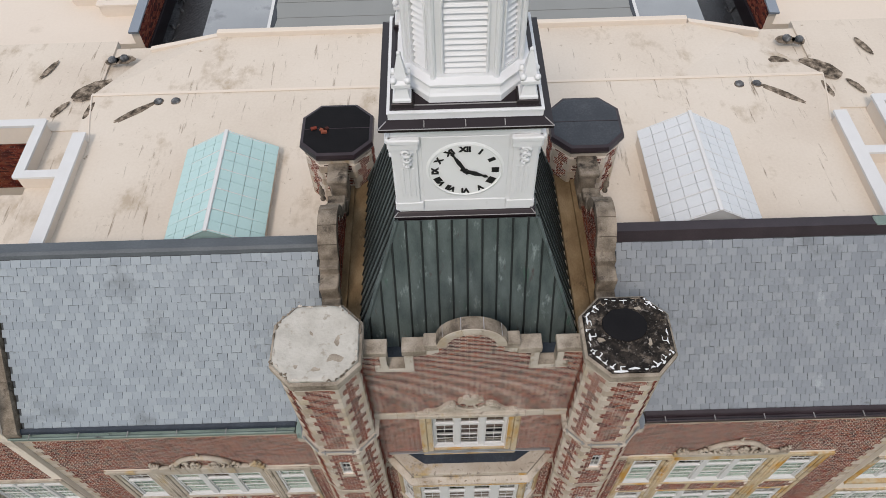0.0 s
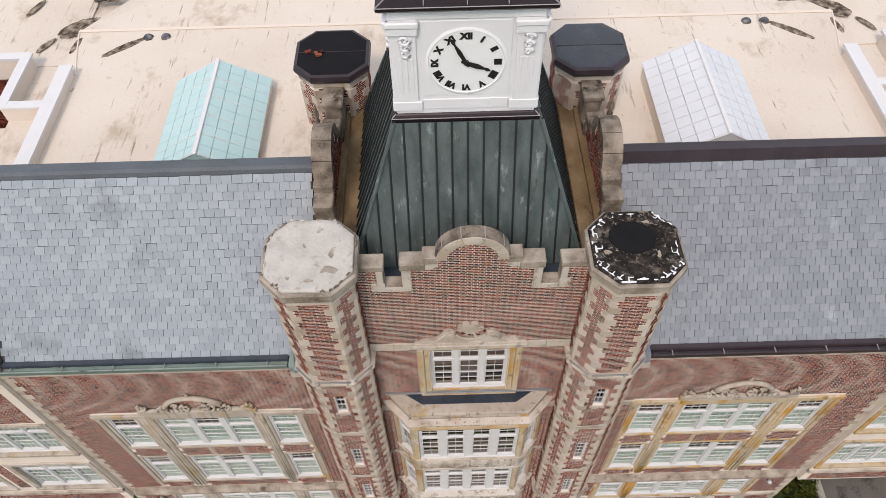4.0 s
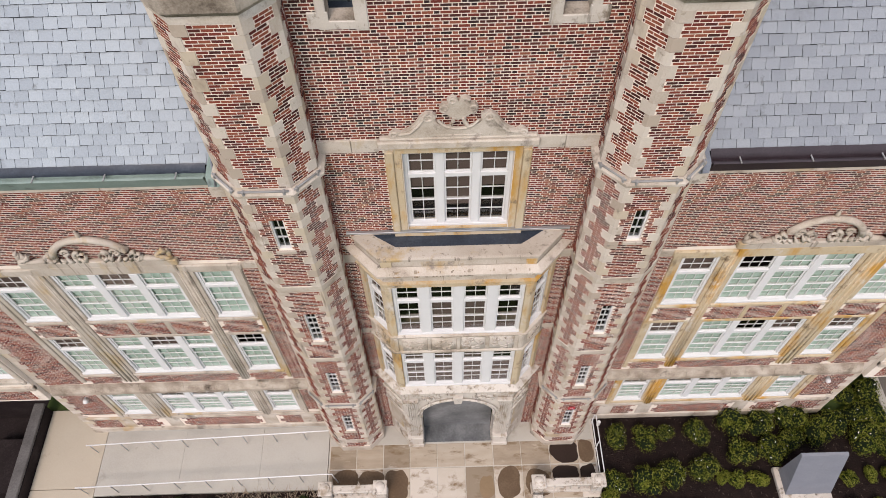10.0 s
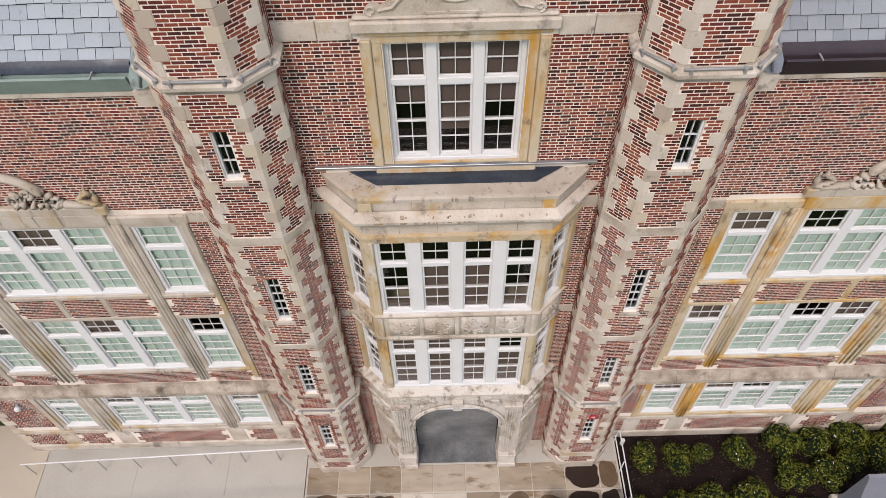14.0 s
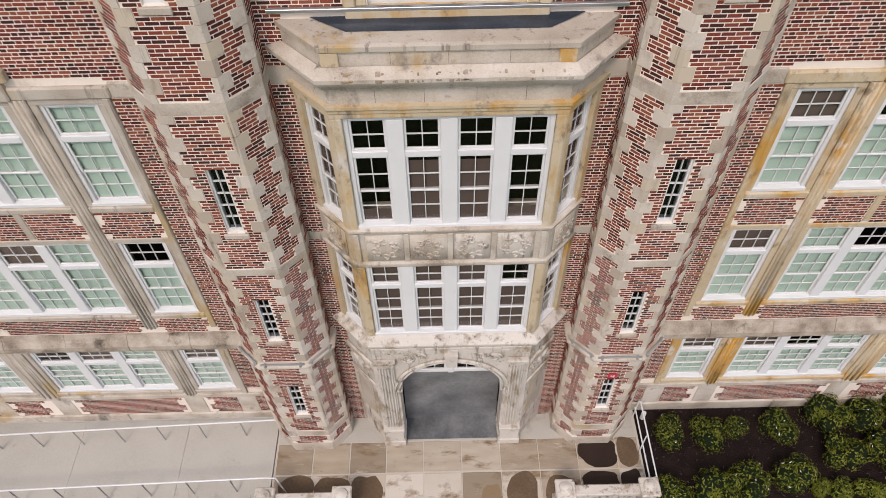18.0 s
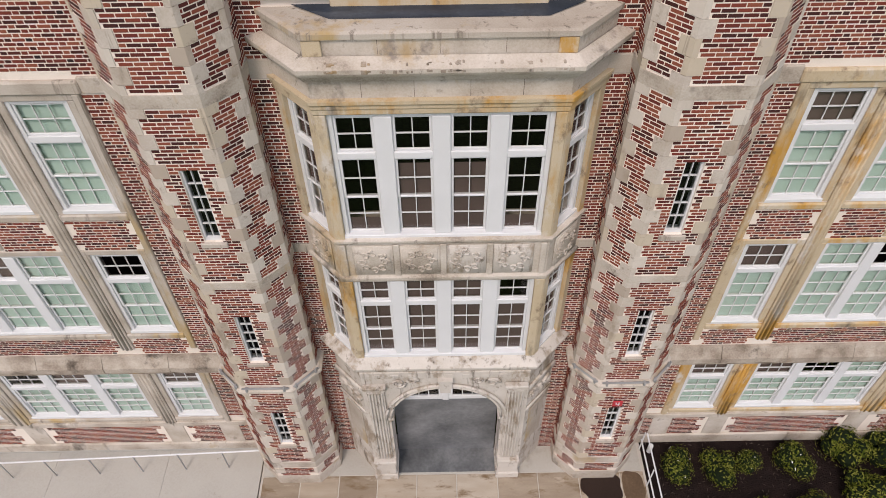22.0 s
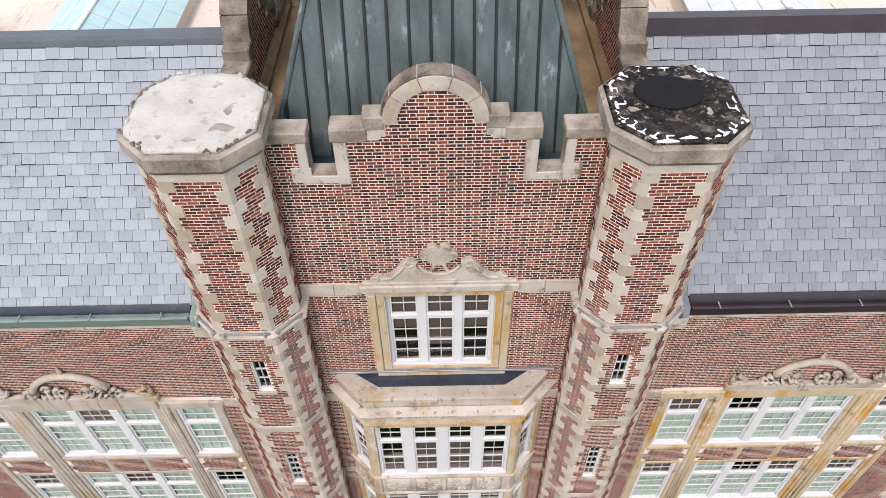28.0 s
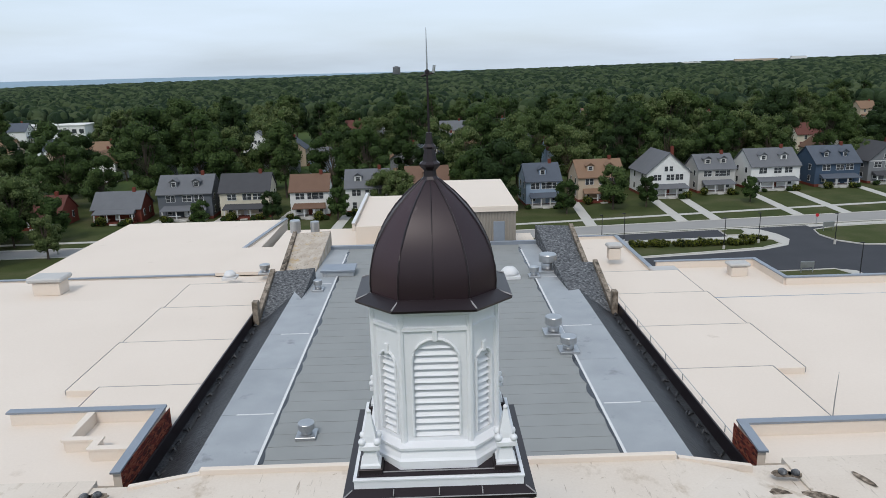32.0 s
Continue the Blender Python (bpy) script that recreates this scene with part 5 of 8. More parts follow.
    kl.rings([[(x, y, EAVE + z) for x, y, z in r] for r in (
        ((5.05, -0.42, 0.78), (5.2, -0.44, 0.5), (5.36, -0.46, 0.42), (5.58, -0.42, 0.40)),
        ((5.06, -0.26, 1.0), (5.2, -0.3, 0.74), (5.4, -0.3, 0.58), (5.64, -0.24, 0.52)),
        ((5.08, -0.1, 1.25), (5.2, -0.12, 0.98), (5.4, -0.1, 0.78), (5.6, -0.06, 0.66)),
        ((5.0, 0.25, 1.5), (5.15, 0.3, 1.25), (5.3, 0.28, 1.05), (5.5, 0.22, 0.9)))], closed=False)
    part("lead_cover", kl, VERDIGRIS if s < 0 else LEAD, gut, "crumpled sheet metal over the kneeler", True)
    for i in range(3):
        x, d = 5.08 + i * 0.16, i * 0.17
        part("lead_roll", Shape(m).tube([(x, -0.45, EAVE + 0.78 - d), (x, -0.3, EAVE + 1.0 - d), (x + 0.02, -0.12, EAVE + 1.24 - d), (x - 0.03, 0.25, EAVE + 1.5 - d)], 0.026, 6), LEAD, gut, "", True)
    # slates
    roof = thing("roof_" + name, "grey slate roof slope with a " + ("lead" if s < 0 else "tarred") + " ridge", "roof", kind="structure")
    y0, z0 = 0.02, EAVE + 0.6
    ln = math.hypot(RIDGE_Y - y0, RIDGE_Z - z0)
    ang = math.atan2(RIDGE_Z - z0, RIDGE_Y - y0)
    rm = Matrix.Translation((0, y0, z0)) @ Matrix.Rotation(ang, 4, "X") @ Matrix.Diagonal((s, 1, 1, 1))
    bed = Shape(rm)
    bed.box(4.5, 14.55, 0, ln, -0.12, -0.01)
    part("underlay", bed, BED_AND_SHADE, roof)
    # Slates stop short of the next course; the dark gap draws a shadow line.
    sw, ex = 0.305, 0.248
    one = Shape().rings([[(-sw / 2 + 0.005, 0, 0.0), (sw / 2 - 0.005, 0, 0.0), (sw / 2 - 0.005, ex - 0.007, -0.012), (-sw / 2 + 0.005, ex - 0.007, -0.012)],
                         [(-sw / 2 + 0.005, 0, 0.034), (sw / 2 - 0.005, 0, 0.034), (sw / 2 - 0.005, ex - 0.007, 0.002), (-sw / 2 + 0.005, ex - 0.007, 0.002)]])
    # Dark butt face: the shadow under each course, put in as colour.
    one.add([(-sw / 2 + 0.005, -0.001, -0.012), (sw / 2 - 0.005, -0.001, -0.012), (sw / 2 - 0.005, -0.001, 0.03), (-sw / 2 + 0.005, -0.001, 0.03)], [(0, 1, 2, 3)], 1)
    one = one.mesh("slate", [SLATE_ONE if s < 0 else SLATE_E_ONE, BED_AND_SHADE])
    rest, cnt = Shape(rm), 0
    rows = int(ln / ex)
    for j in range(rows):
        u = 4.55 + (0.5 * sw if j % 2 else 0)
        while u < 14.55:
            dz, dy = rng.uniform(0, 0.007), rng.uniform(-0.014, 0.006)
            if 5.6 < u < 8.6 and 4 <= j < 28 and cnt < 300:
                t = rm @ Matrix.Translation((u, j * ex + dy, dz)) @ Matrix.Rotation(rng.uniform(-0.02, 0.02), 4, "Z")
                piece("slate", one, roof, t if s > 0 else t @ Matrix.Diagonal((-1, 1, 1, 1)))
                cnt += 1
            else:
                h = sw / 2 - 0.005
                a, b = max(u - h, 4.5), min(u + h, 14.55)
                y = j * ex + dy
                e = min(y + ex - 0.007, ln)
                rest.add([(a, y, dz), (b, y, dz), (b, y, 0.034 + dz), (a, y, 0.034 + dz), (a, e, dz), (b, e, dz)],
                         [(3, 2, 5, 4), (0, 3, 4), (1, 5, 2)])
                # The same painted butt shadow on the joined slates.
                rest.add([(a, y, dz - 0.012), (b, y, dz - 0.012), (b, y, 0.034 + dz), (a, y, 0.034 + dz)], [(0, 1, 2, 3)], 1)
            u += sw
    part("slates", rest, [SLATE if s < 0 else SLATE_E, BED_AND_SHADE], roof, kind="stuff")
    rd = Shape()
    lift = 0.05 if s < 0 else 0.22
    crest = ((RIDGE_Y - 0.05, RIDGE_Z - 0.1), (RIDGE_Y + 0.02, RIDGE_Z + 0.06), (RIDGE_Y + 0.12, RIDGE_Z + lift + 0.06), (RIDGE_Y + 0.5, RIDGE_Z + lift), (RIDGE_Y + 0.55, 18.6))
    rd.rings([[(s * x, y, z) for y, z in crest][::s] for x in (4.4, 15.1)])
    part("ridge", rd, RIDGE_LEAD if s < 0 else RIDGE_TAR, roof, "lead covered ridge" if s < 0 else "tarred purple-brown ridge")
    if s > 0:
        part("ridge_patch", Shape().box(12.3, 13.6, RIDGE_Y + 0.1, RIDGE_Y + 0.45, RIDGE_Z + 0.1, RIDGE_Z + 0.29, 0.03), VERDIGRIS, roof)
    # raking end parapet
    k = 7
    for i in range(k):
        a, b = i / k, (i + 0.985) / k
        ya, yb = -0.2 + a * (RIDGE_Y + 0.5), -0.2 + b * (RIDGE_Y + 0.5)
        za, zb = EAVE + 0.45 + a * (RIDGE_Z - EAVE - 0.2), EAVE + 0.45 + b * (RIDGE_Z - EAVE - 0.2)
        e = Shape()
        e.rings([[(s * x, ya, za + h) for x, h in ((14.6, -0.3), (15.12, -0.3), (15.12, 0.25), (14.6, 0.25))][::s], [(s * x, yb, zb + h) for x, h in ((14.6, -0.3), (15.12, -0.3), (15.12, 0.25), (14.6, 0.25))][::s]])
        part("verge_stone", e, STONE_DARK, roof)
    return w


wing(-1)
wing(1)

# ---- tower block behind the gable ----
TY = 3.85
rear = thing("tower_base", "brick tower base with shaped side parapets and stone gutters", "tower", kind="structure")
for s in (-1, 1):
    sm = frame_at((s * 4.25, TY, 0), (0, s, 0), (s, 0, 0))
    shp = Shape(sm)
    shp.box(-2.6, 2.6, 0, 0.42, 16.0, 20.3).box(-1.7, 1.7, 0, 0.42, 20.3, 21.0).box(-1.0, 1.0, 0, 0.42, 21.0, 21.4)
    shp.prism([(0.72 * math.cos(a * math.pi / 12), 21.4 + 0.72 * math.sin(a * math.pi / 12)) for a in range(13)], 0.0, 0.42, "y")
    part("side_masonry", shp, MORTAR, rear)
    for m2 in (sm, frame_at((s * 3.83, TY, 0), (0, -s, 0), (-s, 0, 0))):
        brickwork(m2, 19.0, 22.0, lambda z: [(-2.55, 2.55)] if z < 20.25 else [(-1.65, 1.65)] if z < 20.95 else [(-0.95, 0.95)] if z < 21.4 else [(-0.5, 0.5)] if z < 21.95 else [], rear)
    rows = [(2.0, 2.7, 20.28, 20.5), (1.6, 2.05, 20.28, 20.62), (1.5, 1.75, 20.6, 20.95), (1.2, 1.78, 20.95, 21.2), (0.9, 1.25, 21.15, 21.45)]
    for t in (-1, 1):
        for a, b, p, q in rows:
            part("coping_stone", Shape(sm).box(t * a, t * b, -0.07, 0.49, p, q, 0.03), STONE_DARK, rear)
    for i in range(5):
        a0, a1 = math.pi * i / 5 + 0.01, math.pi * (i + 1) / 5 - 0.01
        arc = [(0.93 * math.cos(a0 + (a1 - a0) * k / 4), 21.4 + 0.93 * math.sin(a0 + (a1 - a0) * k / 4)) for k in range(5)]
        arc += [(0.67 * math.cos(a1 + (a0 - a1) * k / 4), 21.4 + 0.67 * math.sin(a1 + (a0 - a1) * k / 4)) for k in range(5)]
        part("arch_stone", Shape(sm).prism(arc, -0.07, 0.49, "y"), STONE_DARK, rear)
    f = Shape()
    finial_knob(f, s * 4.45, 21.2, TY + 1.6, 0.7)
    part("knob", f, STONE_DARK, rear, "dark weathered stone finial", True)
    g = Shape()
    g.box(s * 3.15, s * 3.85, 0.6, 7.2, 20.0, 20.2, 0.02).box(s * 3.62, s * 3.85, 0.6, 7.2, 20.2, 20.34, 0.02)
    part("stone_gutter", g, RUST_STONE, rear, "rust-stained stone gutter")
    part("rear_merlon", Shape().box(s * 3.75, s * 4.3, 6.0, 6.7, 20.0, 21.3, 0.05).box(s * 3.7, s * 4.35, 5.9, 6.75, 21.3, 21.5, 0.04), STONE_DARK, rear)
part("front_gutter", Shape().box(-3.2, 3.2, 0.26, 0.75, 20.0, 20.3), LEAD_BLUE, rear)
part("deck", Shape().box(-3.9, 3.9, 0.3, 8.5, 19.4, 20.0), MORTAR, rear)

RB = [(-3.12, 0.62), (3.12, 0.62), (3.12, 7.08), (-3.12, 7.08)]
RT = [(-1.78, 2.0), (1.78, 2.0), (1.78, 5.7), (-1.78, 5.7)]
ZB, ZT = 20.3, 24.32
mans = thing("mansard_roof", "dark green standing-seam copper roof under the clock tower", "roof", kind="structure", at=(-0.06, 0, 0))
for k in range(4):
    b0, b1, t0, t1 = (Vector((*RB[k], ZB)), Vector((*RB[(k + 1) % 4], ZB)), Vector((*RT[k], ZT)), Vector((*RT[(k + 1) % 4], ZT)))
    width = (b1 - b0).length
    nrm = (b1 - b0).cross(t0 - b0).normalized()
    n = 16 if k % 2 == 0 else 18
    ud = (b1 - b0).normalized()
    ca, cb = (t0 - b0).dot(ud), (t1 - b0).dot(ud)
    up = (t0 - b0) - ca * ud

    def edge(u):
        """Height fraction of the roof at u along its foot."""
        return min(1.0, u / ca if u < ca else 1.0, (width - u) / (width - cb) if u > cb else 1.0)

    for i in range(n):
        u0, u1 = width * i / n, width * (i + 1) / n
        us = sorted({u0, u1, *[c for c in (ca, cb) if u0 < c < u1]})
        base = [b0 + ud * u for u in us]
        tops = [b0 + ud * u + up * edge(u) for u in us]
        pts = base + tops[::-1]
        sh = Shape()
        m = len(pts)
        low = [tuple(p - nrm * 0.03) for p in pts]
        hi = [tuple(p + nrm * 0.004 * (i % 2)) for p in pts]
        sh.rings([low, hi])
        part("copper_panel", sh, COPPER, mans)
        if 0 < i:
            q = b0 + ud * u0
            part("seam", Shape().tube([q + nrm * 0.02, q + up * edge(u0) + nrm * 0.02], 0.03, 5), SEAM_DARK, mans)
for k in range(4):
    part("hip_roll", Shape().tube([(*RB[k], ZB), (*RT[k], ZT)], 0.06, 8), COPPER, mans)

# ---- back turrets ----
for s, lab in ((-1, "octagonal rear brick turret with a black tar cap and loose bricks"), (1, "octagonal rear brick turret with a wet dark cap")):
    tt = turret(s * 4.08, 7.85, 18.0, 21.62, (), lab, "rear_turret", (0, 0), (0, 1, 2, 6, 7), (0, 1, 2, 7), (), [(18.0, 18.6), (21.42, 21.62)], "rear turrets")
    part("cap_rim", Shape().rings([octagon(TW + o, TF + o * 0.414, z) for o, z in ((0.0, 21.6), (0.1, 21.66), (0.13, 21.76), (0.1, 21.9), (0.0, 21.93))]), RIDGE_TAR, tt)
    part("cap_surface", Shape().rings([octagon(TW * r, TF * r, 21.935 + h) for r, h in ((1.0, 0), (0.9, 0.012), (0.5, 0.02))]), TAR_GLOSS if s < 0 else WET_FELT, tt)
    part("cap_joint", Shape().box(-TW, TW, -0.01, 0.01, 21.952, 21.962), RIDGE_TAR, tt)
    if s < 0:
        for x, y, r in ((-0.35, 0.1, 20), (-0.05, 0.02, -15), (0.05, 0.06, 40), (0.0, -0.08, 5)):
            lb = thing("loose_brick", "loose red brick lying on the turret cap", "brick", "loose bricks", at=(s * 4.08 + x - 0.4, 7.75 + y, 21.96))
            lb.rotation_euler.z = radians(r)
            part("body", Shape().box(-0.1, 0.1, -0.05, 0.05, 0, 0.065, 0.006), BRICK_ONE, lb)

# ---- clock tower ----
CX = -0.11
clock = thing("clock_tower", "white painted timber clock stage with dark tin cornices", "tower", kind="structure", at=(CX, 0, 0))
CF = 2.2
H = TY - CF
part("base_flashing", Shape().rings([[(x * r, TY + y * r, z) for x, y in ((-1, -1), (1, -1), (1, 1), (-1, 1))] for r, z in ((H + 0.13, 24.2), (H + 0.13, 24.39), (H + 0.05, 24.43), (H + 0.02, 24.46))]), DARK_TIN, clock)
part("clock_stage", Shape().box(-H, H, CF, TY + H, 24.38, 27.4, 0.02), WHITE_OLD, clock)
ROMAN = ("XII", "I", "II", "III", "IIII", "V", "VI", "VII", "VIII", "IX", "X", "XI")


def numeral(text, size):
    cu = bpy.data.curves.new("numeral", "FONT")
    cu.body, cu.size, cu.align_x, cu.align_y, cu.extrude, cu.offset = text, size, "CENTER", "CENTER", 0.006, 0.013
    ob = bpy.data.objects.new("numeral", cu)
    scene.collection.objects.link(ob)
    me = bpy.data.meshes.new_from_object(ob.evaluated_get(bpy.context.evaluated_depsgraph_get()))
    bpy.data.objects.remove(ob)
    bpy.data.curves.remove(cu)
    me.materials.clear()
    me.materials.append(BLACK)
    return me


NUM = [numeral(t, 0.215) for t in ROMAN]
for k in range(4):
    m = Matrix.Translation((0, TY, 0)) @ Matrix.Rotation(k * math.pi / 2, 4, "Z") @ Matrix.Translation((0, -H, 0))
    for s in (-1, 1):
        pl = Shape(m)
        pl.box(s * 1.02, s * (H + 0.05), -0.07, 0.0, 24.58, 24.86, 0.015).box(s * 1.1, s * (H + 0.02), -0.05, 0.0, 24.86, 26.75, 0.012)
        for i in range(3):
            pl.box(s * (1.18 + i * 0.13), s * (1.25 + i * 0.13), -0.065, -0.05, 25.1, 26.1, 0.008)
        pl.box(s * 1.06, s * (H + 0.08), -0.12, 0.0, 26.75, 26.95, 0.02).box(s * 1.03, s * (H + 0.11), -0.16, 0.0, 26.95, 27.1, 0.03)
        part("corner_pilaster", pl, WHITE_OLD, clock)
        cs = Shape(m)
        for j in range(3):
            scroll(cs, s * 1.36, 26.62 - 0.18 * j, 0.13 - 0.02 * j, 1.3, s, -0.08, 0.05, 0)
        part("bracket_scroll", cs, WHITE_OLD, clock, "", True)
    part("frieze", Shape(m).box(-H - 0.03, H + 0.03, -0.04, 0, 27.1, 27.28, 0.02).box(-H - 0.1, H + 0.1, -0.1, 0, 27.28, 27.38, 0.02).box(-1.0, 1.0, -0.03, 0, 24.6, 24.9, 0.015), WHITE_OLD, clock)
    if k:
        continue
    dl = Shape(m @ Matrix.Translation((0, 0, 25.96)) @ Matrix.Rotation(math.pi / 2, 4, "X"))
    dl.lathe([(0.001, -0.02), (0.92, -0.02), (0.92, 0.03), (0.86, 0.05), (0.84, 0.03), (0.001, 0.03)], 64)
    part("dial", dl, DIAL, clock, "white clock dial with black Roman numerals")
    part("dial_frame", Shape(m).box(-1.0, 1.0, -0.018, 0, 25.0, 27.05, 0.01), WHITE_OLD, clock)
    for i, me in enumerate(NUM):
        a = -i * math.pi / 6
        t = m @ Matrix.Translation((0.7 * math.sin(-a), -0.045, 25.96 + 0.7 * math.cos(a))) @ Matrix.Rotation(math.pi / 2, 4, "X") @ Matrix.Rotation(a, 4, "Z")
        piece("numeral", me, clock, t)
    for nm, ang, ln, wd in (("minute_pointer", -28, 0.74, 0.05), ("hour_pointer", 113, 0.6, 0.065)):
        t = m @ Matrix.Translation((0, -0.06, 25.96)) @ Matrix.Rotation(radians(ang), 4, "Y")
        part(nm, Shape(t).prism([(-0.03, -0.12), (0.03, -0.12), (wd, ln * 0.45), (0.02, ln * 0.75), (0.045, ln * 0.86), (0, ln), (-0.045, ln * 0.86), (-0.02, ln * 0.75), (-wd, ln * 0.45)], -0.01, 0.01, "y"), BLACK, clock, "black pointed clock pointer")
    hub = Shape(m @ Matrix.Translation((0, -0.05, 25.96)) @ Matrix.Rotation(math.pi / 2, 4, "X"))
    part("hub", hub.lathe([(0.001, -0.01), (0.07, -0.01), (0.06, 0.03), (0.001, 0.035)], 16), BLACK, clock)


def square(r, z):
    return [(-r, TY - r, z), (r, TY - r, z), (r, TY + r, z), (-r, TY + r, z)]


part("lower_cornice", Shape().rings([square(H + o, z) for o, z in ((0.05, 27.36), (0.2, 27.40), (0.25, 27.46), (0.25, 27.53), (0.05, 27.62), (0.0, 27.62))]), DARK_TIN, clock, "dark brown tin cornice roof")
for q in (0.256, ):
    part("solder_line", Shape().tube([(-H - q, TY - H - q, 27.54), (H + q, TY - H - q, 27.54)], 0.012, 5), SEAM, clock)
    for sx in (-1, 1):
        part("solder_line", Shape().tube([(sx * (H + q), TY - H - q, 27.54), (sx * (H + 0.07), TY - H - 0.07, 27.62)], 0.014, 5), SEAM, clock)
        part("solder_line", Shape().tube([(sx * (H + 0.135), TY - H - 0.135, 24.395), (sx * (H + 0.03), TY - H - 0.03, 24.47)], 0.014, 5), SEAM, clock)
part("solder_line", Shape().tube([(-H - 0.132, TY - H - 0.132, 24.395), (H + 0.132, TY - H - 0.132, 24.395)], 0.012, 5), SEAM, clock)
part("white_belt", Shape().rings([square(H + o, z) for o, z in ((0.03, 27.58), (0.03, 27.79), (0.05, 27.79), (0.05, 27.82), (-0.1, 27.84))]), WHITE_OLD, clock)
part("tin_deck", Shape().rings([square(H - 0.02, 27.84), square(H - 0.1, 27.88), square(1.2, 27.92)]), DARK_TIN, clock)
for r in (H - 0.12, H - 0.5):
    part("deck_seam", Shape().box(-r, r, TY - r - 0.01, TY - r + 0.01, 27.885, 27.90), SEAM, clock)
for x in (-0.9, 0.0, 0.85):
    part("patch", Shape().box(x - 0.01, x + 0.01, TY - H - 0.24, TY - H - 0.07, 27.57, 27.62), SEAM, clock)
for s in (-1, 1):
    for t in (-1, 1):
        cx, cy = CX + s * (H - 0.3), TY + t * (H - 0.3)
        fin = thing("finial", "white painted turned wooden finial on the tower corner", "finial", "tower finials", at=(cx, cy, 27.84))
        part("tin_base", Shape().box(-0.24, 0.24, -0.24, 0.24, 0.02, 0.14, 0.01), DARK_TIN, fin)
        bd = Shape()
        sq = lambda r, z: [(-r, -r, z), (r, -r, z), (r, r, z), (-r, r, z)]
        bd.rings([sq(r, z) for r, z in ((0.2, 0.14), (0.2, 0.2), (0.17, 0.24), (0.12, 0.46), (0.14, 0.5), (0.2, 0.54), (0.2, 0.62), (0.13, 0.68), (0.12, 0.8), (0.03, 1.28))])
        part("body", bd, WHITE_OLD, fin)
        part("tip_ball", Shape().lathe([(0.001, 1.24), (0.045, 1.27), (0.05, 1.31), (0.001, 1.36)], 10), WHITE_OLD, fin, "", True)
        for a in (-1, 1):
            for b in (-1, 1):
                part("ball", Shape().lathe([(0.001, 0.62), (0.06, 0.65), (0.075, 0.7), (0.06, 0.75), (0.001, 0.78)], 10, a * 0.15, b * 0.15), WHITE_OLD, fin, "", True)
# lantern
lan = thing("lantern", "white octagonal louvred lantern with arched openings", "lantern", kind="structure", at=(CX, 0, 0))
LW, LF = 1.23, 0.67


def octo(o, z, w=LW, f=LF):
    w2, f2 = w + o, f + o * 0.414
    return [(x, TY + y, z) for x, y in ((-f2, -w2), (f2, -w2), (w2, -f2), (w2, f2), (f2, w2), (-f2, w2), (-w2, f2), (-w2, -f2))]


part("plinth", Shape().rings([octo(o, z) for o, z in ((0.24, 27.86), (0.24, 28.06), (0.2, 28.11), (0.14, 28.24), (0.2, 28.28), (0.2, 28.33), (0.02, 28.38))]), WHITE_OLD, lan)
part("lantern_core", Shape().rings([octo(-0.12, 28.3), octo(-0.12, 31.25)]), WHITE_OLD, lan)
pts8 = octo(0, 0)
for i in range(8):
    a, b = Vector(pts8[i]), Vector(pts8[(i + 1) % 8])
    u = (b - a).normalized()
    m = frame_at((a + b) / 2, u, (u.y, -u.x, 0))
    ln = (b - a).length
    ow = 0.44 if i % 2 == 0 else 0.2
    sp = Shape(m)
    ztop, zs = 31.2, 30.1 if i % 2 == 0 else 30.0
    sp.box(-ln / 2, -ow, 0, 0.14, 28.34, ztop).box(ow, ln / 2, 0, 0.14, 28.34, ztop).box(-ow, ow, 0, 0.14, 28.34, 28.46)
    n = 12
    for k in range(n):
        q0, q1 = math.pi * k / n, math.pi * (k + 1) / n
        x0, z0, x1, z1 = ow * math.cos(q0), zs + ow * math.sin(q0), ow * math.cos(q1), zs + ow * math.sin(q1)
        sp.add([(x0, 0, z0), (x1, 0, z1), (x1, 0, ztop), (x0, 0, ztop), (x0, 0.14, z0), (x1, 0.14, z1)], [(0, 3, 2, 1), (0, 1, 5, 4)])
    part("arched_panel", sp, WHITE_OLD, lan)
    part("arch_trim", Shape(m).tube([(-ow - 0.03, -0.015, 28.5), (-ow - 0.03, -0.015, zs)] + [((ow + 0.03) * math.cos(math.pi - math.pi * k / 10), -0.015, zs + (ow + 0.03) * math.sin(math.pi * k / 10)) for k in range(11)] + [(ow + 0.03, -0.015, 28.5)], 0.03, 6), WHITE_OLD, lan)
    for k in range(15):
        z = 28.47 + k * 0.145
        if z > zs + ow - 0.06:
            break
        h = ow if z < zs else max(0.05, (ow ** 2 - (z - zs) ** 2) ** 0.5)
        part("louvre", Shape(m).add([(-h, 0.02, z), (h, 0.02, z), (h, 0.13, z + 0.13), (-h, 0.13, z + 0.13), (-h, 0.05, z - 0.005), (h, 0.05, z - 0.005), (h, 0.16, z + 0.125), (-h, 0.16, z + 0.125)],
                                    [(0, 1, 2, 3), (4, 7, 6, 5), (0, 4, 5, 1)]), WHITE_OLD, lan)
    part("corner_strip", Shape().tube([pts8[i][:2] + (28.36,), pts8[i][:2] + (31.15,)], 0.07, 8), WHITE_OLD, lan)
    part("keystone", Shape(m).box(-0.05, 0.05, -0.05, 0, zs + ow - 0.02, zs + ow + 0.2, 0.01), WHITE_OLD, lan)
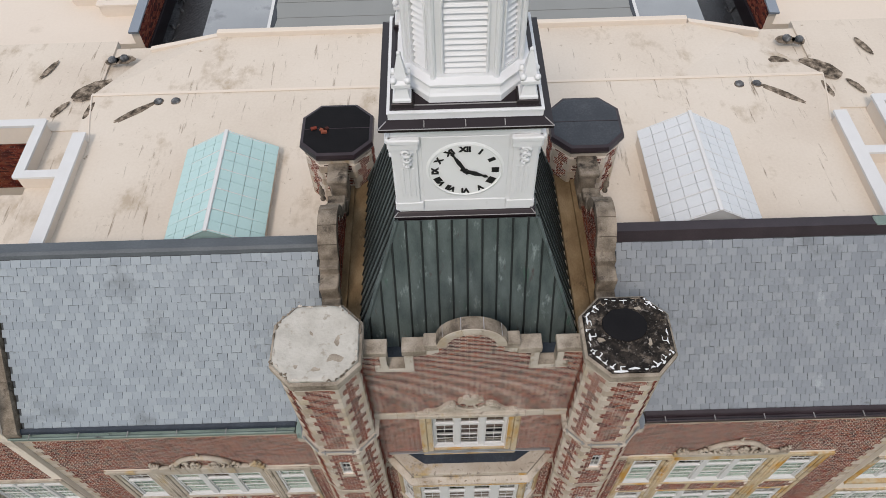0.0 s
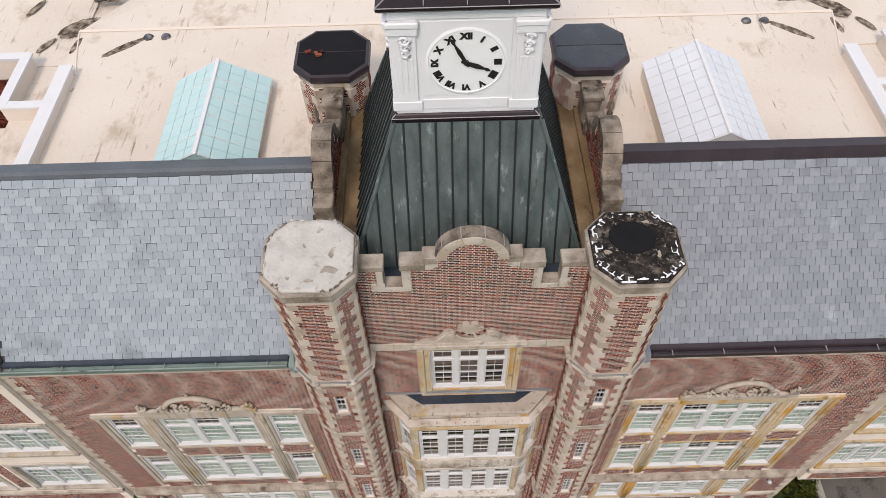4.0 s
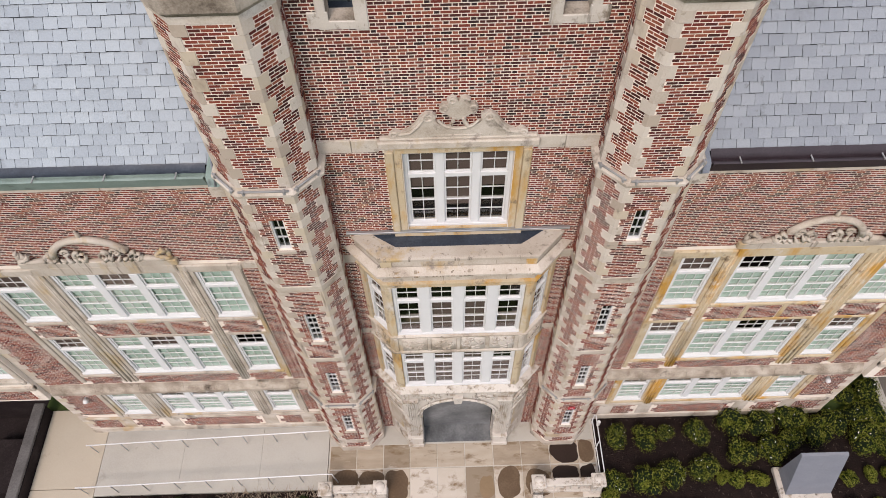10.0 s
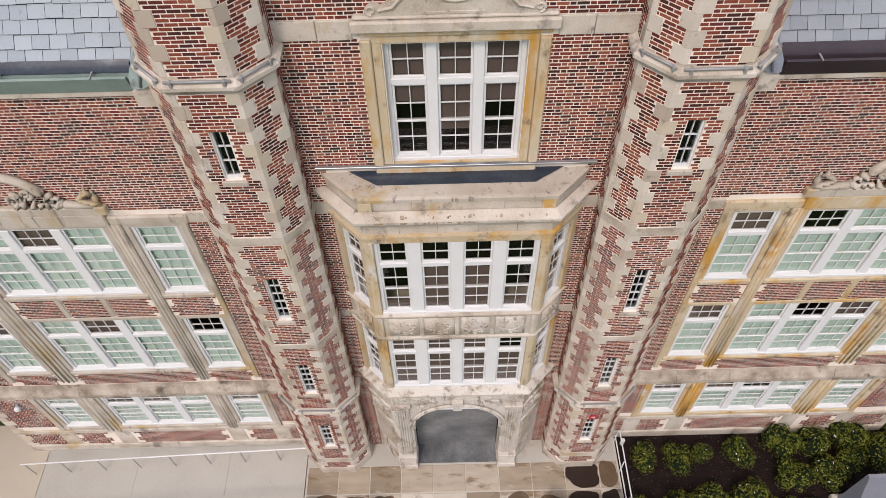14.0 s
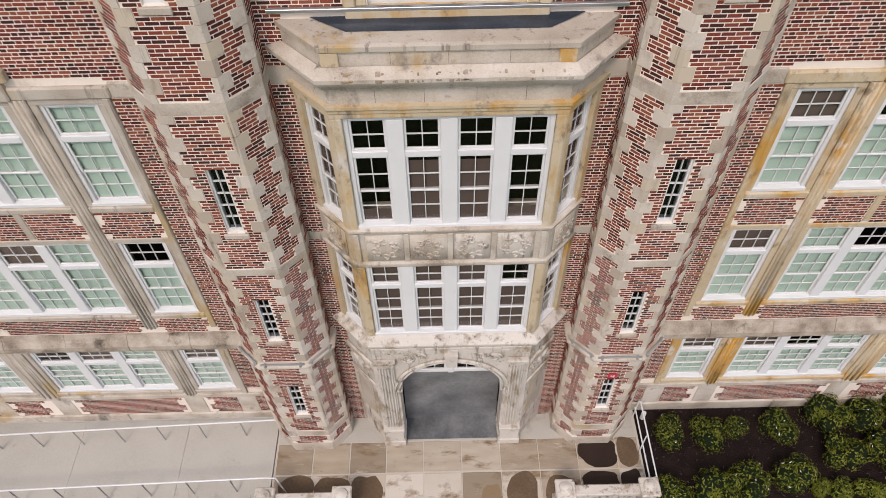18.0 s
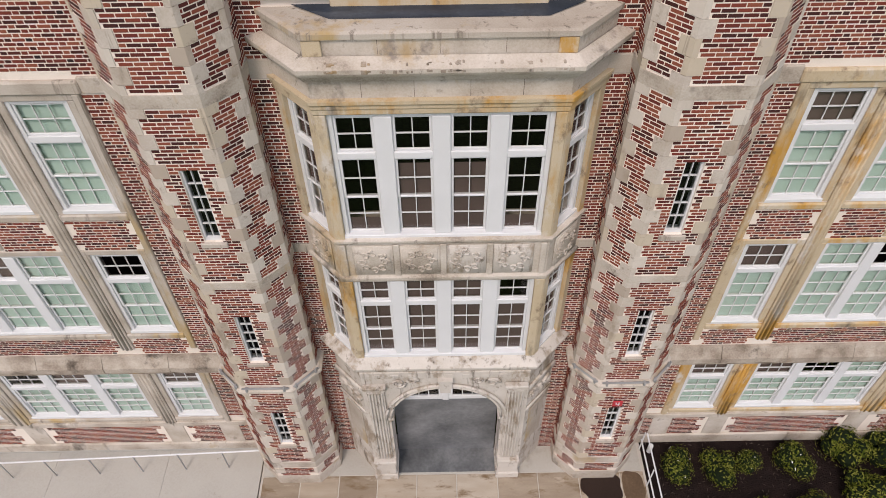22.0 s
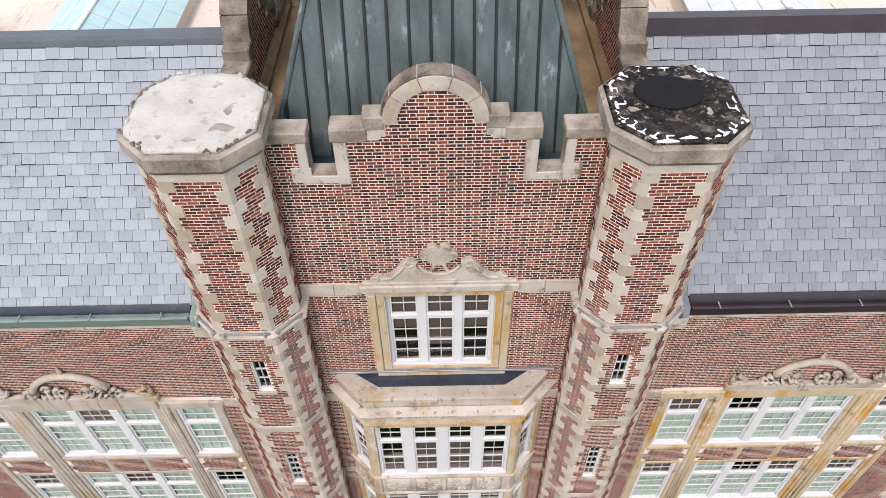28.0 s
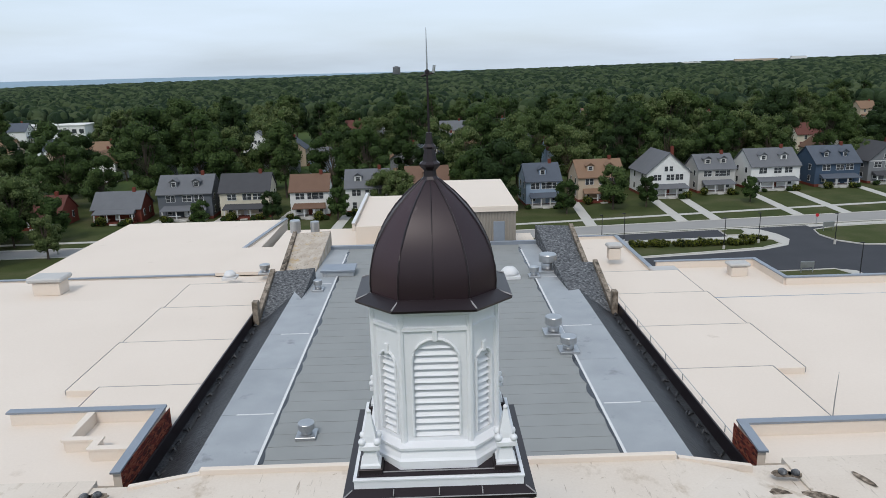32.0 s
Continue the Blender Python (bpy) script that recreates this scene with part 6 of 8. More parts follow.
part("lantern_cornice", Shape().rings([octo(o, z) for o, z in ((0.012, 30.72), (0.05, 30.74), (0.05, 30.81), (0.012, 30.83), (0.012, 31.03), (0.09, 31.1), (0.12, 31.19), (0.02, 31.21))], caps=False), WHITE_OLD, lan)
dome = thing("dome", "dark brown tin octagonal dome with standing seams", "dome", kind="structure", at=(CX, 0, 0))
part("eave", Shape().rings([octo(o, z) for o, z in ((0.05, 31.17), (0.31, 31.2), (0.33, 31.25), (0.04, 31.37), (0.0, 31.36))]), DARK_TIN, dome)
prof = [(1.23, 31.34), (1.245, 31.55), (1.225, 31.83), (1.16, 32.12), (1.05, 32.4), (0.91, 32.66), (0.73, 32.92), (0.50, 33.18), (0.29, 33.38), (0.15, 33.5)]
for i in range(8):
    sh = Shape()
    rows = []
    for r, z in prof:
        k = r / LW
        ring = [(x, TY + y, z) for x, y in ((-LF * k, -LW * k), (LF * k, -LW * k), (LW * k, -LF * k), (LW * k, LF * k), (LF * k, LW * k), (-LF * k, LW * k), (-LW * k, LF * k), (-LW * k, -LF * k))]
        a, b = Vector(ring[i]), Vector(ring[(i + 1) % 8])
        rows.append([tuple(a), tuple((a + b) / 2 + ((a + b) / 2 - Vector((0, TY, z))).normalized() * 0.03), tuple(b)])
    sh.rings(rows, closed=False)
    part("dome_gore", sh, DOME_TIN, dome, "", True)
    part("dome_seam", Shape().tube([r[0] for r in rows], 0.022, 5), DARK_TIN, dome)
    part("solder_line", Shape().tube([rows[0][0][:2] + (31.36,), octo(0.31, 31.27)[i]], 0.018, 5), SEAM, dome)
    if i % 2 == 0:
        part("dome_seam", Shape().tube([Vector(r[1]) * 1.0 for r in rows], 0.014, 5), DARK_TIN, dome)
spire = thing("spire", "dark metal finial and lightning rod on the dome", "finial", at=(CX, TY, 33.5))
part("finial_body", Shape().rings([[(x * r, y * r, z) for x, y in ((-0.45, -1), (0.45, -1), (1, -0.45), (1, 0.45), (0.45, 1), (-0.45, 1), (-1, 0.45), (-1, -0.45))] for r, z in ((0.19, -0.06), (0.17, 0.0), (0.13, 0.06), (0.12, 0.18), (0.2, 0.27), (0.2, 0.31), (0.14, 0.36), (0.1, 0.6), (0.13, 0.64), (0.08, 0.7), (0.05, 0.92))]), DARK_TIN, spire)
part("rod", Shape().tube([(0, 0, 2.15), (0.0, 0, 2.9)], [0.022, 0.006], 6).tube([(0, 0, 2.1), (0, 0, 2.2)], 0.02, 6), GALV, spire)
part("stem_rod", Shape().tube([(0, 0, 0.88), (0, 0, 2.12)], [0.028, 0.02], 6), DARK_TIN, spire)
part("rod_ornament", Shape().lathe([(0.001, 2.0), (0.05, 2.03), (0.05, 2.1), (0.001, 2.14)], 8).tube([(-0.12, 0, 2.0), (0.12, 0, 2.06)], 0.02, 5), DARK_TIN, spire)
part("antenna", Shape().tube([(0.12, 0, 2.06), (0.14, 0, 2.2)], 0.03, 5), GALV, spire)

# ---- flat roofs behind the ridge ----
RZ = 18.9
ROOF_K, ROOF_AT = 0.965, Vector((0, -0.357, 1.26))


def roof_survey(ob):
    """Sets a thing of the flat roofs from its drawing to its true size and level."""
    ob.location, ob.scale = ROOF_AT + Vector(ob.location) * ROOF_K, (ROOF_K, ROOF_K, ROOF_K)
    return ob


main = roof_survey(thing("roof_main", "cream membrane flat roof with stains behind the slate ridge", "roof", kind="structure"))
sh = Shape()
sh.add([(-15, 3.9, RZ), (15, 3.9, RZ), (15, 13.5, RZ), (-15, 13.5, RZ), (-13.2, 16.6, RZ - 0.25), (-10.4, 17.1, RZ + 0.02), (10.2, 17.1, RZ + 0.02), (12.4, 16.6, RZ - 0.25), (-9, 13.5, RZ), (9, 13.5, RZ)],
       [(0, 1, 2, 9, 8, 3), (3, 8, 5, 4), (8, 9, 6, 5), (9, 2, 7, 6)])
sh.box(-15, 15, 3.9, 17.0, RZ - 0.6, RZ - 0.4)
part("membrane", sh, MEMBRANE, main)
part("fold", Shape().box(-15, 15, 13.42, 13.58, RZ, RZ + 0.05, 0.02), MEMBRANE_NEW, main)
part("edge_kerb", Shape().box(-10.4, 10.2, 17.02, 17.3, RZ - 0.2, RZ + 0.28, 0.03), MEMBRANE_NEW, main, "white roof kerb")
for s in (-1, 1):
    e = Shape()
    a, b = (s * 10.3, 17.16), (s * 13.3, 16.6)
    cz = Shape()
    cz.tube([(s * 15, 13.5, RZ + 0.01), (s * 14.7, 12, RZ + 0.015), (s * 14.4, 10.8, RZ + 0.01)], 0.035, 6)
    part("crease", cz, MEMBRANE_NEW, main)
    e.rings([[(a[0], a[1] + d, RZ - 0.3 + h) for d, h in ((-0.12, 0), (0.12, 0), (0.12, 0.4), (-0.12, 0.4))][::s], [(b[0], b[1] + d, RZ - 0.5 + h) for d, h in ((-0.12, 0), (0.12, 0), (0.12, 0.4), (-0.12, 0.4))][::s]])
    part("edge_kerb", e, MEMBRANE_NEW, main)


def slab(name, parent, x0, x1, y0, y1, z, t=0.3, mat=None, c=0.0):
    return part(name, Shape().box(x0, x1, y0, y1, z - t, z, c), mat or MEMBRANE_NEW, parent)


def parapet(parent, pts, z0, z1, w=0.35, mat=None, cop=None):
    """A low wall along a line, with a coping that is a little wider."""
    for k, (a, b) in enumerate(zip(pts, pts[1:])):
        a, b = Vector(a), Vector(b)
        lift = 0.006 * k
        d = (b - a).normalized()
        nn = Vector((-d.y, d.x)) * w / 2
        def loop(k, z, e=0.0):
            return [(*(p + q * k + d * t), z) for p, q, t in ((a, nn, -e), (a, -nn, -e), (b, -nn, e), (b, nn, e))]
        part("parapet", Shape().rings([loop(1, z0), loop(1, z1)]), mat or MEMBRANE_NEW, parent)
        part("coping", Shape().rings([loop(1.25, z1 - lift, w / 2), loop(1.25, z1 + 0.09 + lift, w / 2 - lift)]), cop or WHITE, parent)


for s in (-1, 1):
    nm = "west" if s < 0 else "east"
    r = roof_survey(thing("roof_flank_" + nm, "cream flat roof with white copings round a brick light court", "roof", kind="structure"))
    slab("membrane", r, s * 15, s * 32, 11.8, 17.4, 18.6, mat=MEMBRANE)
    slab("membrane", r, s * 15, s * 16.4, 3.9, 11.8, 18.55, mat=MEMBRANE)
    slab("membrane", r, s * 16.4, s * 32, 0.4, 8.8, 18.2, mat=MEMBRANE)
    parapet(r, [(s * 14.6, 4.6), (s * 14.6, 10.7)], 18.4, 19.25, 0.4)
    parapet(r, [(s * 14.8, 8.95), (s * 16.4, 8.95), (s * 16.4, 11.7), (s * 24, 11.7)], 18.2, 19.1, 0.3)
    cw = Shape()
    cw.box(s * 16.3, s * 16.5, 8.8, 11.8, 8, 18.2).box(s * 16.5, s * 24, 11.65, 11.85, 8, 18.2)
    part("court_masonry", cw, MORTAR, r)
    brickwork(frame_at((s * 20.2, 11.63, 0), (1, 0, 0), (0, -1, 0)), 15.5, 18.2, lambda z: [(-3.6, 3.6)], r)
    brickwork(frame_at((s * 16.52, 10.3, 0), (0, s, 0), (s, 0, 0)), 15.5, 18.2, lambda z: [(-1.3, 1.3)], r)
    # drains and tar patches
    for x, y, a, rx, ry in ((12.15, 13.0, 0, 0.22, 0.2), (11.45, 13.0, 0, 0.2, 0.2), (14.25, 15.85, 0, 0.45, 0.3), (14.75, 15.75, 0, 0.3, 0.25), (13.55, 14.4, 40, 0.45, 0.35), (15.2, 14.1, 35, 0.95, 0.5), (13.0, 12.4, 38, 0.95, 0.16), (16.3, 13.0, 60, 0.5, 0.14), (14.9, 12.6, 80, 0.5, 0.12), (17.5, 15.5, 70, 0.6, 0.15)):
        p = Shape(pose(s * x, y, (RZ if abs(x) < 15 and y < 13.5 else 18.66 if x > 15 else RZ - 0.09), 0, 0, -s * a))
        ring = [(rx * math.cos(k / 24 * 2 * math.pi) * (1 + 0.25 * noise.noise((k * 0.8, x, y))), ry * math.sin(k / 24 * 2 * math.pi) * (1 + 0.25 * noise.noise((k * 0.9, y, x)))) for k in range(24)]
        p.rings([[(u, v, 0.0) for u, v in ring], [(u * 0.95, v * 0.95, 0.02) for u, v in ring]])
        part("tar_patch", p, TAR, r)
    for x, y in ((12.15, 13.0), (11.45, 13.0), (14.25, 15.85), (14.75, 15.75)):
        part("drain", Shape().lathe([(0.17, RZ - 0.1), (0.17, RZ + 0.06), (0.1, RZ + 0.12), (0.001, RZ + 0.13)], 12, s * x, y), SHINGLE, r, "dark domed roof drain grate", True)
# skylights
for s in (-1, 1):
    sk = thing("skylight", ("teal" if s < 0 else "pale grey") + " ridged glass skylight on the cream roof", "skylight", "roof skylights", at=(s * 8.12 - 0.1, 0, 0.0 if s < 0 else 0.25))
    x0, y0, y1, ze, zr = 1.6, 4.75, 9.1, 19.85, 20.75
    part("curb", Shape().box(-x0, x0, y0, y1, 19.2, ze, 0.02), MEMBRANE_NEW, sk)
    gm = SKY_TEAL if s < 0 else SKY_GREY
    for sd in (-1, 1):
        for i in range(4):
            for j in range(10):
                def P(u, v):
                    return (sd * (x0 + 0.06) * (1 - u), y0 - 0.06 + (y1 - y0 + 0.12) * v, ze + (zr - ze) * u)
                e = 0.004
                a, b, c, d = P(i / 4 + e, j / 10 + e / 3), P((i + 1) / 4 - e, j / 10 + e / 3), P((i + 1) / 4 - e, (j + 1) / 10 - e / 3), P(i / 4 + e, (j + 1) / 10 - e / 3)
                q = Shape()
                q.rings([[a, b, c, d][::-sd], [(x, y, z + 0.03) for x, y, z in (a, b, c, d)][::-sd]])
                part("pane", q, gm, sk)
        for j in range(6):
            y = y0 + (y1 - y0) * j / 5
            part("glazing_bar", Shape().tube([(sd * x0, y, ze + 0.04), (0, y, zr + 0.04)], 0.018, 5), WHITE, sk)
    for yy in (y0, y1):
        part("gable_end", Shape().prism([(-x0, ze), (x0, ze), (0, zr)], yy - 0.03, yy + 0.03, "y"), SKY_GREY if s > 0 else SKY_TEAL, sk)
    part("ridge_cap", Shape().box(-0.07, 0.07, y0 - 0.08, y1 + 0.08, zr - 0.02, zr + 0.06, 0.02), WHITE, sk)

# ---- auditorium roof ----
aud = thing("roof_auditorium", "grey panelled auditorium roof with pale seams and dark bitumen slopes", "roof", kind="structure")
AZ = 18.65
slab("deck", aud, -11.2, 11.2, 17.3, 57, AZ - 0.03, 0.4, BED_AND_SHADE)
for j in range(34):
    y = 17.35 + j * 1.165
    part("roof_panel", Shape().box(-8.25, 8.25, y + 0.018, y + 1.15, AZ - 0.04, AZ + 0.003 * (j % 3), 0.004), GREY_ROOF, aud)
for s in (-1, 1):
    for j in range(7):
        y = 17.35 + j * 5.66
        part("border_panel", Shape().box(s * 8.27, s * 11.18, y + 0.01, y + 5.64, AZ - 0.04, AZ + 0.012, 0.004), GREY_PALE, aud)
        part("seam_tape", Shape().box(s * 8.5, s * 10.4, y - 0.05, y + 0.05, AZ + 0.013, AZ + 0.02), WHITE, aud) if j in (1, 3, 5) else None
    part("seam_tape", Shape().box(s * 8.22, s * 8.36, 17.5, 55, AZ + 0.016, AZ + 0.024), WHITE, aud)
    ed = Shape()
    ed.rings([[(s * (8.24 - 0.12 - 0.3 * abs(noise.noise((y * 0.5, s, 2)))), 17.4 + y, AZ + 0.013), (s * 8.3, 17.4 + y, AZ + 0.016)][::s] for y in [0.5 * k for k in range(78)]], closed=False, caps=False)
    part("smeared_sealant", ed, WET_FELT, aud, "dark smeared sealant along the seam")
    n = 40
    rows = []
    for i in range(n + 1):
        y = 17.2 + 33 * i / n
        rows.append([(s * (11.1 + 2.4 * k / 8), y, AZ - 1.5 * k / 8 + (0.09 * noise.noise((k * 1.1, y * 0.8, s)) if 0 < k < 8 else 0)) for k in range(9)][::s])
    sh = Shape()
    sh.rings(rows, closed=False)
    part("bitumen_slope", sh, BITUMEN, aud, "wrinkled black bitumen slope", True)
    part("valley_gutter", Shape().box(s * 13.3, s * 13.9, 17.4, 46, 16.8, 17.2), BITUMEN, aud)
    # far end: shingled roofs and brick parapets
    for y0, y1, h in ((40.5, 47.0, 1.0), (47.5, 57.5, 1.8)):
        g = Shape()
        g.rings([[(s * 10.4, y0, AZ - 0.25), (s * 13.3, y0, AZ - 1.3), (s * 13.3, y1, AZ + h - 0.2), (s * 10.0, y1, AZ + h)][::s], [(s * 10.4, y0 + 0.3, AZ - 2.0), (s * 13.3, y0 + 0.3, AZ - 2.0), (s * 13.3, y1 + 0.3, AZ - 2.0), (s * 10.0, y1 + 0.3, AZ - 2.0)][::s]][::-1])
        part("shingle_slope", g, SHINGLE if s > 0 or y0 < 45 else STONE_GREY, aud)
        part("gable_post", Shape().box(s * 13.32, s * 13.75, y0 - 0.25, y0 + 0.35, 16.0, AZ + 0.35, 0.03), STONE_DARK, aud)
        part("raking_coping", Shape().rings([[(s * x, yy, z + dz) for x, dz in ((13.32, -1.6), (13.7, -1.6), (13.7, 0.12), (13.32, 0.12))][::s] for yy, z in ((y0 + 0.35, AZ - 0.85), (y1, AZ + h - 0.1))]), STONE_DARK, aud)
    part("gutter_wall", Shape().box(s * 13.8, s * 13.9, 17.5, 46, 16.9, 17.98, 0.01), DARK_TIN, aud, "dark metal clad gutter side")
    db = Shape()
    for i in range(46):
        y, x = 18 + i * 0.6 + 0.3 * math.sin(i * 2.7), 13.3 + 0.25 * math.sin(i * 1.9)
        db.tube([(s * (x - 0.2), y - 0.25, 17.25), (s * x, y, 17.33 + 0.06 * math.sin(i)), (s * (x + 0.18), y + 0.3 * math.cos(i * 1.3), 17.25)], [0.05, 0.09 + 0.05 * math.sin(i * 3.1), 0.03], 6)
    part("gutter_debris", db, BITUMEN, aud, "loose tar folds lying in the gutter", True)
part("far_kerb", Shape().box(-11, 11, 56.9, 57.3, AZ - 0.1, AZ + 0.35, 0.03), STEEL_GREY, aud)
rail = thing("roof_rail", "thin metal guard rail along the bitumen gutter", "railing")
for y in range(18, 46, 3):
    part("post", Shape().tube([(14.0, y, 17.0), (14.0, y, 18.3)], 0.025, 6), GALV, rail)
for z in (17.7, 18.3):
    part("bar", Shape().tube([(14.0, 18, z), (14.0, 45, z)], 0.02, 6), GALV, rail)


def vent(x, y, z, r, h, kind):
    if kind == "hat":
        v = thing("roof_vent", "round galvanised roof exhaust with a cap", "vent", "roof vents", at=(x, y, z))
        part("curb", Shape().box(-r * 1.2, r * 1.2, -r * 1.2, r * 1.2, 0, 0.18, 0.02), GALV, v)
        part("stack", Shape().lathe([(r * 0.7, 0.15), (r * 0.7, h * 0.6)], 16), GALV, v, "", True)
        part("cap", Shape().lathe([(r * 0.7, h * 0.56), (r, h * 0.58), (r, h * 0.96), (r * 0.94, h), (0.001, h)], 20), GALV, v)
    elif kind == "dome":
        v = thing("roof_dome", "white domed plastic roof light", "roof light", "roof vents", at=(x, y, z))
        part("curb", Shape().box(-r * 1.1, r * 1.1, -r * 1.1, r * 1.1, 0, 0.25, 0.02), WHITE, v)
        part("bubble", Shape().lathe([(r, 0.25), (r * 0.95, h * 0.6), (r * 0.6, h * 0.92), (0.001, h)], 18), WHITE, v, "", True)
    elif kind == "hatch":
        v = thing("roof_hatch", "dark flat metal roof hatch on a kerb", "hatch", at=(x, y, z))
        part("curb", Shape().box(-r, r, -r * 0.7, r * 0.7, 0, h * 0.7, 0.02), GREY_PALE, v)
        part("lid", Shape().box(-r * 1.12, r * 1.12, -r * 0.8, r * 0.8, h * 0.7, h, 0.03), STEEL_GREY, v)
    else:
        v = thing("air_handler", "boxy pale rooftop air unit with a hood", "air unit", "roof units", at=(x, y, z))
        part("cabinet", Shape().box(-r, r, -r * 0.7, r * 0.7, 0, h * 0.7, 0.04), MEMBRANE_NEW, v)
        part("hood", Shape().box(-r * 1.3, r * 1.3, -r * 0.9, r * 0.9, h * 0.75, h, 0.12), EDGE_PALE, v)
    return v


for a in ((-6.4, 20.6, AZ, 0.4, 0.75, "hat"), (8.0, 30.0, AZ, 0.5, 1.0, "hat"), (7.6, 33.0, AZ, 0.55, 1.2, "hat"), (9.6, 47.5, AZ, 0.75, 1.5, "hat"), (8.2, 45.8, AZ, 0.4, 0.9, "hat"), (6.2, 46.0, AZ, 0.75, 0.9, "dome"),
          (-8.2, 48.5, AZ, 1.3, 0.6, "hatch"), (-9.3, 43.8, AZ, 0.35, 0.9, "hat"), (-36.0, 54.0, 16.0, 1.25, 1.7, "unit"), (29.5, 55.5, 15.3, 0.8, 1.3, "unit"), (22.0, 54.5, 15.3, 1.0, 1.2, "unit"), (18.0, 58.0, 16.6, 0.6, 1.6, "unit"),
          (-15.5, 68, 16.2, 0.6, 3.2, "hat"), (-13.3, 68, 16.2, 0.5, 3.0, "hat"), (-16.5, 56.5, 16.6, 0.5, 0.9, "hat"), (-19.5, 55.0, 16.6, 0.6, 0.8, "dome")):
    vent(*a)
for s in (-1, 1):
    nm = "west" if s < 0 else "east"
    sr = thing("roof_steps_" + nm, "cream membrane roof in broad stepped bays", "roof", kind="structure")
    for y0, y1, z in ((19.0, 28.6, 17.9), (28.6, 36.2, 17.72), (36.2, 44.0, 17.55), (44.0, 51.0, 17.35)):
        x1 = 20.0 if y0 < 20 else 22.0
        part("bay", Shape().box(s * 13.9, s * x1, y0, y1, 15.5, z, 0.03), MEMBRANE_NEW, sr)
        part("edge_strip", Shape().box(s * 13.88, s * x1, y1 - 0.05, y1 + 0.01, z - 0.2, z + 0.012), EDGE_GREY, sr)
        part("edge_strip", Shape().box(s * x1, s * (x1 + 0.04), y0, y1, z - 0.3, z + 0.008), EDGE_GREY, sr)
    slab("field", sr, s * 20.0, s * 62, 17.4, 47.2 if s < 0 else 43.0, 17.3, 0.5)
    bk = thing("roof_block_" + nm, "low cream roof block with a brick side wall and grey metal coping", "roof", kind="structure")
    slab("membrane", bk, s * 14.0, s * 22, 17.4, 23.4 if s < 0 else 20.0, 18.35, 0.9)
    y1 = 23.4 if s < 0 else 19.9
    parapet(bk, [(s * 14.1, 17.4), (s * 14.3, y1), (s * 22, y1)], 17.6, 19.0, 0.35, MEMBRANE_NEW, STEEL_GREY)
    parapet(bk, [(s * 14.3, 19.6), (s * 16.2, 19.6), (s * 16.2, 20.5), (s * 17.8, 20.5), (s * 17.8, y1)], 18.2, 18.9, 0.3, MEMBRANE_NEW, MEMBRANE_NEW) if s < 0 else None
    brickwork(frame_at((s * 13.9, (17.4 + y1) / 2, 0), (0, -s, 0), (-s, 0, 0)), 17.0, 19.0, lambda z, h=(y1 - 17.4) / 2: [(-h, h)], bk)
    lw = thing("roof_low_" + nm, "lower cream flat roof with metal edged parapets", "roof", kind="structure")
    if s < 0:
        slab("field", lw, -62, -13.9, 47.2, 57.8, 16.0)
        slab("field", lw, -21.8, -13.9, 57.8, 68, 16.4)
        slab("field", lw, -19, -2, 68, 80, 15.6)
        part("gym_block", Shape().box(-41.5, -20, 58.5, 85.5, 10, 15.9, 0.05), MEMBRANE_NEW, lw)
        part("fascia", Shape().box(-41.6, -19.9, 58.3, 58.5, 15.1, 15.98, 0.02), STEEL_GREY, lw, "grey metal roof fascia")
        parapet(lw, [(-60, 58.2), (-21.8, 58.2), (-21.8, 68), (-20, 85)], 15.4, 16.1, 0.35, MEMBRANE_NEW, STEEL_GREY)
        parapet(lw, [(-60, 47.3), (-22, 47.3)], 16.0, 16.7, 0.3)
        slab("field", lw, -9, -2, 70, 90, 18.0, 2.5)
        parapet(lw, [(-9.2, 70), (-9.2, 90)], 17.5, 18.4, 0.3)
    else:
        slab("field", lw, 13.9, 21, 51, 69, 16.0)
        slab("field", lw, 21, 32.6, 43.0, 58.6, 15.3)
        slab("field", lw, 32.6, 62, 43.0, 52.0, 15.3)
        parapet(lw, [(21, 69), (21, 51.5)], 15.6, 16.3, 0.35, MEMBRANE_NEW, STEEL_GREY)
        parapet(lw, [(22.5, 58.6), (32.5, 58.6), (32.5, 52), (62, 51.9)], 15.0, 16.0, 0.35, MEMBRANE_NEW, STEEL_GREY)
        parapet(lw, [(22, 43.0), (62, 42.7)], 15.4, 17.2, 0.35, MEMBRANE_NEW, STEEL_GREY)
        parapet(lw, [(14.2, 69), (21, 69)], 15.6, 16.3, 0.3, MEMBRANE_NEW, STEEL_GREY)
    bd = Shape()
    bd.box(s * 14, s * 62, 17.4, 47.2 if s < 0 else 42.9, 0, 15.6)
    bd.box(s * 14, s * (41.5 if s < 0 else 32.4), 47.2, 85 if s < 0 else 58, 0, 10 if s < 0 else 15)
    bd.box(22, 61.8, 42.9, 51.8, 0, 15) if s > 0 else None
    bd.box(s * 13.9, s * 20.9, 58, 69, 0, 15.8) if s > 0 else None
    part("outer_wall", bd, BRICK, lw, "plain brick side walls")
ph = thing("penthouse", "tan corrugated metal roof penthouse with a grey door", "penthouse", kind="structure")
part("roof", Shape().box(0.5, 8.3, 57.2, 74, 21.9, 22.5, 0.05), MEMBRANE_NEW, ph)
part("core", Shape().box(0.7, 8.1, 57.5, 73.8, 17, 21.9), SIDING_TAN, ph)
for i in range(25):
    x = 0.75 + i * 0.3
    part("rib", Shape().box(x, x + 0.15, 57.42, 57.5, 18.6, 21.9, 0.02), SIDING_TAN, ph)
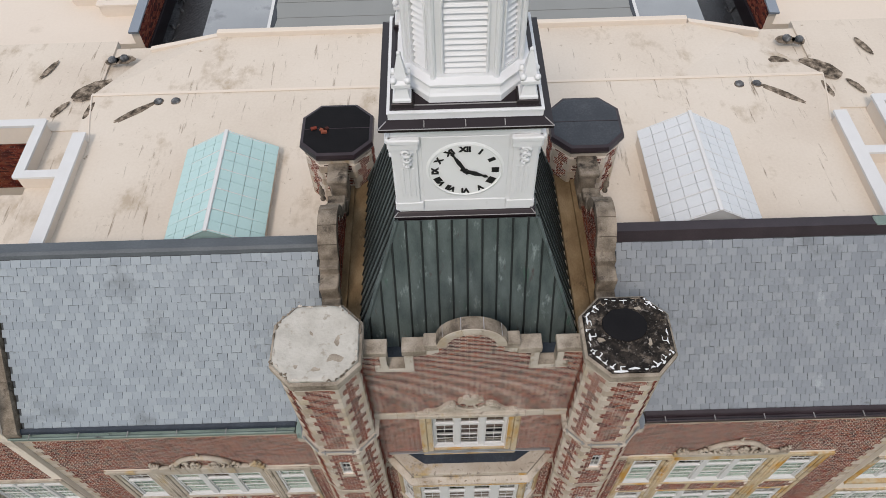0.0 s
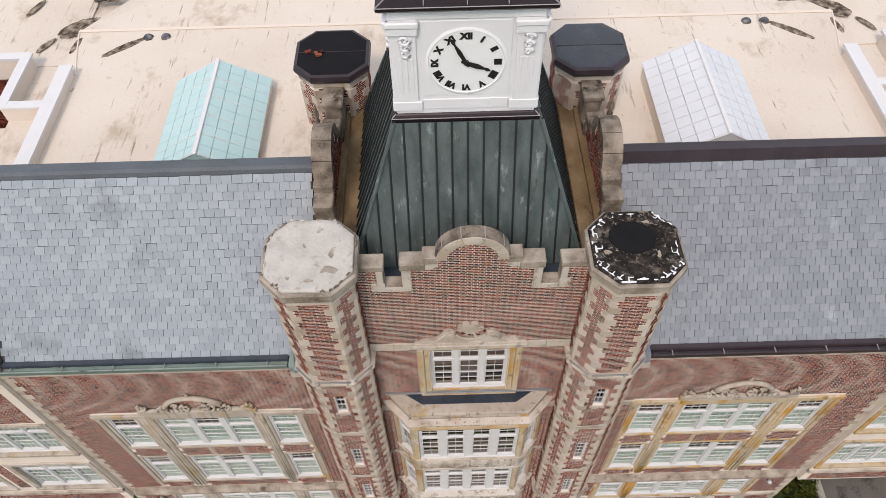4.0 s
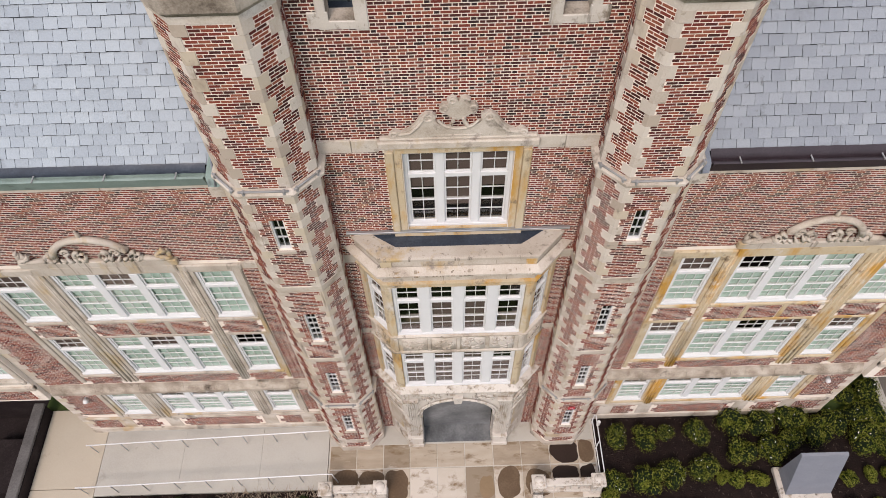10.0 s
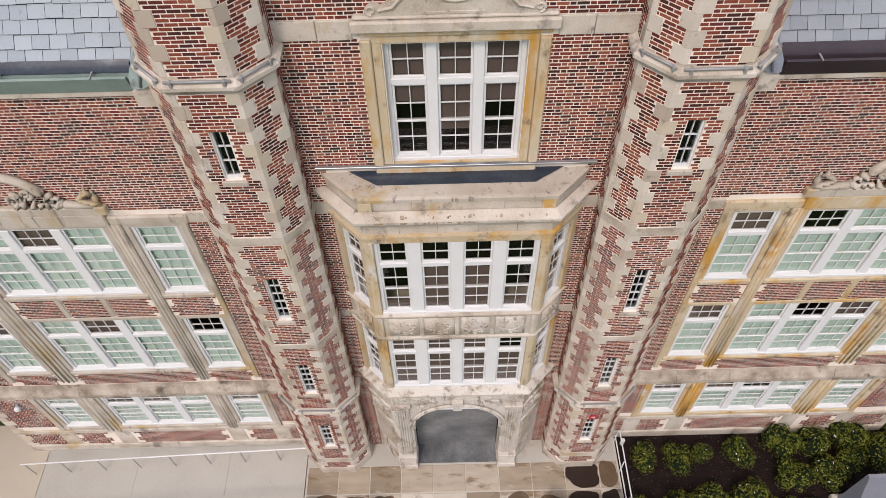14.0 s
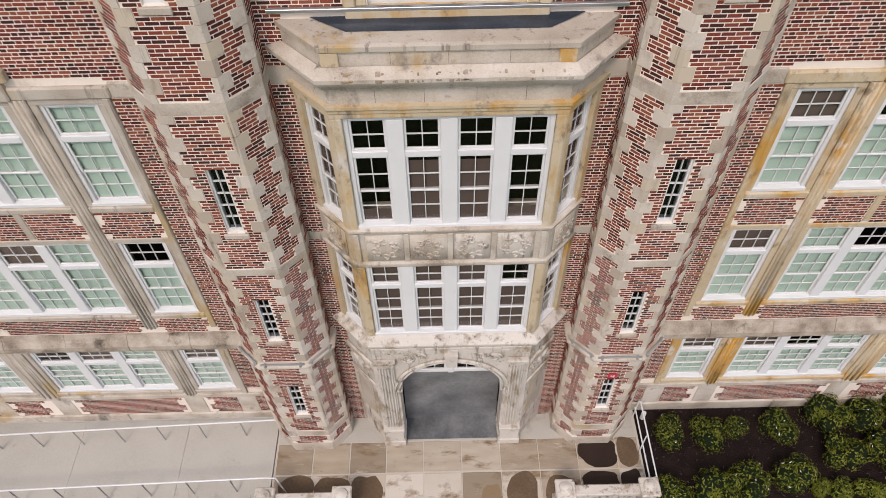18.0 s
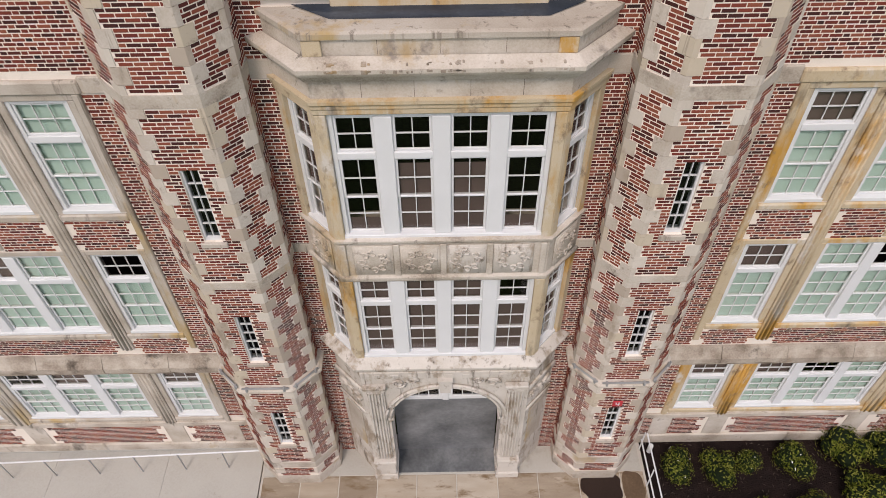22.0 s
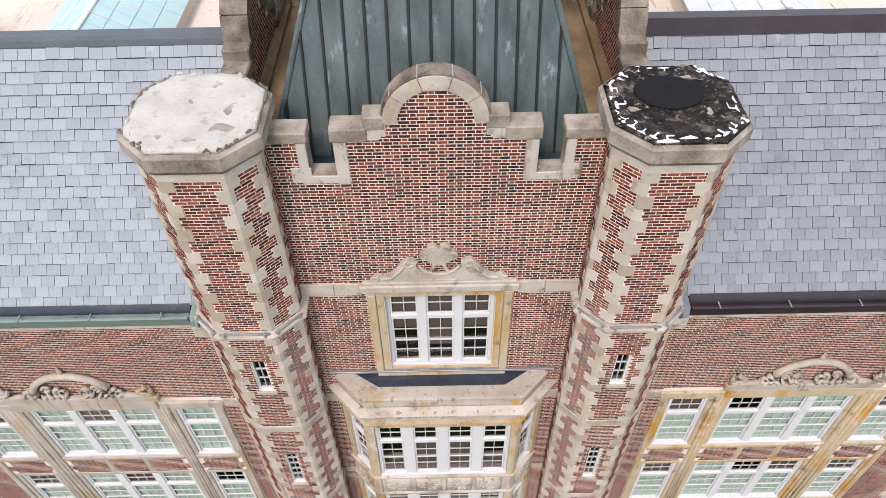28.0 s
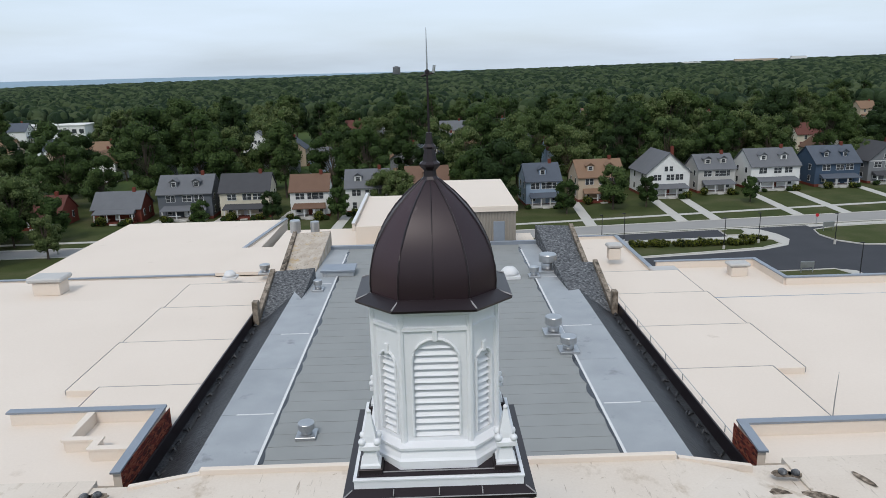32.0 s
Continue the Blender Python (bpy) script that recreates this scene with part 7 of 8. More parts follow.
part("door", Shape().box(5.9, 7.0, 57.38, 57.5, 18.65, 20.9, 0.02), STEEL_GREY, ph)
slab("core_roof", aud, -12, 12, 57.3, 75, 15.5, 3, MEMBRANE)
mast = thing("antenna_mast", "thin pale roof antenna pole", "antenna", at=(19.6, 21.5, 17.3))
part("pole", Shape().tube([(0, 0, 0), (0, 0, 1.9), (0.05, 0, 3.4)], [0.03, 0.03, 0.01], 6), GALV, mast)

# ---- outer bridge sections beyond the wings ----
for s in (-1, 1):
    nm = "outer_west" if s < 0 else "outer_east"
    ow = thing("wall_" + nm, "brick outer wing with white windows over a dark open passage", "wall", kind="structure")
    m = frame_at((0, -0.22, 0), (s, 0, 0), (0, -1, 0))
    hl = [(15.3, 18.4, 9.6, 12.2), (15.3, 18.4, 5.72, 8.42), (19.6, 22.8, 9.6, 12.2), (19.6, 22.8, 5.72, 8.42)]
    c = Shape(m)
    holed(c, 15.07, 32, 3.9, 18.75, hl, 0, 0.35)
    part("masonry", c, MORTAR, ow)
    brickwork(m, 4.0, 18.65, lambda z: [] if 8.5 < z < 9.6 or 4.9 < z < 5.7 else [(18.75, 19.25), (23.2, 31)] if 5.7 < z < 12.5 else [(15.4, 31)], ow, "flemish")
    for a, b, p, q in hl:
        stones(ow, m, [(a - 0.2, a + 0.012, -0.05, 0.118, p, q), (b - 0.012, b + 0.2, -0.05, 0.118, p, q), (a - 0.2, b + 0.2, -0.07, 0.116, q - 0.01, q + 0.2), (a - 0.2, b + 0.2, -0.09, 0.116, p - 0.2, p + 0.01)], STONE if s < 0 else STONE_OCHRE, 0.02, "surround")
        window("window_%d" % (30 if s < 0 else 31), "white timber window with pale blinds in the outer wing", m, a, b, p, q, 3, 4, 0.31, False, 0.12, lambda i: [(0.0, 1.0)], BLIND, group="outer wing windows", mull=0.14)
    stones(ow, m, [(15.07, 32, -0.08, 0.1, 4.9, 5.2)], STONE, 0.03, "band_course")
    ic = Shape()
    ic.box(s * 15.1, s * 32, 2.2, 2.3, 0, 18).box(s * 15.1, s * 32, 0.15, 2.2, 3.9, 4.0).box(s * 15.1, s * 32, 0.15, 2.2, 8.9, 9.0)
    part("inner_room", ic, INTERIOR, ow)
    # Wall coloured near black for the shade under the bridge.
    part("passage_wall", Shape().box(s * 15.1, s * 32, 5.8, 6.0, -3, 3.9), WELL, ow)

# ---- ground in front of the school ----
ground = thing("ground", "wide green suburban ground around the school", "ground", kind="structure")
sh = Shape()
N = 72


def terrain(x, y):
    """Flat about the school; beyond, the land falls to the lake on one side and rises on the other."""
    k = max(0.0, min(1.0, (y - 420) / 3500))
    return k * (-34 + 60 * max(0.0, min(1.0, (x / max(y, 1) + 0.62) / 1.25)))


WX, WYC, WHX, WHY = -23.75, -3.5, 6.25, 5.5
rows = [[(WX + r * math.cos(-2 * math.pi * i / N), WYC + r * math.sin(-2 * math.pi * i / N)) for i in range(N)] for r in (4700, 3600, 2800, 2000, 1400, 900, 600, 300, 150, 60, 25)]
hole = []
for i in range(N):
    c, s = math.cos(-2 * math.pi * i / N), math.sin(-2 * math.pi * i / N)
    k = min(WHX / max(abs(c), 1e-6), WHY / max(abs(s), 1e-6))
    hole.append((WX + k * c, WYC + k * s))
rows.append(hole)
sh.rings([[(x, y, -0.12 + terrain(x, y)) for x, y in r] for r in rows], caps=False)
part("soil_sheet", sh, GROUND, ground)
pl = thing("pavement_terrace", "worn sandstone flag terrace before the entrance", "pavement", kind="structure")
part("bedding", Shape().box(-5.25, 5.6, -3.28, 0.3, -0.2, -0.012).box(-2.85, 2.85, -4.3, -3.28, -0.2, -0.012), JOINT, pl)
part("porch_apron", Shape().box(-5.2, 5.5, -0.95, 0.25, -0.1, 0.0), CONCRETE, pl, "smooth stone apron along the turrets")
XS = (-5.2, -4.12, -3.03, -1.95, -0.85, 0.27, 1.42, 2.55, 3.7, 4.87, 5.55)
for y1, y0, mats in ((-0.96, -1.93, (FLAG,)), (-1.95, -3.27, (FLAG_PALE, FLAG, FLAG_PALE))):
    for i, (x0, x1) in enumerate(zip(XS, XS[1:])):
        part("flagstone", Shape().box(x0 + 0.012, x1 - 0.012, y0 + 0.012, y1 - 0.012, -0.1, rng.uniform(-0.004, 0.005), 0.012), mats[(i * 2) % len(mats)], pl)
for y1, y0 in ((-3.29, -3.8), (-3.82, -4.3)):
    for i in range(5):
        part("flagstone", Shape().box(-2.75 + 1.1 * i + 0.008, -1.65 + 1.1 * i - 0.008, y0, y1, -0.1, 0.0, 0.01), STONE_PALE, pl, "pale smooth paving stone")


def puddle(x, y, rx, ry, mat, k):
    """A damp mark: a thin film with an uneven rounded outline."""
    pts = []
    for i in range(28):
        a = i * math.pi / 14
        c, s = math.cos(a), math.sin(a)
        q = (abs(c) ** 2.7 + abs(s) ** 2.7) ** (-1 / 2.7) * (1.03 + 0.2 * noise.noise((c * 1.6 + k, s * 1.6, k * 3.1)) + 0.05 * noise.noise((c * 5 + k, s * 5, k)))
        pts.append((x + rx * q * c, y + ry * q * s))
    part("damp_mark", Shape().rings([[(u, v, 0.002) for u, v in pts], [(x + (u - x) * 0.985, y + (v - y) * 0.985, 0.0085) for u, v in pts]]), mat, pl, "dark wet mark on the flagstones")


for k, (x, y, rx, ry, mt) in enumerate(((-4.5, -2.32, 0.52, 0.34, WET), (-3.5, -2.36, 0.52, 0.34, WET), (-2.5, -2.62, 0.5, 0.6, WET), 
                                        (1.12, -2.76, 0.28, 0.44, WET_TAN), (1.98, -2.6, 0.45, 0.6, WET), (3.15, -2.68, 0.46, 0.54, WET), (4.3, -1.44, 0.52, 0.46, WET_BLACK), (5.2, -1.42, 0.29, 0.45, WET),
                                        (4.25, -2.3, 0.5, 0.32, WET_BLACK), (5.2, -2.35, 0.3, 0.36, WET_BLACK), (1.5, -3.55, 0.33, 0.22, WET_TAN), )):
    puddle(x, y, rx, ry, mt, k)
stepm = thing("front_steps", "pale stone entrance steps between the balustrades", "steps", kind="structure")
for i in range(4):
    part("step", Shape().box(-2.75, 2.75, -4.7 - 0.4 * i, -4.25 - 0.4 * i, -0.2 - 0.17 * i, 0.0 - 0.17 * (i + 1), 0.02), STONE_PALE, stepm)
part("landing", Shape().box(-2.75, 2.75, -9, -6.2, -0.9, -0.7), CONCRETE, stepm)
ramp = thing("pavement_ramp", "pale concrete access ramp along the brick wing", "pavement", kind="structure")
for a, b in ((-14.5, -11.205), (-11.2, -8.005), (-8.0, -5.27)):
    part("ramp_slab", Shape().box(a, b, -2.7, -0.12, -0.15, 0.03, 0.004), CONCRETE, ramp)
part("edge_kerb", Shape().box(-14.5, -5.27, -0.12, -0.0, -0.1, 0.12, 0.02), CONCRETE, ramp)
for ya, yb in ((-0.96, -0.62), (-2.62, -2.36)):
    hr = thing("handrail", "white painted steel handrail along the concrete ramp", "railing", "ramp handrails")
    part("rail", Shape().tube([(-14.85, ya, 0.93), (-5.2, yb, 0.93), (-4.95, yb, 0.9), (-4.8, yb - 0.1, 0.05)], 0.026, 8), WHITE, hr, "", True)
    for k in range(8):
        x = -14.72 + k * 1.215
        part("post", Shape().tube([(x, ya + (yb - ya) * k / 8, 0.03), (x, ya + (yb - ya) * k / 8, 0.92)], 0.02, 6), GALV, hr)
wk = thing("pavement_walk", "buff concrete walk beside the sunken stair", "pavement", kind="structure")
for a, b in ((0.9, -2.4), (-2.42, -5.2), (-5.22, -9)):
    part("walk_slab", Shape().box(-17.1, -14.52, b, a, -0.15, 0.02, 0.01), WALKWAY, wk)
ret = thing("retaining_wall", "brick retaining wall, coloured dark for shade, with a grey stone coping beside the stairwell", "wall", kind="structure")
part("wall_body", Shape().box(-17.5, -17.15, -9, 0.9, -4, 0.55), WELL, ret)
part("coping", Shape().box(-17.62, -17.18, -9, 1.0, 0.55, 0.7, 0.03), WELL_STEP, ret)
well = thing("stairwell", "sunken stairwell with worn steps, its shade painted into the masonry", "stairs", kind="structure")
# Floor, block and walls of the well carry its shade as colour.
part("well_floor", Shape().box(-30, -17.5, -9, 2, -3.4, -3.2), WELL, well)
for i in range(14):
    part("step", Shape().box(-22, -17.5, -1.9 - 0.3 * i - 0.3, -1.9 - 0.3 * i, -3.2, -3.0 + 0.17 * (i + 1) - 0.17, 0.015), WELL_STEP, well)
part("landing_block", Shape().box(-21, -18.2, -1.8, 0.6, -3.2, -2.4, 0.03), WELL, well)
part("well_wall", Shape().box(-30.2, -17.15, 1.9, 2.3, -3.4, 0.05).box(-30.3, -29.9, -9.2, 2.3, -3.4, 0.05).box(-30.2, -17.1, -9.3, -9.0, -3.4, 0.05), WELL, well, "retaining masonry with the well's shade in its colour")
part("passage_floor", Shape().box(-34, -15.1, 2.3, 6.0, -0.3, 0.0), YARD, well)
# beds
for nm, x0, x1, y0, y1 in (("east", 5.62, 17.62, -9, -0.02), ("west", -14.45, -5.27, -9, -2.72), ("stair_west", -5.27, -3.26, -9, -3.3), ("stair_east", 3.26, 5.62, -9, -3.3)):
    bd = thing("flower_bed_" + nm, "dark mulch planting bed", "ground", kind="structure")
    n, k = 40, 26
    s2 = Shape()
    s2.rings([[(x0 + (x1 - x0) * i / n, y0 + (y1 - y0) * j / k, -0.06 + 0.05 * noise.noise((i * 0.7, j * 0.8, x0)) + 0.03 * noise.noise((i * 2.1, j * 2.3, 7))) for i in range(n + 1)] for j in range(k + 1)], closed=False)
    part("mulch", s2, SOIL, bd, "", True)
    ch = Shape()
    for i in range(1500):
        x, yv, a = rng.uniform(x0, x1), rng.uniform(max(y0, -5.5), y1), rng.uniform(0, 6.3)
        u, v = 0.06 * math.cos(a), 0.06 * math.sin(a)
        z = -0.03 + rng.uniform(0, 0.03)
        ch.add([(x - u, yv - v, z), (x + v * 0.3, yv - u * 0.3, z + 0.02), (x + u, yv + v, z + 0.01), (x - v * 0.3, yv + u * 0.3, z + 0.025)], [(0, 1, 2, 3)])
    part("bark_chips", ch, CHIP, bd, kind="stuff")
part("kerb", Shape().box(17.62, 17.95, -9, 1.6, -0.3, 0.3, 0.03), CONCRETE, bpy.data.objects["flower_bed_east"])
part("yard", Shape().box(17.95, 34.0, -9, 14, -0.3, 0.0), YARD, bpy.data.objects["flower_bed_east"])


def bush(seed, r, h, mat, flowers):
    """A shrub's leaves: small folded quads over a lumpy mound."""
    q = random.Random(seed)
    sh = Shape()
    lumps = [(q.uniform(-0.5, 0.5) * r, q.uniform(-0.5, 0.5) * r, q.uniform(0.3, 0.7) * h, q.uniform(0.4, 0.65) * r) for _ in range(9)]
    for i in range(1100):
        cx, cy, cz, cr = lumps[i % 9]
        d = Vector((q.gauss(0, 1), q.gauss(0, 1), q.gauss(0.25, 1))).normalized()
        p = Vector((cx, cy, cz)) + d * cr * q.uniform(0.75, 1.08)
        p.z = max(0.04, p.z)
        t = d.cross(Vector((q.gauss(0, 1), q.gauss(0, 1), q.gauss(0, 1)))).normalized()
        w = (d + t * 0.6).normalized().cross(t)
        l, b = q.uniform(0.036, 0.06), q.uniform(0.017, 0.028)
        sh.add([p - t * l, p + w * b, p + t * l + d * 0.02, p - w * b], [(0, 1, 2, 3)], 1 if flowers and i % 41 == 0 and d.z > 0.3 else 0)
    # Lumps inside the bush; the shade between leaves is in their colour.
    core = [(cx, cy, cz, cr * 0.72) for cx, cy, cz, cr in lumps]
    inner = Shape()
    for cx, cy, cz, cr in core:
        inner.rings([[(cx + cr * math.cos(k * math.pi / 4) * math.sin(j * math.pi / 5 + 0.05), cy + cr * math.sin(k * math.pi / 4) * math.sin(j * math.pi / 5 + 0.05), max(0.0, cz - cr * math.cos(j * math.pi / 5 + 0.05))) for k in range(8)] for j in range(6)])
    stem = Shape()
    for k in range(4):
        a = k * 1.6
        stem.tube([(0, 0, -0.05), (0.2 * r * math.cos(a), 0.2 * r * math.sin(a), 0.3 * h), (0.5 * r * math.cos(a), 0.5 * r * math.sin(a), 0.6 * h)], [0.02, 0.015, 0.008], 5)
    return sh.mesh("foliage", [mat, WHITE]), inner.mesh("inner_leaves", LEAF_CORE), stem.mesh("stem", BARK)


def plant(name, label, cat, group, x, y, kit, sc, rot):
    b = thing(name, label, cat, group, at=(x, y, -0.02))
    b.rotation_euler.z, b.scale = rot, (sc, sc, sc)
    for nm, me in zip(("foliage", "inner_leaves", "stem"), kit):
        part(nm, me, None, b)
    return b


KITS = [bush(3 + i, 0.62, 0.85, LEAF, i != 1) for i in range(3)]
SMALL = [bush(31 + i, 0.34, 0.42, LEAF, False) for i in range(2)]
DEEP = [bush(41 + i, 0.42, 0.5, LEAF_DEEP, False) for i in range(2)]
for i, (x, y, sc) in enumerate(((6.4, -1.0, 0.9), (7.5, -1.1, 0.95), (8.47, -0.85, 0.62), (9.75, -0.95, 0.95), (11.3, -0.55, 1.1), (12.4, -0.6, 1.0), (13.6, -0.45, 1.15), (11.3, -1.85, 1.05), (12.5, -1.75, 1.0), (13.4, -1.3, 0.95), (14.5, -1.0, 1.1),
                               (15.3, -0.65, 1.0), (16.3, -1.4, 1.25), (17.1, -0.5, 1.05), (16.4, -0.4, 1.0), (17.1, -1.75, 1.05), (16.0, 0.55, 1.0), (17.1, 0.6, 1.05), (6.15, -2.8, 0.9), (7.4, -2.75, 1.1), (8.4, -2.55, 1.0), (9.65, -2.45, 1.05))):
    plant("shrub", "rounded green flowering shrub in dark mulch", "shrub", "bed shrubs", x, y, KITS[i % 3], sc, i * 1.3)
for i, (x, y) in enumerate(((10.45, -2.7), (10.95, -2.75), (11.75, -2.78), (15.3, -2.86), (16.25, -2.75), (17.05, -2.8), (12.2, -4.1), (13.25, -4.05), (14.15, -4.0), (15.2, -4.0), (16.1, -4.05), (16.85, -4.0), (5.9, -3.3), (5.95, -5.0))):
    plant("clipped_shrub", "small clipped green shrub in dark mulch", "shrub", "small shrubs", x, y, SMALL[i % 2], 0.9 + 0.25 * math.sin(i * 2.3) ** 2, i)
for i, x in enumerate((-13.55, -12.2, -11.1, -9.85, -8.4, -7.2, -6.1, -13.0, -11.7, -10.4, -9.1, -7.8, -6.6, -4.6, -3.7)):
    plant("dark_shrub", "small dark green shrub in the shaded bed", "shrub", "west bed shrubs", x, -3.28 if i < 7 else -4.2, DEEP[i % 2], 0.85 + 0.15 * math.sin(i), i * 0.9)
dg = Shape()
for i in range(260):
    x, yv = rng.uniform(-9.5, -5.6), rng.uniform(-3.2, -2.7)
    a, l = rng.uniform(0, 6.3), rng.uniform(0.15, 0.4)
    dg.add([(x, yv, -0.02), (x + 0.03, yv, -0.02), (x + l * math.cos(a), yv + l * math.sin(a), 0.22)], [(0, 1, 2)])
dgo = part("dry_grass", dg, FLAG, None, "dry straw coloured grass tufts by the ramp", kind="stuff")
dgo["category"] = "grass"


def balustrade(x0, x1, yv, nm):
    b = thing("balustrade", "weathered pale stone balustrade with square end posts", "balustrade", "terrace balustrades")
    for x in (x0, x1):
        ps = Shape()
        ps.box(x - 0.24, x + 0.24, yv - 0.24, yv + 0.24, -0.3, 0.12, 0.02).box(x - 0.2, x + 0.2, yv - 0.2, yv + 0.2, 0.12, 0.95, 0.02).box(x - 0.27, x + 0.27, yv - 0.27, yv + 0.27, 0.95, 1.08, 0.03)
        ps.lathe([(0.2, 1.08), (0.17, 1.15), (0.06, 1.2), (0.001, 1.21)], 12, x, yv)
        part("post", ps, STONE_PALE, b)
    part("rail", Shape().box(x0 + 0.2, x1 - 0.2, yv - 0.15, yv + 0.15, 0.78, 0.95, 0.03), STONE_PALE, b)
    part("plinth", Shape().box(x0 + 0.2, x1 - 0.2, yv - 0.16, yv + 0.16, -0.2, 0.2, 0.03), STONE_PALE, b)
    n = 6
    for i in range(n):
        x = x0 + (x1 - x0) * (i + 1) / (n + 1)
        part("baluster", Shape().lathe([(0.07, 0.2), (0.07, 0.26), (0.04, 0.3), (0.085, 0.45), (0.045, 0.66), (0.07, 0.72), (0.07, 0.78)], 10, x, yv), STONE_PALE, b, "", True)
    return b


balustrade(-5.15, -3.05, -2.95, "w")
balustrade(3.05, 5.35, -2.9, "e")
for s in (-1, 1):
    cw = thing("stair_cheek", "pale stone stair side wall", "wall", "stair walls")
    part("wall_body", Shape().box(s * 2.85, s * 3.25, -9, -3.2, -1.0, 0.35, 0.03), STONE_PALE, cw)
tr = thing("side_rail", "white two-bar steel guard rail at the terrace edge", "railing")
for x in (5.52, 5.62):
    part("bar", Shape().tube([(x, -0.3, 0.95 if x > 5.6 else 0.6), (x, -2.6, 0.95 if x > 5.6 else 0.6)], 0.022, 8), WHITE, tr)
for yy in (-0.3, -1.4, -2.6):
    part("post", Shape().tube([(5.57, yy, -0.1), (5.57, yy, 0.97)], 0.02, 6), WHITE, tr)
mon = thing("monument", "blue-grey slate wedge on a pale stone base in the bed", "monument", at=(13.5, -3.0, 0))
part("base", Shape().box(-1.0, 1.0, -0.64, 0.66, -0.1, 0.12, 0.02), STONE_PALE, mon)
rows = []
for i in range(9):
    x = -0.8 + 1.76 * i / 8
    w = 0.03 * noise.noise((i * 1.7, 0, 2))
    rows.append([(x, -0.42 + w, 0.12), (x + 0.02, 0.40 + w, 2.28 + w), (x + 0.02, 0.52, 2.3 + w), (x, 0.53, 0.12)])
part("stone", Shape().rings(rows), MONUMENT, mon, "blue-grey slate slab")
seat = thing("memorial_bench", "pale stone memorial slab with two round medallions", "memorial", at=(7.5, -4.3, 0))
part("slab", Shape().box(-2.1, 2.1, -0.6, 0.6, -0.1, 0.45, 0.04), STONE_PALE, seat)
for x in (-1.2, 1.2):
    part("medallion", Shape().lathe([(0.001, 0.45), (0.55, 0.45), (0.55, 0.49), (0.48, 0.52), (0.44, 0.48), (0.001, 0.48)], 24, x, 0), STONE, seat)
part("boss", Shape().lathe([(0.12, 0.45), (0.1, 0.55), (0.001, 0.58)], 12, 0, -0.1), STONE_DARK, seat)
wl = thing("drain_pipe", "small white capped pipe in the mulch", "pipe", at=(5.85, -0.35, 0))
part("body", Shape().lathe([(0.07, -0.05), (0.07, 0.3), (0.001, 0.31)], 12), WHITE, wl)

# ---- street, car park and houses beyond ----
def sheet(name, label, cat, pts, z, mat, kerb=True):
    t = thing(name, label, cat, kind="structure")
    part("surface", Shape().rings([[(x, y, -0.2) for x, y in pts], [(x, y, z) for x, y in pts]]), mat, t)
    if kerb:
        n = len(pts)
        part("kerb", Shape().tube([(x, y, z) for x, y in list(pts) + [pts[0]]], 0.16, 5), KERB, t)
    return t


def blob(cx, cy, rx, ry, n=20, rot=0.0):
    return [(cx + rx * math.cos(a) * math.cos(rot) - ry * math.sin(a) * math.sin(rot), cy + rx * math.cos(a) * math.sin(rot) + ry * math.sin(a) * math.cos(rot)) for a in (2 * math.pi * i / n for i in range(n))]


sheet("lawn_street", "mown lawns along the residential street", "lawn", [(-200, 100), (220, 100), (220, 215), (-200, 215)], -0.08, GRASS, False)
sheet("road", "worn pale residential road", "road", [(-200, 126), (0, 134), (100, 143.3), (220, 155), (220, 165), (100, 151.8), (0, 141.3), (-200, 133)], -0.02, ROAD)
sheet("sidewalk", "pale concrete sidewalk along the houses", "pavement", [(-200, 138), (0, 146.2), (100, 160.4), (220, 176), (220, 177.8), (100, 162), (0, 147.7), (-200, 139.5)], 0.0, KERB, False)
sheet("car_park", "dark asphalt school drive and car park", "car park", [(26, 92), (150, 88), (150, 146.8), (100, 142), (24, 135)], -0.03, ASPHALT)
sheet("island_path", "pale concrete path round the planted island", "pavement", [(28, 127.4), (40, 130.7), (61, 131.9), (67.5, 138.9), (70.3, 138.0), (72.3, 133), (72.6, 128.5), (70, 123.8), (64, 120.9), (52, 118.9), (38, 117)], 0.02, KERB, False)
sheet("island_lawn", "grass island with a planted bed in the car park", "lawn", [(29, 125.5), (38, 126.6), (47, 128.2), (65, 129.8), (69, 128.2), (69, 124.9), (64, 122.0), (52, 119.9), (40, 118), (29, 116.6)], 0.06, GRASS)
sheet("island_small", "small grass island by the drive", "lawn", [(61.6, 137.2), (64.3, 138.6), (66.8, 138.0), (66.4, 135.2), (64.2, 132.7), (61.4, 132.7)], 0.07, GRASS)
sheet("island_east", "grass island by the street", "lawn", [(80.1, 131.1), (81.4, 135.7), (87.3, 138.2), (101, 139.6), (125, 141), (125, 121), (88.5, 122.0), (84.3, 122.4), (80.8, 126.1)], 0.06, GRASS)
sheet("street_path", "pale concrete path between the street and the grass island", "pavement", [(82, 138.6), (101, 140.6), (125, 142.4), (125, 144.2), (101, 142.2), (82, 140.4)], 0.03, KERB, False)
sheet("island_near", "grass corner by the school drive", "lawn", [(46, 106), (58, 106), (69.6, 106.6), (70.8, 103.5), (69.6, 101), (66, 99.8), (48, 100)], 0.06, GRASS)
sheet("corner_path", "pale concrete corner of the school drive", "pavement", [(69.7, 106.8), (72.6, 105.4), (73.2, 100), (71.4, 97.6), (68.5, 99.6), (71, 103)], 0.04, KERB, False)
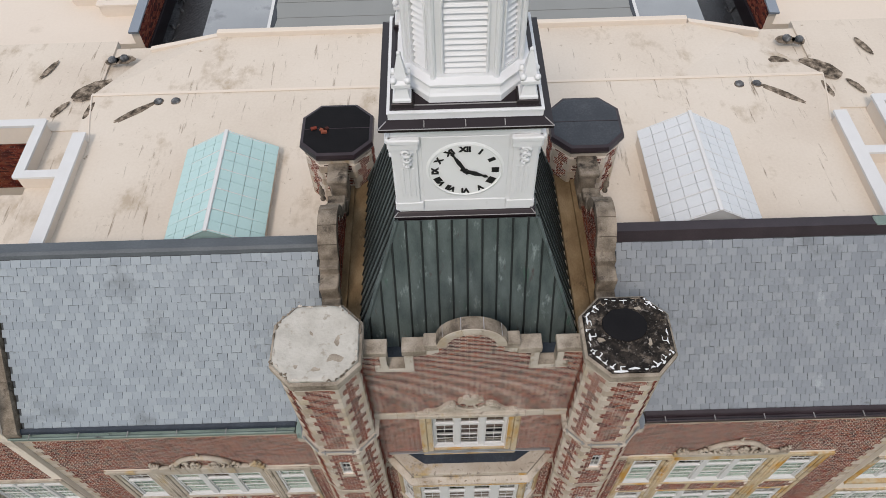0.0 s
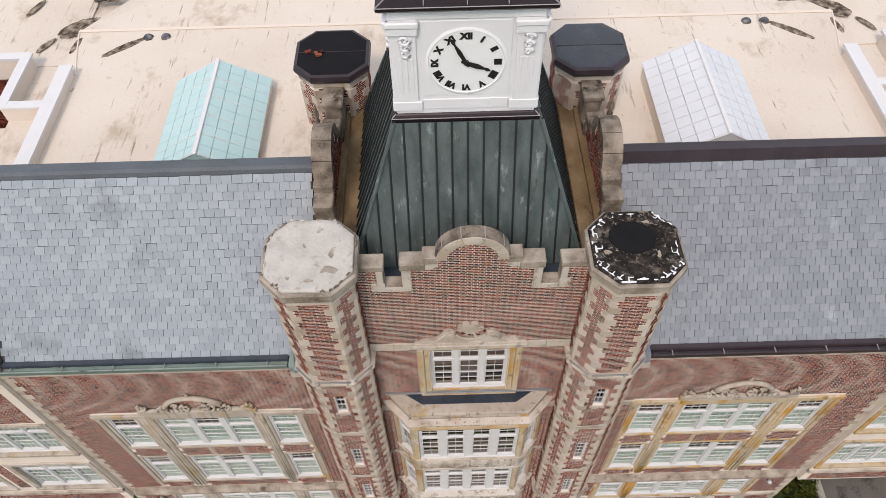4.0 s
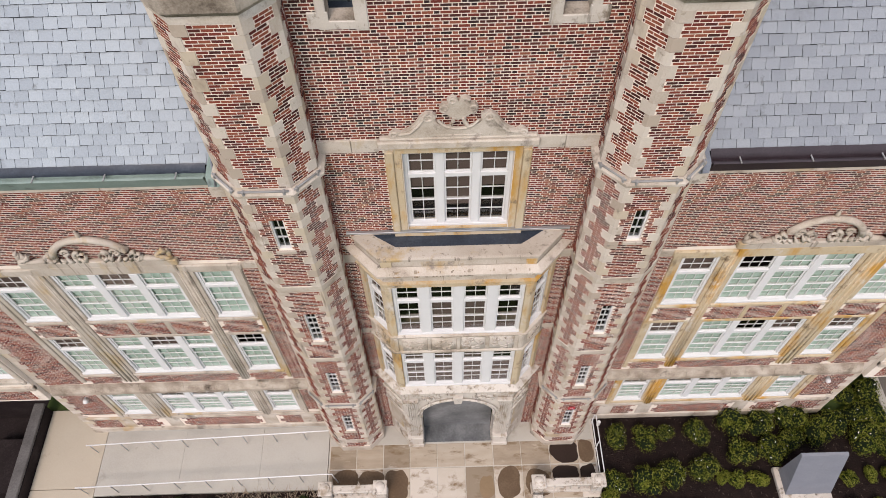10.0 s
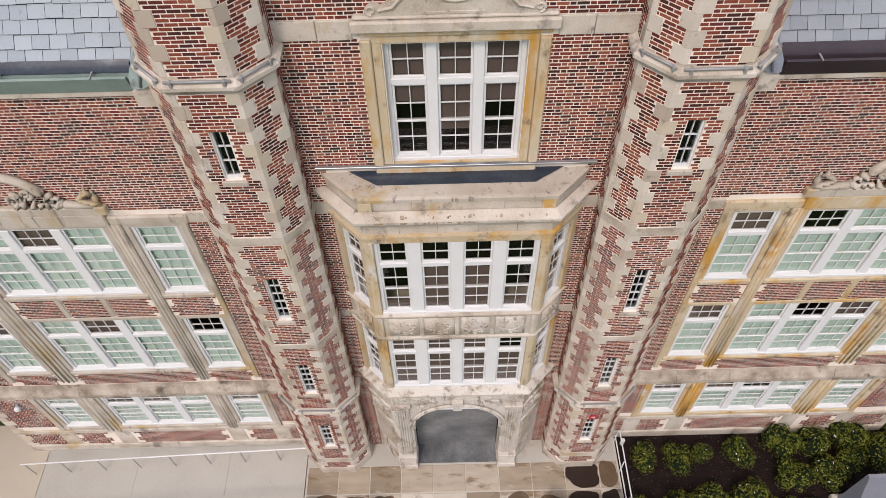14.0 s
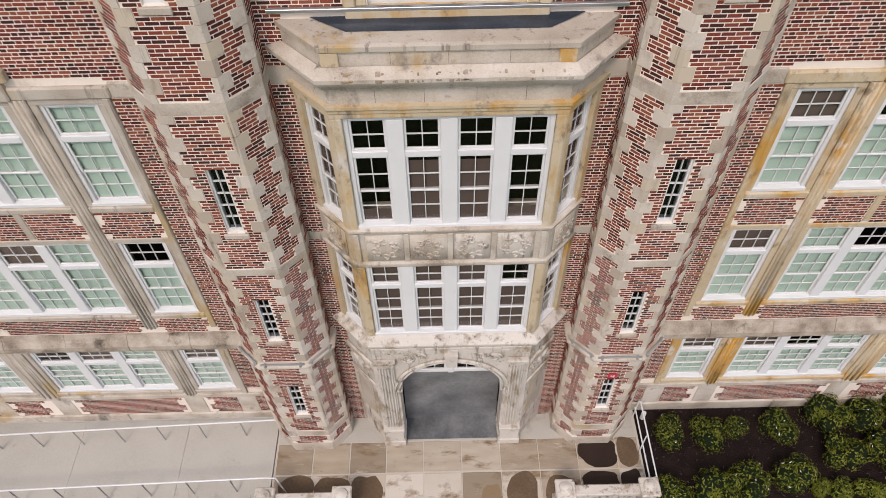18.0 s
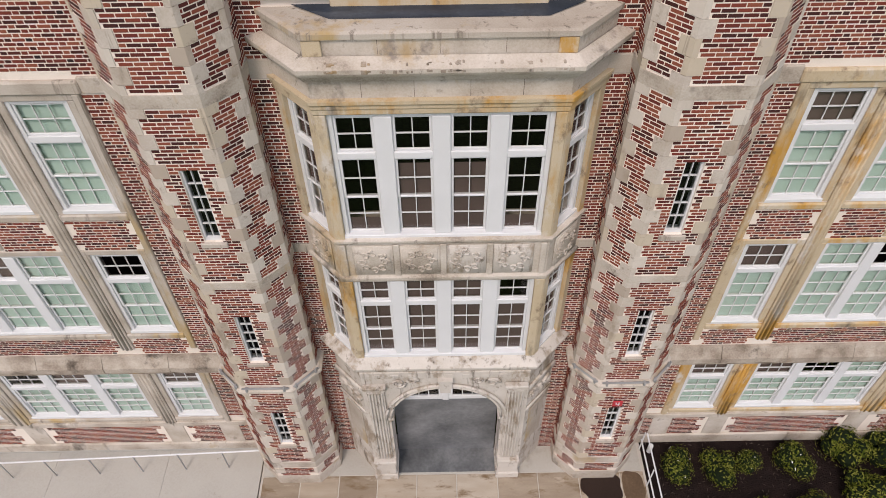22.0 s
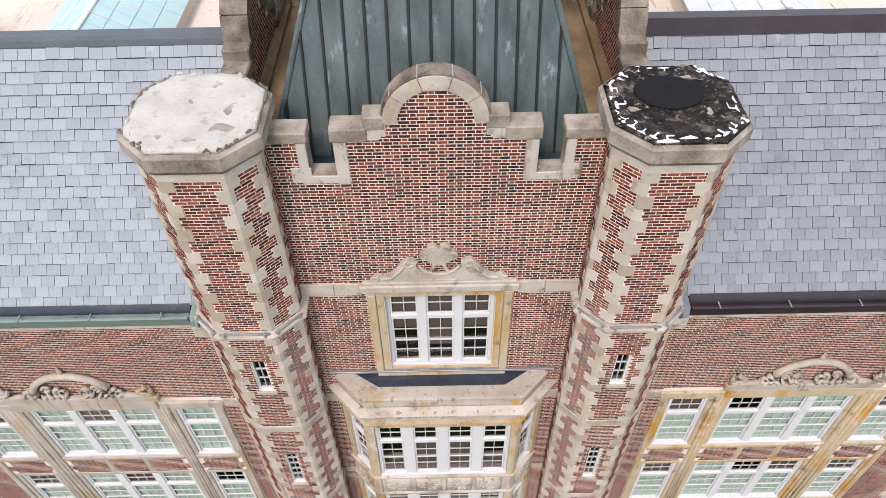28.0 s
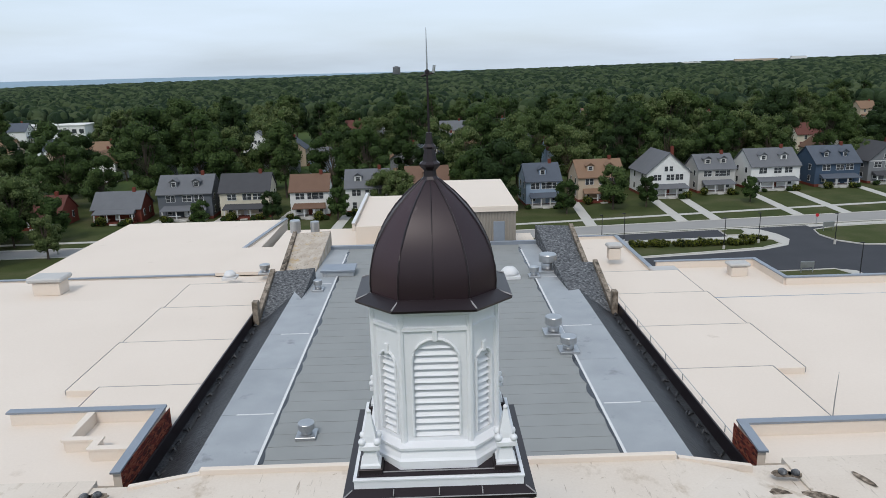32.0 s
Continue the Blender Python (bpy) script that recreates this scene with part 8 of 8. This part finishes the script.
WALLS = {k: paint("house_" + k, c) for k, c in dict(white=(0.72, 0.72, 0.70), grey=(0.19, 0.20, 0.21), cream=(0.60, 0.55, 0.44), blue=(0.055, 0.085, 0.13), tan=(0.50, 0.41, 0.31), brick=(0.16, 0.045, 0.032), slate=(0.11, 0.12, 0.135), pale=(0.45, 0.44, 0.41), lightblue=(0.30, 0.38, 0.48)).items()}
ROOFS = {k: material("shingle_" + k, [tuple(v * 0.75 for v in c), c], 0.6, 0.9, 0.2, 8) for k, c in dict(grey=(0.15, 0.155, 0.165), brown=(0.17, 0.105, 0.075), dark=(0.075, 0.075, 0.08), tan=(0.235, 0.15, 0.10), slate=(0.10, 0.115, 0.14), red=(0.13, 0.055, 0.045)).items()}
PANE = material("house_pane", [(0.03, 0.035, 0.04), (0.06, 0.065, 0.07)], 0.5, 0.12, 0.0)
TRIM = WHITE


def house(x, y, w, d, storeys, wall, roof, front_gable=False, porch=True, dormers=0, far=False, rot=0.0):
    wm, rm = WALLS[wall], ROOFS[roof]
    h = thing("house", f"{wall} two-storey house with a {roof} shingle roof", "house", "street houses", at=(x, y, -0.05))
    h.rotation_euler.z = rot
    w *= 0.92
    e = 3.05 * storeys + 0.6
    rh = w * 0.43 if front_gable else d * 0.38
    b = Shape()
    b.box(-w / 2, w / 2, 0, d, 0, e)
    if front_gable:
        b.prism([(-w / 2, e), (w / 2, e), (0, e + rh)], 0, d, "y")
    else:
        b.prism([(0, e), (d, e), (d / 2, e + rh)], -w / 2, w / 2, "x")
    part("wall", b, wm, h)
    t, o = 0.22, 0.5
    r = Shape()
    if front_gable:
        k = rh / (w / 2)
        for s in (-1, 1):
            q = [(s * (w / 2 + o), e - o * k), (s * (w / 2 + o), e - o * k + t), (0, e + rh + t), (0, e + rh)]
            r.prism(q if s < 0 else q[::-1], -o, d + o, "y")
    else:
        k = rh / (d / 2)
        for s, yy in ((-1, -o), (1, d + o)):
            q = [(yy, e - o * k), (yy, e - o * k + t), (d / 2, e + rh + t), (d / 2, e + rh)]
            r.prism(q if s > 0 else q[::-1], -w / 2 - o * 0.6, w / 2 + o * 0.6, "x")
    rf = part("roof", r, rm, h)
    cx = w * 0.28
    part("chimney", Shape().box(cx - 0.4, cx + 0.4, d * 0.5 - 0.35, d * 0.5 + 0.35, e, e + rh + 1.1, 0.03), WALLS["brick"], rf)

    def win(x0, z0, ww, hh, yy=0.0):
        f = Shape()
        f.box(x0 - ww / 2 - 0.1, x0 + ww / 2 + 0.1, yy - 0.07, yy, z0 - 0.1, z0 + hh + 0.1, 0.02)
        wo = part("window", f, TRIM, h)
        part("pane", Shape().box(x0 - ww / 2, x0 + ww / 2, yy - 0.085, yy - 0.06, z0, z0 + hh * 0.48).box(x0 - ww / 2, x0 + ww / 2, yy - 0.085, yy - 0.06, z0 + hh * 0.52, z0 + hh), PANE, wo)

    n = 2 if far else 3
    for f in range(storeys):
        for i in range(n):
            u = (i - (n - 1) / 2) * w / (n + 0.3)
            if f == 0 and porch and i == n // 2:
                continue
            win(u, 1.4 + f * 3.2, 1.0, 1.5)
            if not far and f:
                win(u + 1.15 if u < 0.5 else u - 1.15, 1.4 + f * 3.2, 1.0, 1.5)
    if front_gable:
        for u in (-0.7, 0.7):
            win(u, e + 0.3, 0.9, 1.3)
    if not far:
        part("trim_board", Shape().box(-w / 2 - 0.02, w / 2 + 0.02, -0.05, -0.01, e - 0.35, e - 0.1), TRIM, h)
    if not far:
        for f in range(storeys):
            for k, u in enumerate((0.25, 0.7)):
                for sd in (-1, 1):
                    z0 = 1.4 + f * 3.2
                    wo = part("window", Shape().box(sd * w / 2, sd * (w / 2 + 0.07), d * u - 0.6, d * u + 0.6, z0 - 0.1, z0 + 1.6, 0.02), TRIM, h)
                    part("pane", Shape().box(sd * (w / 2 + 0.06), sd * (w / 2 + 0.085), d * u - 0.5, d * u + 0.5, z0, z0 + 1.5), PANE, wo)
        part("foundation", Shape().box(-w / 2 - 0.06, w / 2 + 0.06, -0.06, d + 0.06, 0, 0.7), WALLS["brick"], h)
    if porch:
        pw = w * 0.8
        p = Shape()
        p.add([(-pw / 2, 0, 3.6), (pw / 2, 0, 3.6), (pw / 2 + 0.3, -2.8, 2.75), (-pw / 2 - 0.3, -2.8, 2.75), (-pw / 2 - 0.3, -2.8, 2.55), (pw / 2 + 0.3, -2.8, 2.55), (pw / 2, 0, 2.6), (-pw / 2, 0, 2.6)],
              [(0, 3, 2, 1), (3, 4, 5, 2), (0, 7, 4, 3), (1, 2, 5, 6), (4, 7, 6, 5)])
        po = part("porch_roof", p, rm, h)
        for i in range(4):
            u = -pw / 2 + 0.2 + (pw - 0.4) * i / 3
            part("porch_post", Shape().box(u - 0.13, u + 0.13, -2.6, -2.34, 0.6, 2.6, 0.02), TRIM, po)
        part("porch_deck", Shape().box(-pw / 2, pw / 2, -2.7, 0, 0, 0.6, 0.03), WALLS["brick"] if wall in ("cream", "brick", "tan") else WALLS["pale"], h)
        part("porch_rail", Shape().box(-pw / 2, -0.7, -2.6, -2.5, 1.3, 1.4).box(0.7, pw / 2, -2.6, -2.5, 1.3, 1.4), TRIM, h)
        part("front_door", Shape().box(-0.5, 0.5, -0.06, 0.0, 0.6, 2.7, 0.02), WALLS["brick"] if wall == "white" else TRIM, h)
        part("porch_step", Shape().box(-0.9, 0.9, -3.4, -2.7, 0, 0.35, 0.02), KERB, h)
    for i in range(dormers):
        u = (i - (dormers - 1) / 2) * w * 0.42
        dz, dy = e + rh * 0.30, d * 0.15
        s = Shape()
        s.box(u - 0.9, u + 0.9, dy, d / 2, dz, dz + 1.5)
        dm = part("dormer", s, wm, rf)
        q = Shape()
        for t2 in (-1, 1):
            g = [(u + t2 * 1.2, dz + 1.4), (u + t2 * 1.2, dz + 1.55), (u, dz + 2.35), (u, dz + 2.2)]
            q.prism(g if t2 < 0 else g[::-1], dy - 0.3, d / 2 + 0.4, "y")
        q.prism([(u - 0.95, dz + 1.45), (u + 0.95, dz + 1.45), (u, dz + 2.2)], dy - 0.02, d / 2, "y")
        part("dormer_roof", q, rm, rf)
        win(u, dz + 0.35, 1.0, 1.0, dy)
    return h


NEAR = ((-78.5, 164.5, 13, 9, 1, "brick", "grey", False, True, 0), (-62, 166.5, 14.5, 10, 2, "slate", "grey", False, True, 2), (-47, 166.5, 13.5, 10, 2, "cream", "dark", False, True, 0), (-30.5, 165, 10.5, 9, 2, "white", "brown", False, True, 0),
        (-16.3, 168, 12, 10, 2, "white", "grey", False, False, 2), (-1, 171, 12, 10, 2, "tan", "brown", False, True, 1), (29, 170.5, 10, 10, 2, "lightblue", "slate", False, True, 1), (45, 175, 13.5, 10, 2, "tan", "tan", False, True, 2),
        (64, 178.5, 13, 13, 2, "white", "grey", True, True, 0), (79, 183, 11.5, 9, 2, "pale", "grey", False, True, 2), (96.6, 185.5, 15.5, 11, 2, "white", "grey", False, True, 2), (115.6, 188, 14.5, 11, 2, "blue", "slate", False, True, 2), (131.5, 191, 12, 11, 2, "grey", "dark", True, True, 0),
        (-96, 161, 12, 9, 1, "brick", "red", False, True, 0), (-112, 158, 12, 9, 2, "brick", "grey", False, True, 0))
for a in NEAR:
    house(*a, rot=0.035 if a[0] < 20 else 0.07)
hr = random.Random(12)
FAR = []
for i in range(44):
    yy = hr.choice((225, 240, 268, 285, 330, 350, 400))
    FAR.append((-0.62 * yy + 1.27 * yy * ((i * 0.381966) % 1), yy))
    house(*FAR[-1], hr.uniform(10, 14), 10, 2, hr.choice(("white", "pale", "tan", "brick", "grey", "lightblue", "cream")), hr.choice(("grey", "brown", "red", "slate", "tan")), i % 3 == 0, i % 2 == 0, i % 2, True, hr.choice((0.03, 0.03, 1.6)))
for x in (-70, -54.4, -38.4, -23, 36, 57.5, 65.6, 86, 98, 119):
    y = 141.4 + (0.107 if x > 0 else 0.041) * x
    sheet("driveway", "narrow concrete driveway between the houses", "driveway", [(x - 1.3, y), (x + 1.3, y), (x + 3.4, y + 34), (x + 0.9, y + 34)], -0.01, KERB, False)


def tree_kit(seed, h, r, n):
    """Trunk with limbs, and a crown of leaf clumps gathered round limb ends."""
    q = random.Random(seed)
    tr = Shape()
    tr.tube([(0, 0, -0.3), (0.1, 0, h * 0.2), (0.0, 0.1, h * 0.42), (0.1, 0, h * 0.7)], [0.32, 0.26, 0.19, 0.06], 8)
    cl = []
    for i in range(34):
        a, z = q.uniform(0, 6.283), q.uniform(0.26, 0.95) * h
        k = r * math.sin(math.pi * min(0.98, (z / h - 0.12) / 0.92)) ** 0.7
        rr = q.uniform(0.3, 1.0) * k
        e = Vector((rr * math.cos(a), rr * math.sin(a), z))
        cl.append((e, q.uniform(0.18, 0.36) * r))
        tr.tube([(0, 0, h * q.uniform(0.22, 0.45)), e * 0.6 + Vector((0, 0, z * 0.3)), e], [0.11, 0.07, 0.03], 5)
    cr = Shape()
    m = len(cl)
    for i in range(n):
        c, s = cl[i % m]
        d = Vector((q.gauss(0, 1), q.gauss(0, 1), q.gauss(0.1, 0.8))).normalized()
        p = c + d * s * (0.72 + 0.42 * q.random())
        t = d.cross(Vector((q.gauss(0, 1), q.gauss(0, 1), q.gauss(0, 1)))).normalized()
        w = (d * 0.5 + t.cross(d)).normalized()
        l = q.uniform(0.16, 0.36)
        cr.add([p - t * l, p + w * l * 0.65, p + t * l + d * 0.12, p - w * l * 0.65], [(0, 1, 2, 3)])
    # Inner lumps: the crown's own shade is painted by their darker green.
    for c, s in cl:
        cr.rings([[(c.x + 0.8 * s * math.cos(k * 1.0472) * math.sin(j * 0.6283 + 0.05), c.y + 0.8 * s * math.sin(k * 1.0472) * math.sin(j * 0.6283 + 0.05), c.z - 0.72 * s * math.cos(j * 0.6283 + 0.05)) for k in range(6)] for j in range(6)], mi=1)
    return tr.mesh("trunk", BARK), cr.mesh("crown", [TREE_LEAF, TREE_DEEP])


TREES = [tree_kit(50 + i, h, r, 4200) for i, (h, r) in enumerate(((17, 6.0), (14, 5.4), (20, 6.6), (11, 3.8), (22, 5.6), (15, 6.8), (18, 4.4)))]


def tree(x, y, k, sc, lab="leafy green street tree"):
    t = thing("tree", lab, "tree", "street trees", at=(x, y, -0.05))
    t.rotation_euler.z, t.scale = x * 1.7, (sc, sc, sc)
    part("trunk", TREES[k][0], None, t)
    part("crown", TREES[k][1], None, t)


def clear(x, y):
    """True where no house or long building behind would be hidden."""
    if y > 228 and abs(x + 0.526 * (y + 10)) < 0.05 * (y + 10):
        return False
    return not any(hy - 70 < y < hy + 6 and abs(x - hx * y / hy) < 7 for hx, hy in FAR[::2])


for i in range(76):
    yy = 197 + 50 * ((i * 0.618) % 1)
    if not clear(-0.64 * yy + 1.32 * yy * i / 75, yy):
        continue
    tree(-0.64 * yy + 1.32 * yy * i / 75, yy, (2, 4, 0, 5, 6)[i % 5], 0.8 + 0.42 * ((i * 0.37) % 1), "tall dark leafy tree behind the houses")
for x, y, k, sc in ((17, 165, 1, 1.25), (12, 172, 5, 1.0), (-93, 146, 5, 0.95), (-88, 178, 0, 0.9), (-12, 168, 5, 0.7), (24, 186, 2, 1.15), (9, 182, 2, 1.0), (33, 160, 3, 0.75), (54.5, 166, 3, 0.7), (45.5, 164, 3, 1.0), (-8, 163, 1, 0.8), (-23, 160, 3, 0.75), (-39, 160, 3, 0.7), (-55, 156, 3, 0.6), (-96, 150, 1, 0.9), (-101, 170, 2, 0.7),
                    (-110, 158, 0, 0.9), (-80, 190, 2, 1.1), (-60, 196, 0, 1.15), (-42, 194, 4, 1.0), (-28, 192, 0, 1.1), (-18, 190, 2, 1.0), (0, 192, 0, 1.0), (40, 195, 0, 1.1), (55, 198, 4, 1.0), (70, 200, 0, 1.15), (88, 205, 2, 1.1), (105, 207, 0, 1.1), (125, 212, 4, 1.1),
                    (82, 168, 3, 0.6), (-88, 125, 3, 0.7), (-96, 118, 3, 0.6), (-100, 185, 0, 1.1), (-120, 180, 2, 1.0), (140, 205, 0, 1.1), (-70, 205, 4, 1.1), (14, 196, 4, 1.15), (-6, 200, 4, 1.1)):
    tree(x, y, k, sc)
for i, (x, y, k, sc) in enumerate(((-92, 222, 0, 1.5), (-82, 230, 2, 1.4), (-73, 240, 5, 1.55), (-64, 226, 4, 1.2), (-50, 232, 2, 1.2),
                                   (24, 226, 0, 1.5), (68, 232, 5, 1.5), (79, 226, 2, 1.35), (88, 236, 0, 1.55), (120, 236, 2, 1.3), (50, 240, 0, 1.3))):
    tree(x, y, k, sc, "broad tall dark green tree behind the houses")
for x, y, k, sc in ((-88, 126, 5, 0.85), (-99, 143, 1, 1.0), (-84, 146, 3, 0.9), (-105, 128, 0, 0.9), (-91, 141, 3, 0.8), (-113, 146, 2, 0.85), (-94, 134, 1, 0.8), (-78, 130, 3, 0.8), (-104, 136, 3, 1.0)):
    tree(x, y, k, sc, "leafy tree shading the lawn by the street")
tq = random.Random(8)
for i in range(270):
    yy = 225 + 260 * (i / 270) + tq.uniform(-8, 8)
    xx = -0.66 * yy + 1.36 * yy * tq.random()
    if not clear(xx, yy):
        continue
    tree(xx, yy, tq.randrange(7), tq.uniform(0.75, 1.1), "tall leafy tree among the houses")
# far woods
wd = Shape()
wq = random.Random(4)
unit = []
for j in range(4):
    unit.append([(math.cos(k * math.pi / 3.5 + j) * math.sin(0.25 + j * 0.62), math.sin(k * math.pi / 3.5 + j) * math.sin(0.25 + j * 0.62), math.cos(0.25 + j * 0.62)) for k in range(7)])


def clump(x, y, z, r, h):
    wd.rings([[(x + r * u * (1 + 0.3 * noise.noise((x + u * 2, y + v * 2, 1))), y + r * v * (1 + 0.3 * noise.noise((x + v, y + u, 3))), z + h * w) for u, v, w in row] for row in unit[::-1]], caps=True)


dist = 430.0
while dist < 4200:
    span = 0.68 * dist
    step = max(7.0, dist * 0.0095)
    n = int(2 * span / step)
    for i in range(n):
        x = -span + 2 * span * (i + wq.random()) / n
        y = dist + wq.uniform(-0.5, 0.5) * step * 2
        r = step * wq.uniform(0.55, 0.95)
        top = terrain(x, y) + wq.uniform(8, 17) * (1 if dist < 1500 else 1.1)
        h = min(r * 0.95, 11)
        clump(x, y, top - h - 1, r, h + 1)
        for k in range(3 if dist < 900 else 1 if dist < 1800 else 0):
            a = wq.uniform(0, 6.283)
            clump(x + 0.6 * r * math.cos(a), y + 0.6 * r * math.sin(a), top - h * 0.75, r * wq.uniform(0.35, 0.55), h * wq.uniform(0.45, 0.8))
    dist += step * 1.35
wo2 = part("far_woods", wd, WOODS, None, "wide green tree canopy reaching the horizon", True, "stuff")
wo2["category"] = "woods"
far = thing("tower_block", "distant grey apartment tower above the trees", "building", at=(-136, 3200, 0))
part("wall", Shape().box(-16, 16, -10, 10, 0, 41, 0.3), WALLS["grey"], far)
for i in range(9):
    part("window_band", Shape().box(-15, 15, -10.2, -10, 4 + i * 4, 5.6 + i * 4), PANE, far)
part("penthouse", Shape().box(-8, 8, -6, 6, 41, 44, 0.3), WALLS["grey"], far)
for nm, x, y, w, h in (("white", -221, 418, 42, 8), ("white", 1165, 3200, 82, 30), ("tan", 1450, 3200, 190, 37), ("white", 1640, 3200, 70, 44)):
    fb = thing("long_building", f"long low {nm} flat-roofed building among the trees", "building", "distant buildings", at=(x, y, 0))
    part("wall", Shape().box(-w / 2, w / 2, -8, 8, 0, h, 0.2), WALLS[nm], fb)
    part("roof", Shape().box(-w / 2 - 0.5, w / 2 + 0.5, -8.5, 8.5, h, h + 0.6, 0.1), WALLS["white"], fb)
    for i in range(10):
        part("window", Shape().box(-w / 2 + w * (i + 0.2) / 10, -w / 2 + w * (i + 0.8) / 10, -8.1, -8, h * 0.45, h * 0.75), PANE, fb)
lake = thing("water", "pale blue lake on the horizon", "lake", kind="structure")
part("surface", Shape().add([(-3400, 3000, -60), (400, 3600, -60), (800, 4850, 12), (-3400, 4850, 12)], [(0, 1, 2, 3)]), WATER, lake)
for x, y in ((34, 128), (38.8, 129), (56.4, 122), (65, 126), (79, 123.5), (94, 128), (70.4, 100.8), (112, 130), (-78, 134), (-95, 118)):
    sl = thing("street_lamp", "black lamp post beside the drive", "street lamp", "street lamps", at=(x, y, 0))
    part("pole", Shape().tube([(0, 0, -0.1), (0, 0, 6.2)], [0.09, 0.06], 8), BLACK, sl)
    part("base", Shape().lathe([(0.25, -0.1), (0.25, 0.7), (0.2, 0.75), (0.001, 0.75)], 10), KERB, sl)
    part("head", Shape().box(-0.55, 0.1, -0.15, 0.15, 6.1, 6.25, 0.03), BLACK, sl)
stop = thing("stop_sign", "red octagonal stop sign on a steel pole", "sign", at=(83.6, 139, 0))
part("pole", Shape().tube([(0, 0, -0.1), (0, 0, 2.6)], 0.05, 6), GALV, stop)
part("plate", Shape(pose(0, -0.06, 2.5, 90, 0, 0)).lathe([(0.001, 0), (0.4, 0), (0.4, 0.03), (0.001, 0.03)], 8), RED, stop)
for x, y in ((63.8, 105), (83.8, 134.5)):
    sg = thing("notice_board", "pale metal notice board on two posts", "sign", "drive signs", at=(x, y, 0))
    part("board", Shape().box(-1.2, 1.2, -0.05, 0.05, 0.9, 2.0, 0.02), GALV, sg)
    for u in (-1, 1):
        part("post", Shape().box(u - 0.06, u + 0.06, -0.06, 0.06, -0.1, 0.9), GALV, sg)
for i in range(26):
    x = 38.5 + 29 * ((i * 0.618) % 1)
    plant("island_shrub", "low green shrub in the car park island", "shrub", "island shrubs", x, 122.8 + 0.08 * (x - 38) + 3.0 * ((i * 0.37) % 1), KITS[i % 3], 1.3 + 0.7 * ((i * 0.29) % 1), i)

for i in range(44):
    hx, hy = NEAR[i % 13][0] + (-4.5, 4.2, 2.6, -2.8)[i // 13 % 4], NEAR[i % 13][1] - 3.4 - 0.3 * (i % 3)
    plant("hedge_shrub", "dark green shrub before a house front", "shrub", "house shrubs", hx, hy, (DEEP[i % 2], KITS[i % 3])[i % 2], 1.8 + 0.9 * ((i * 0.41) % 1), i)
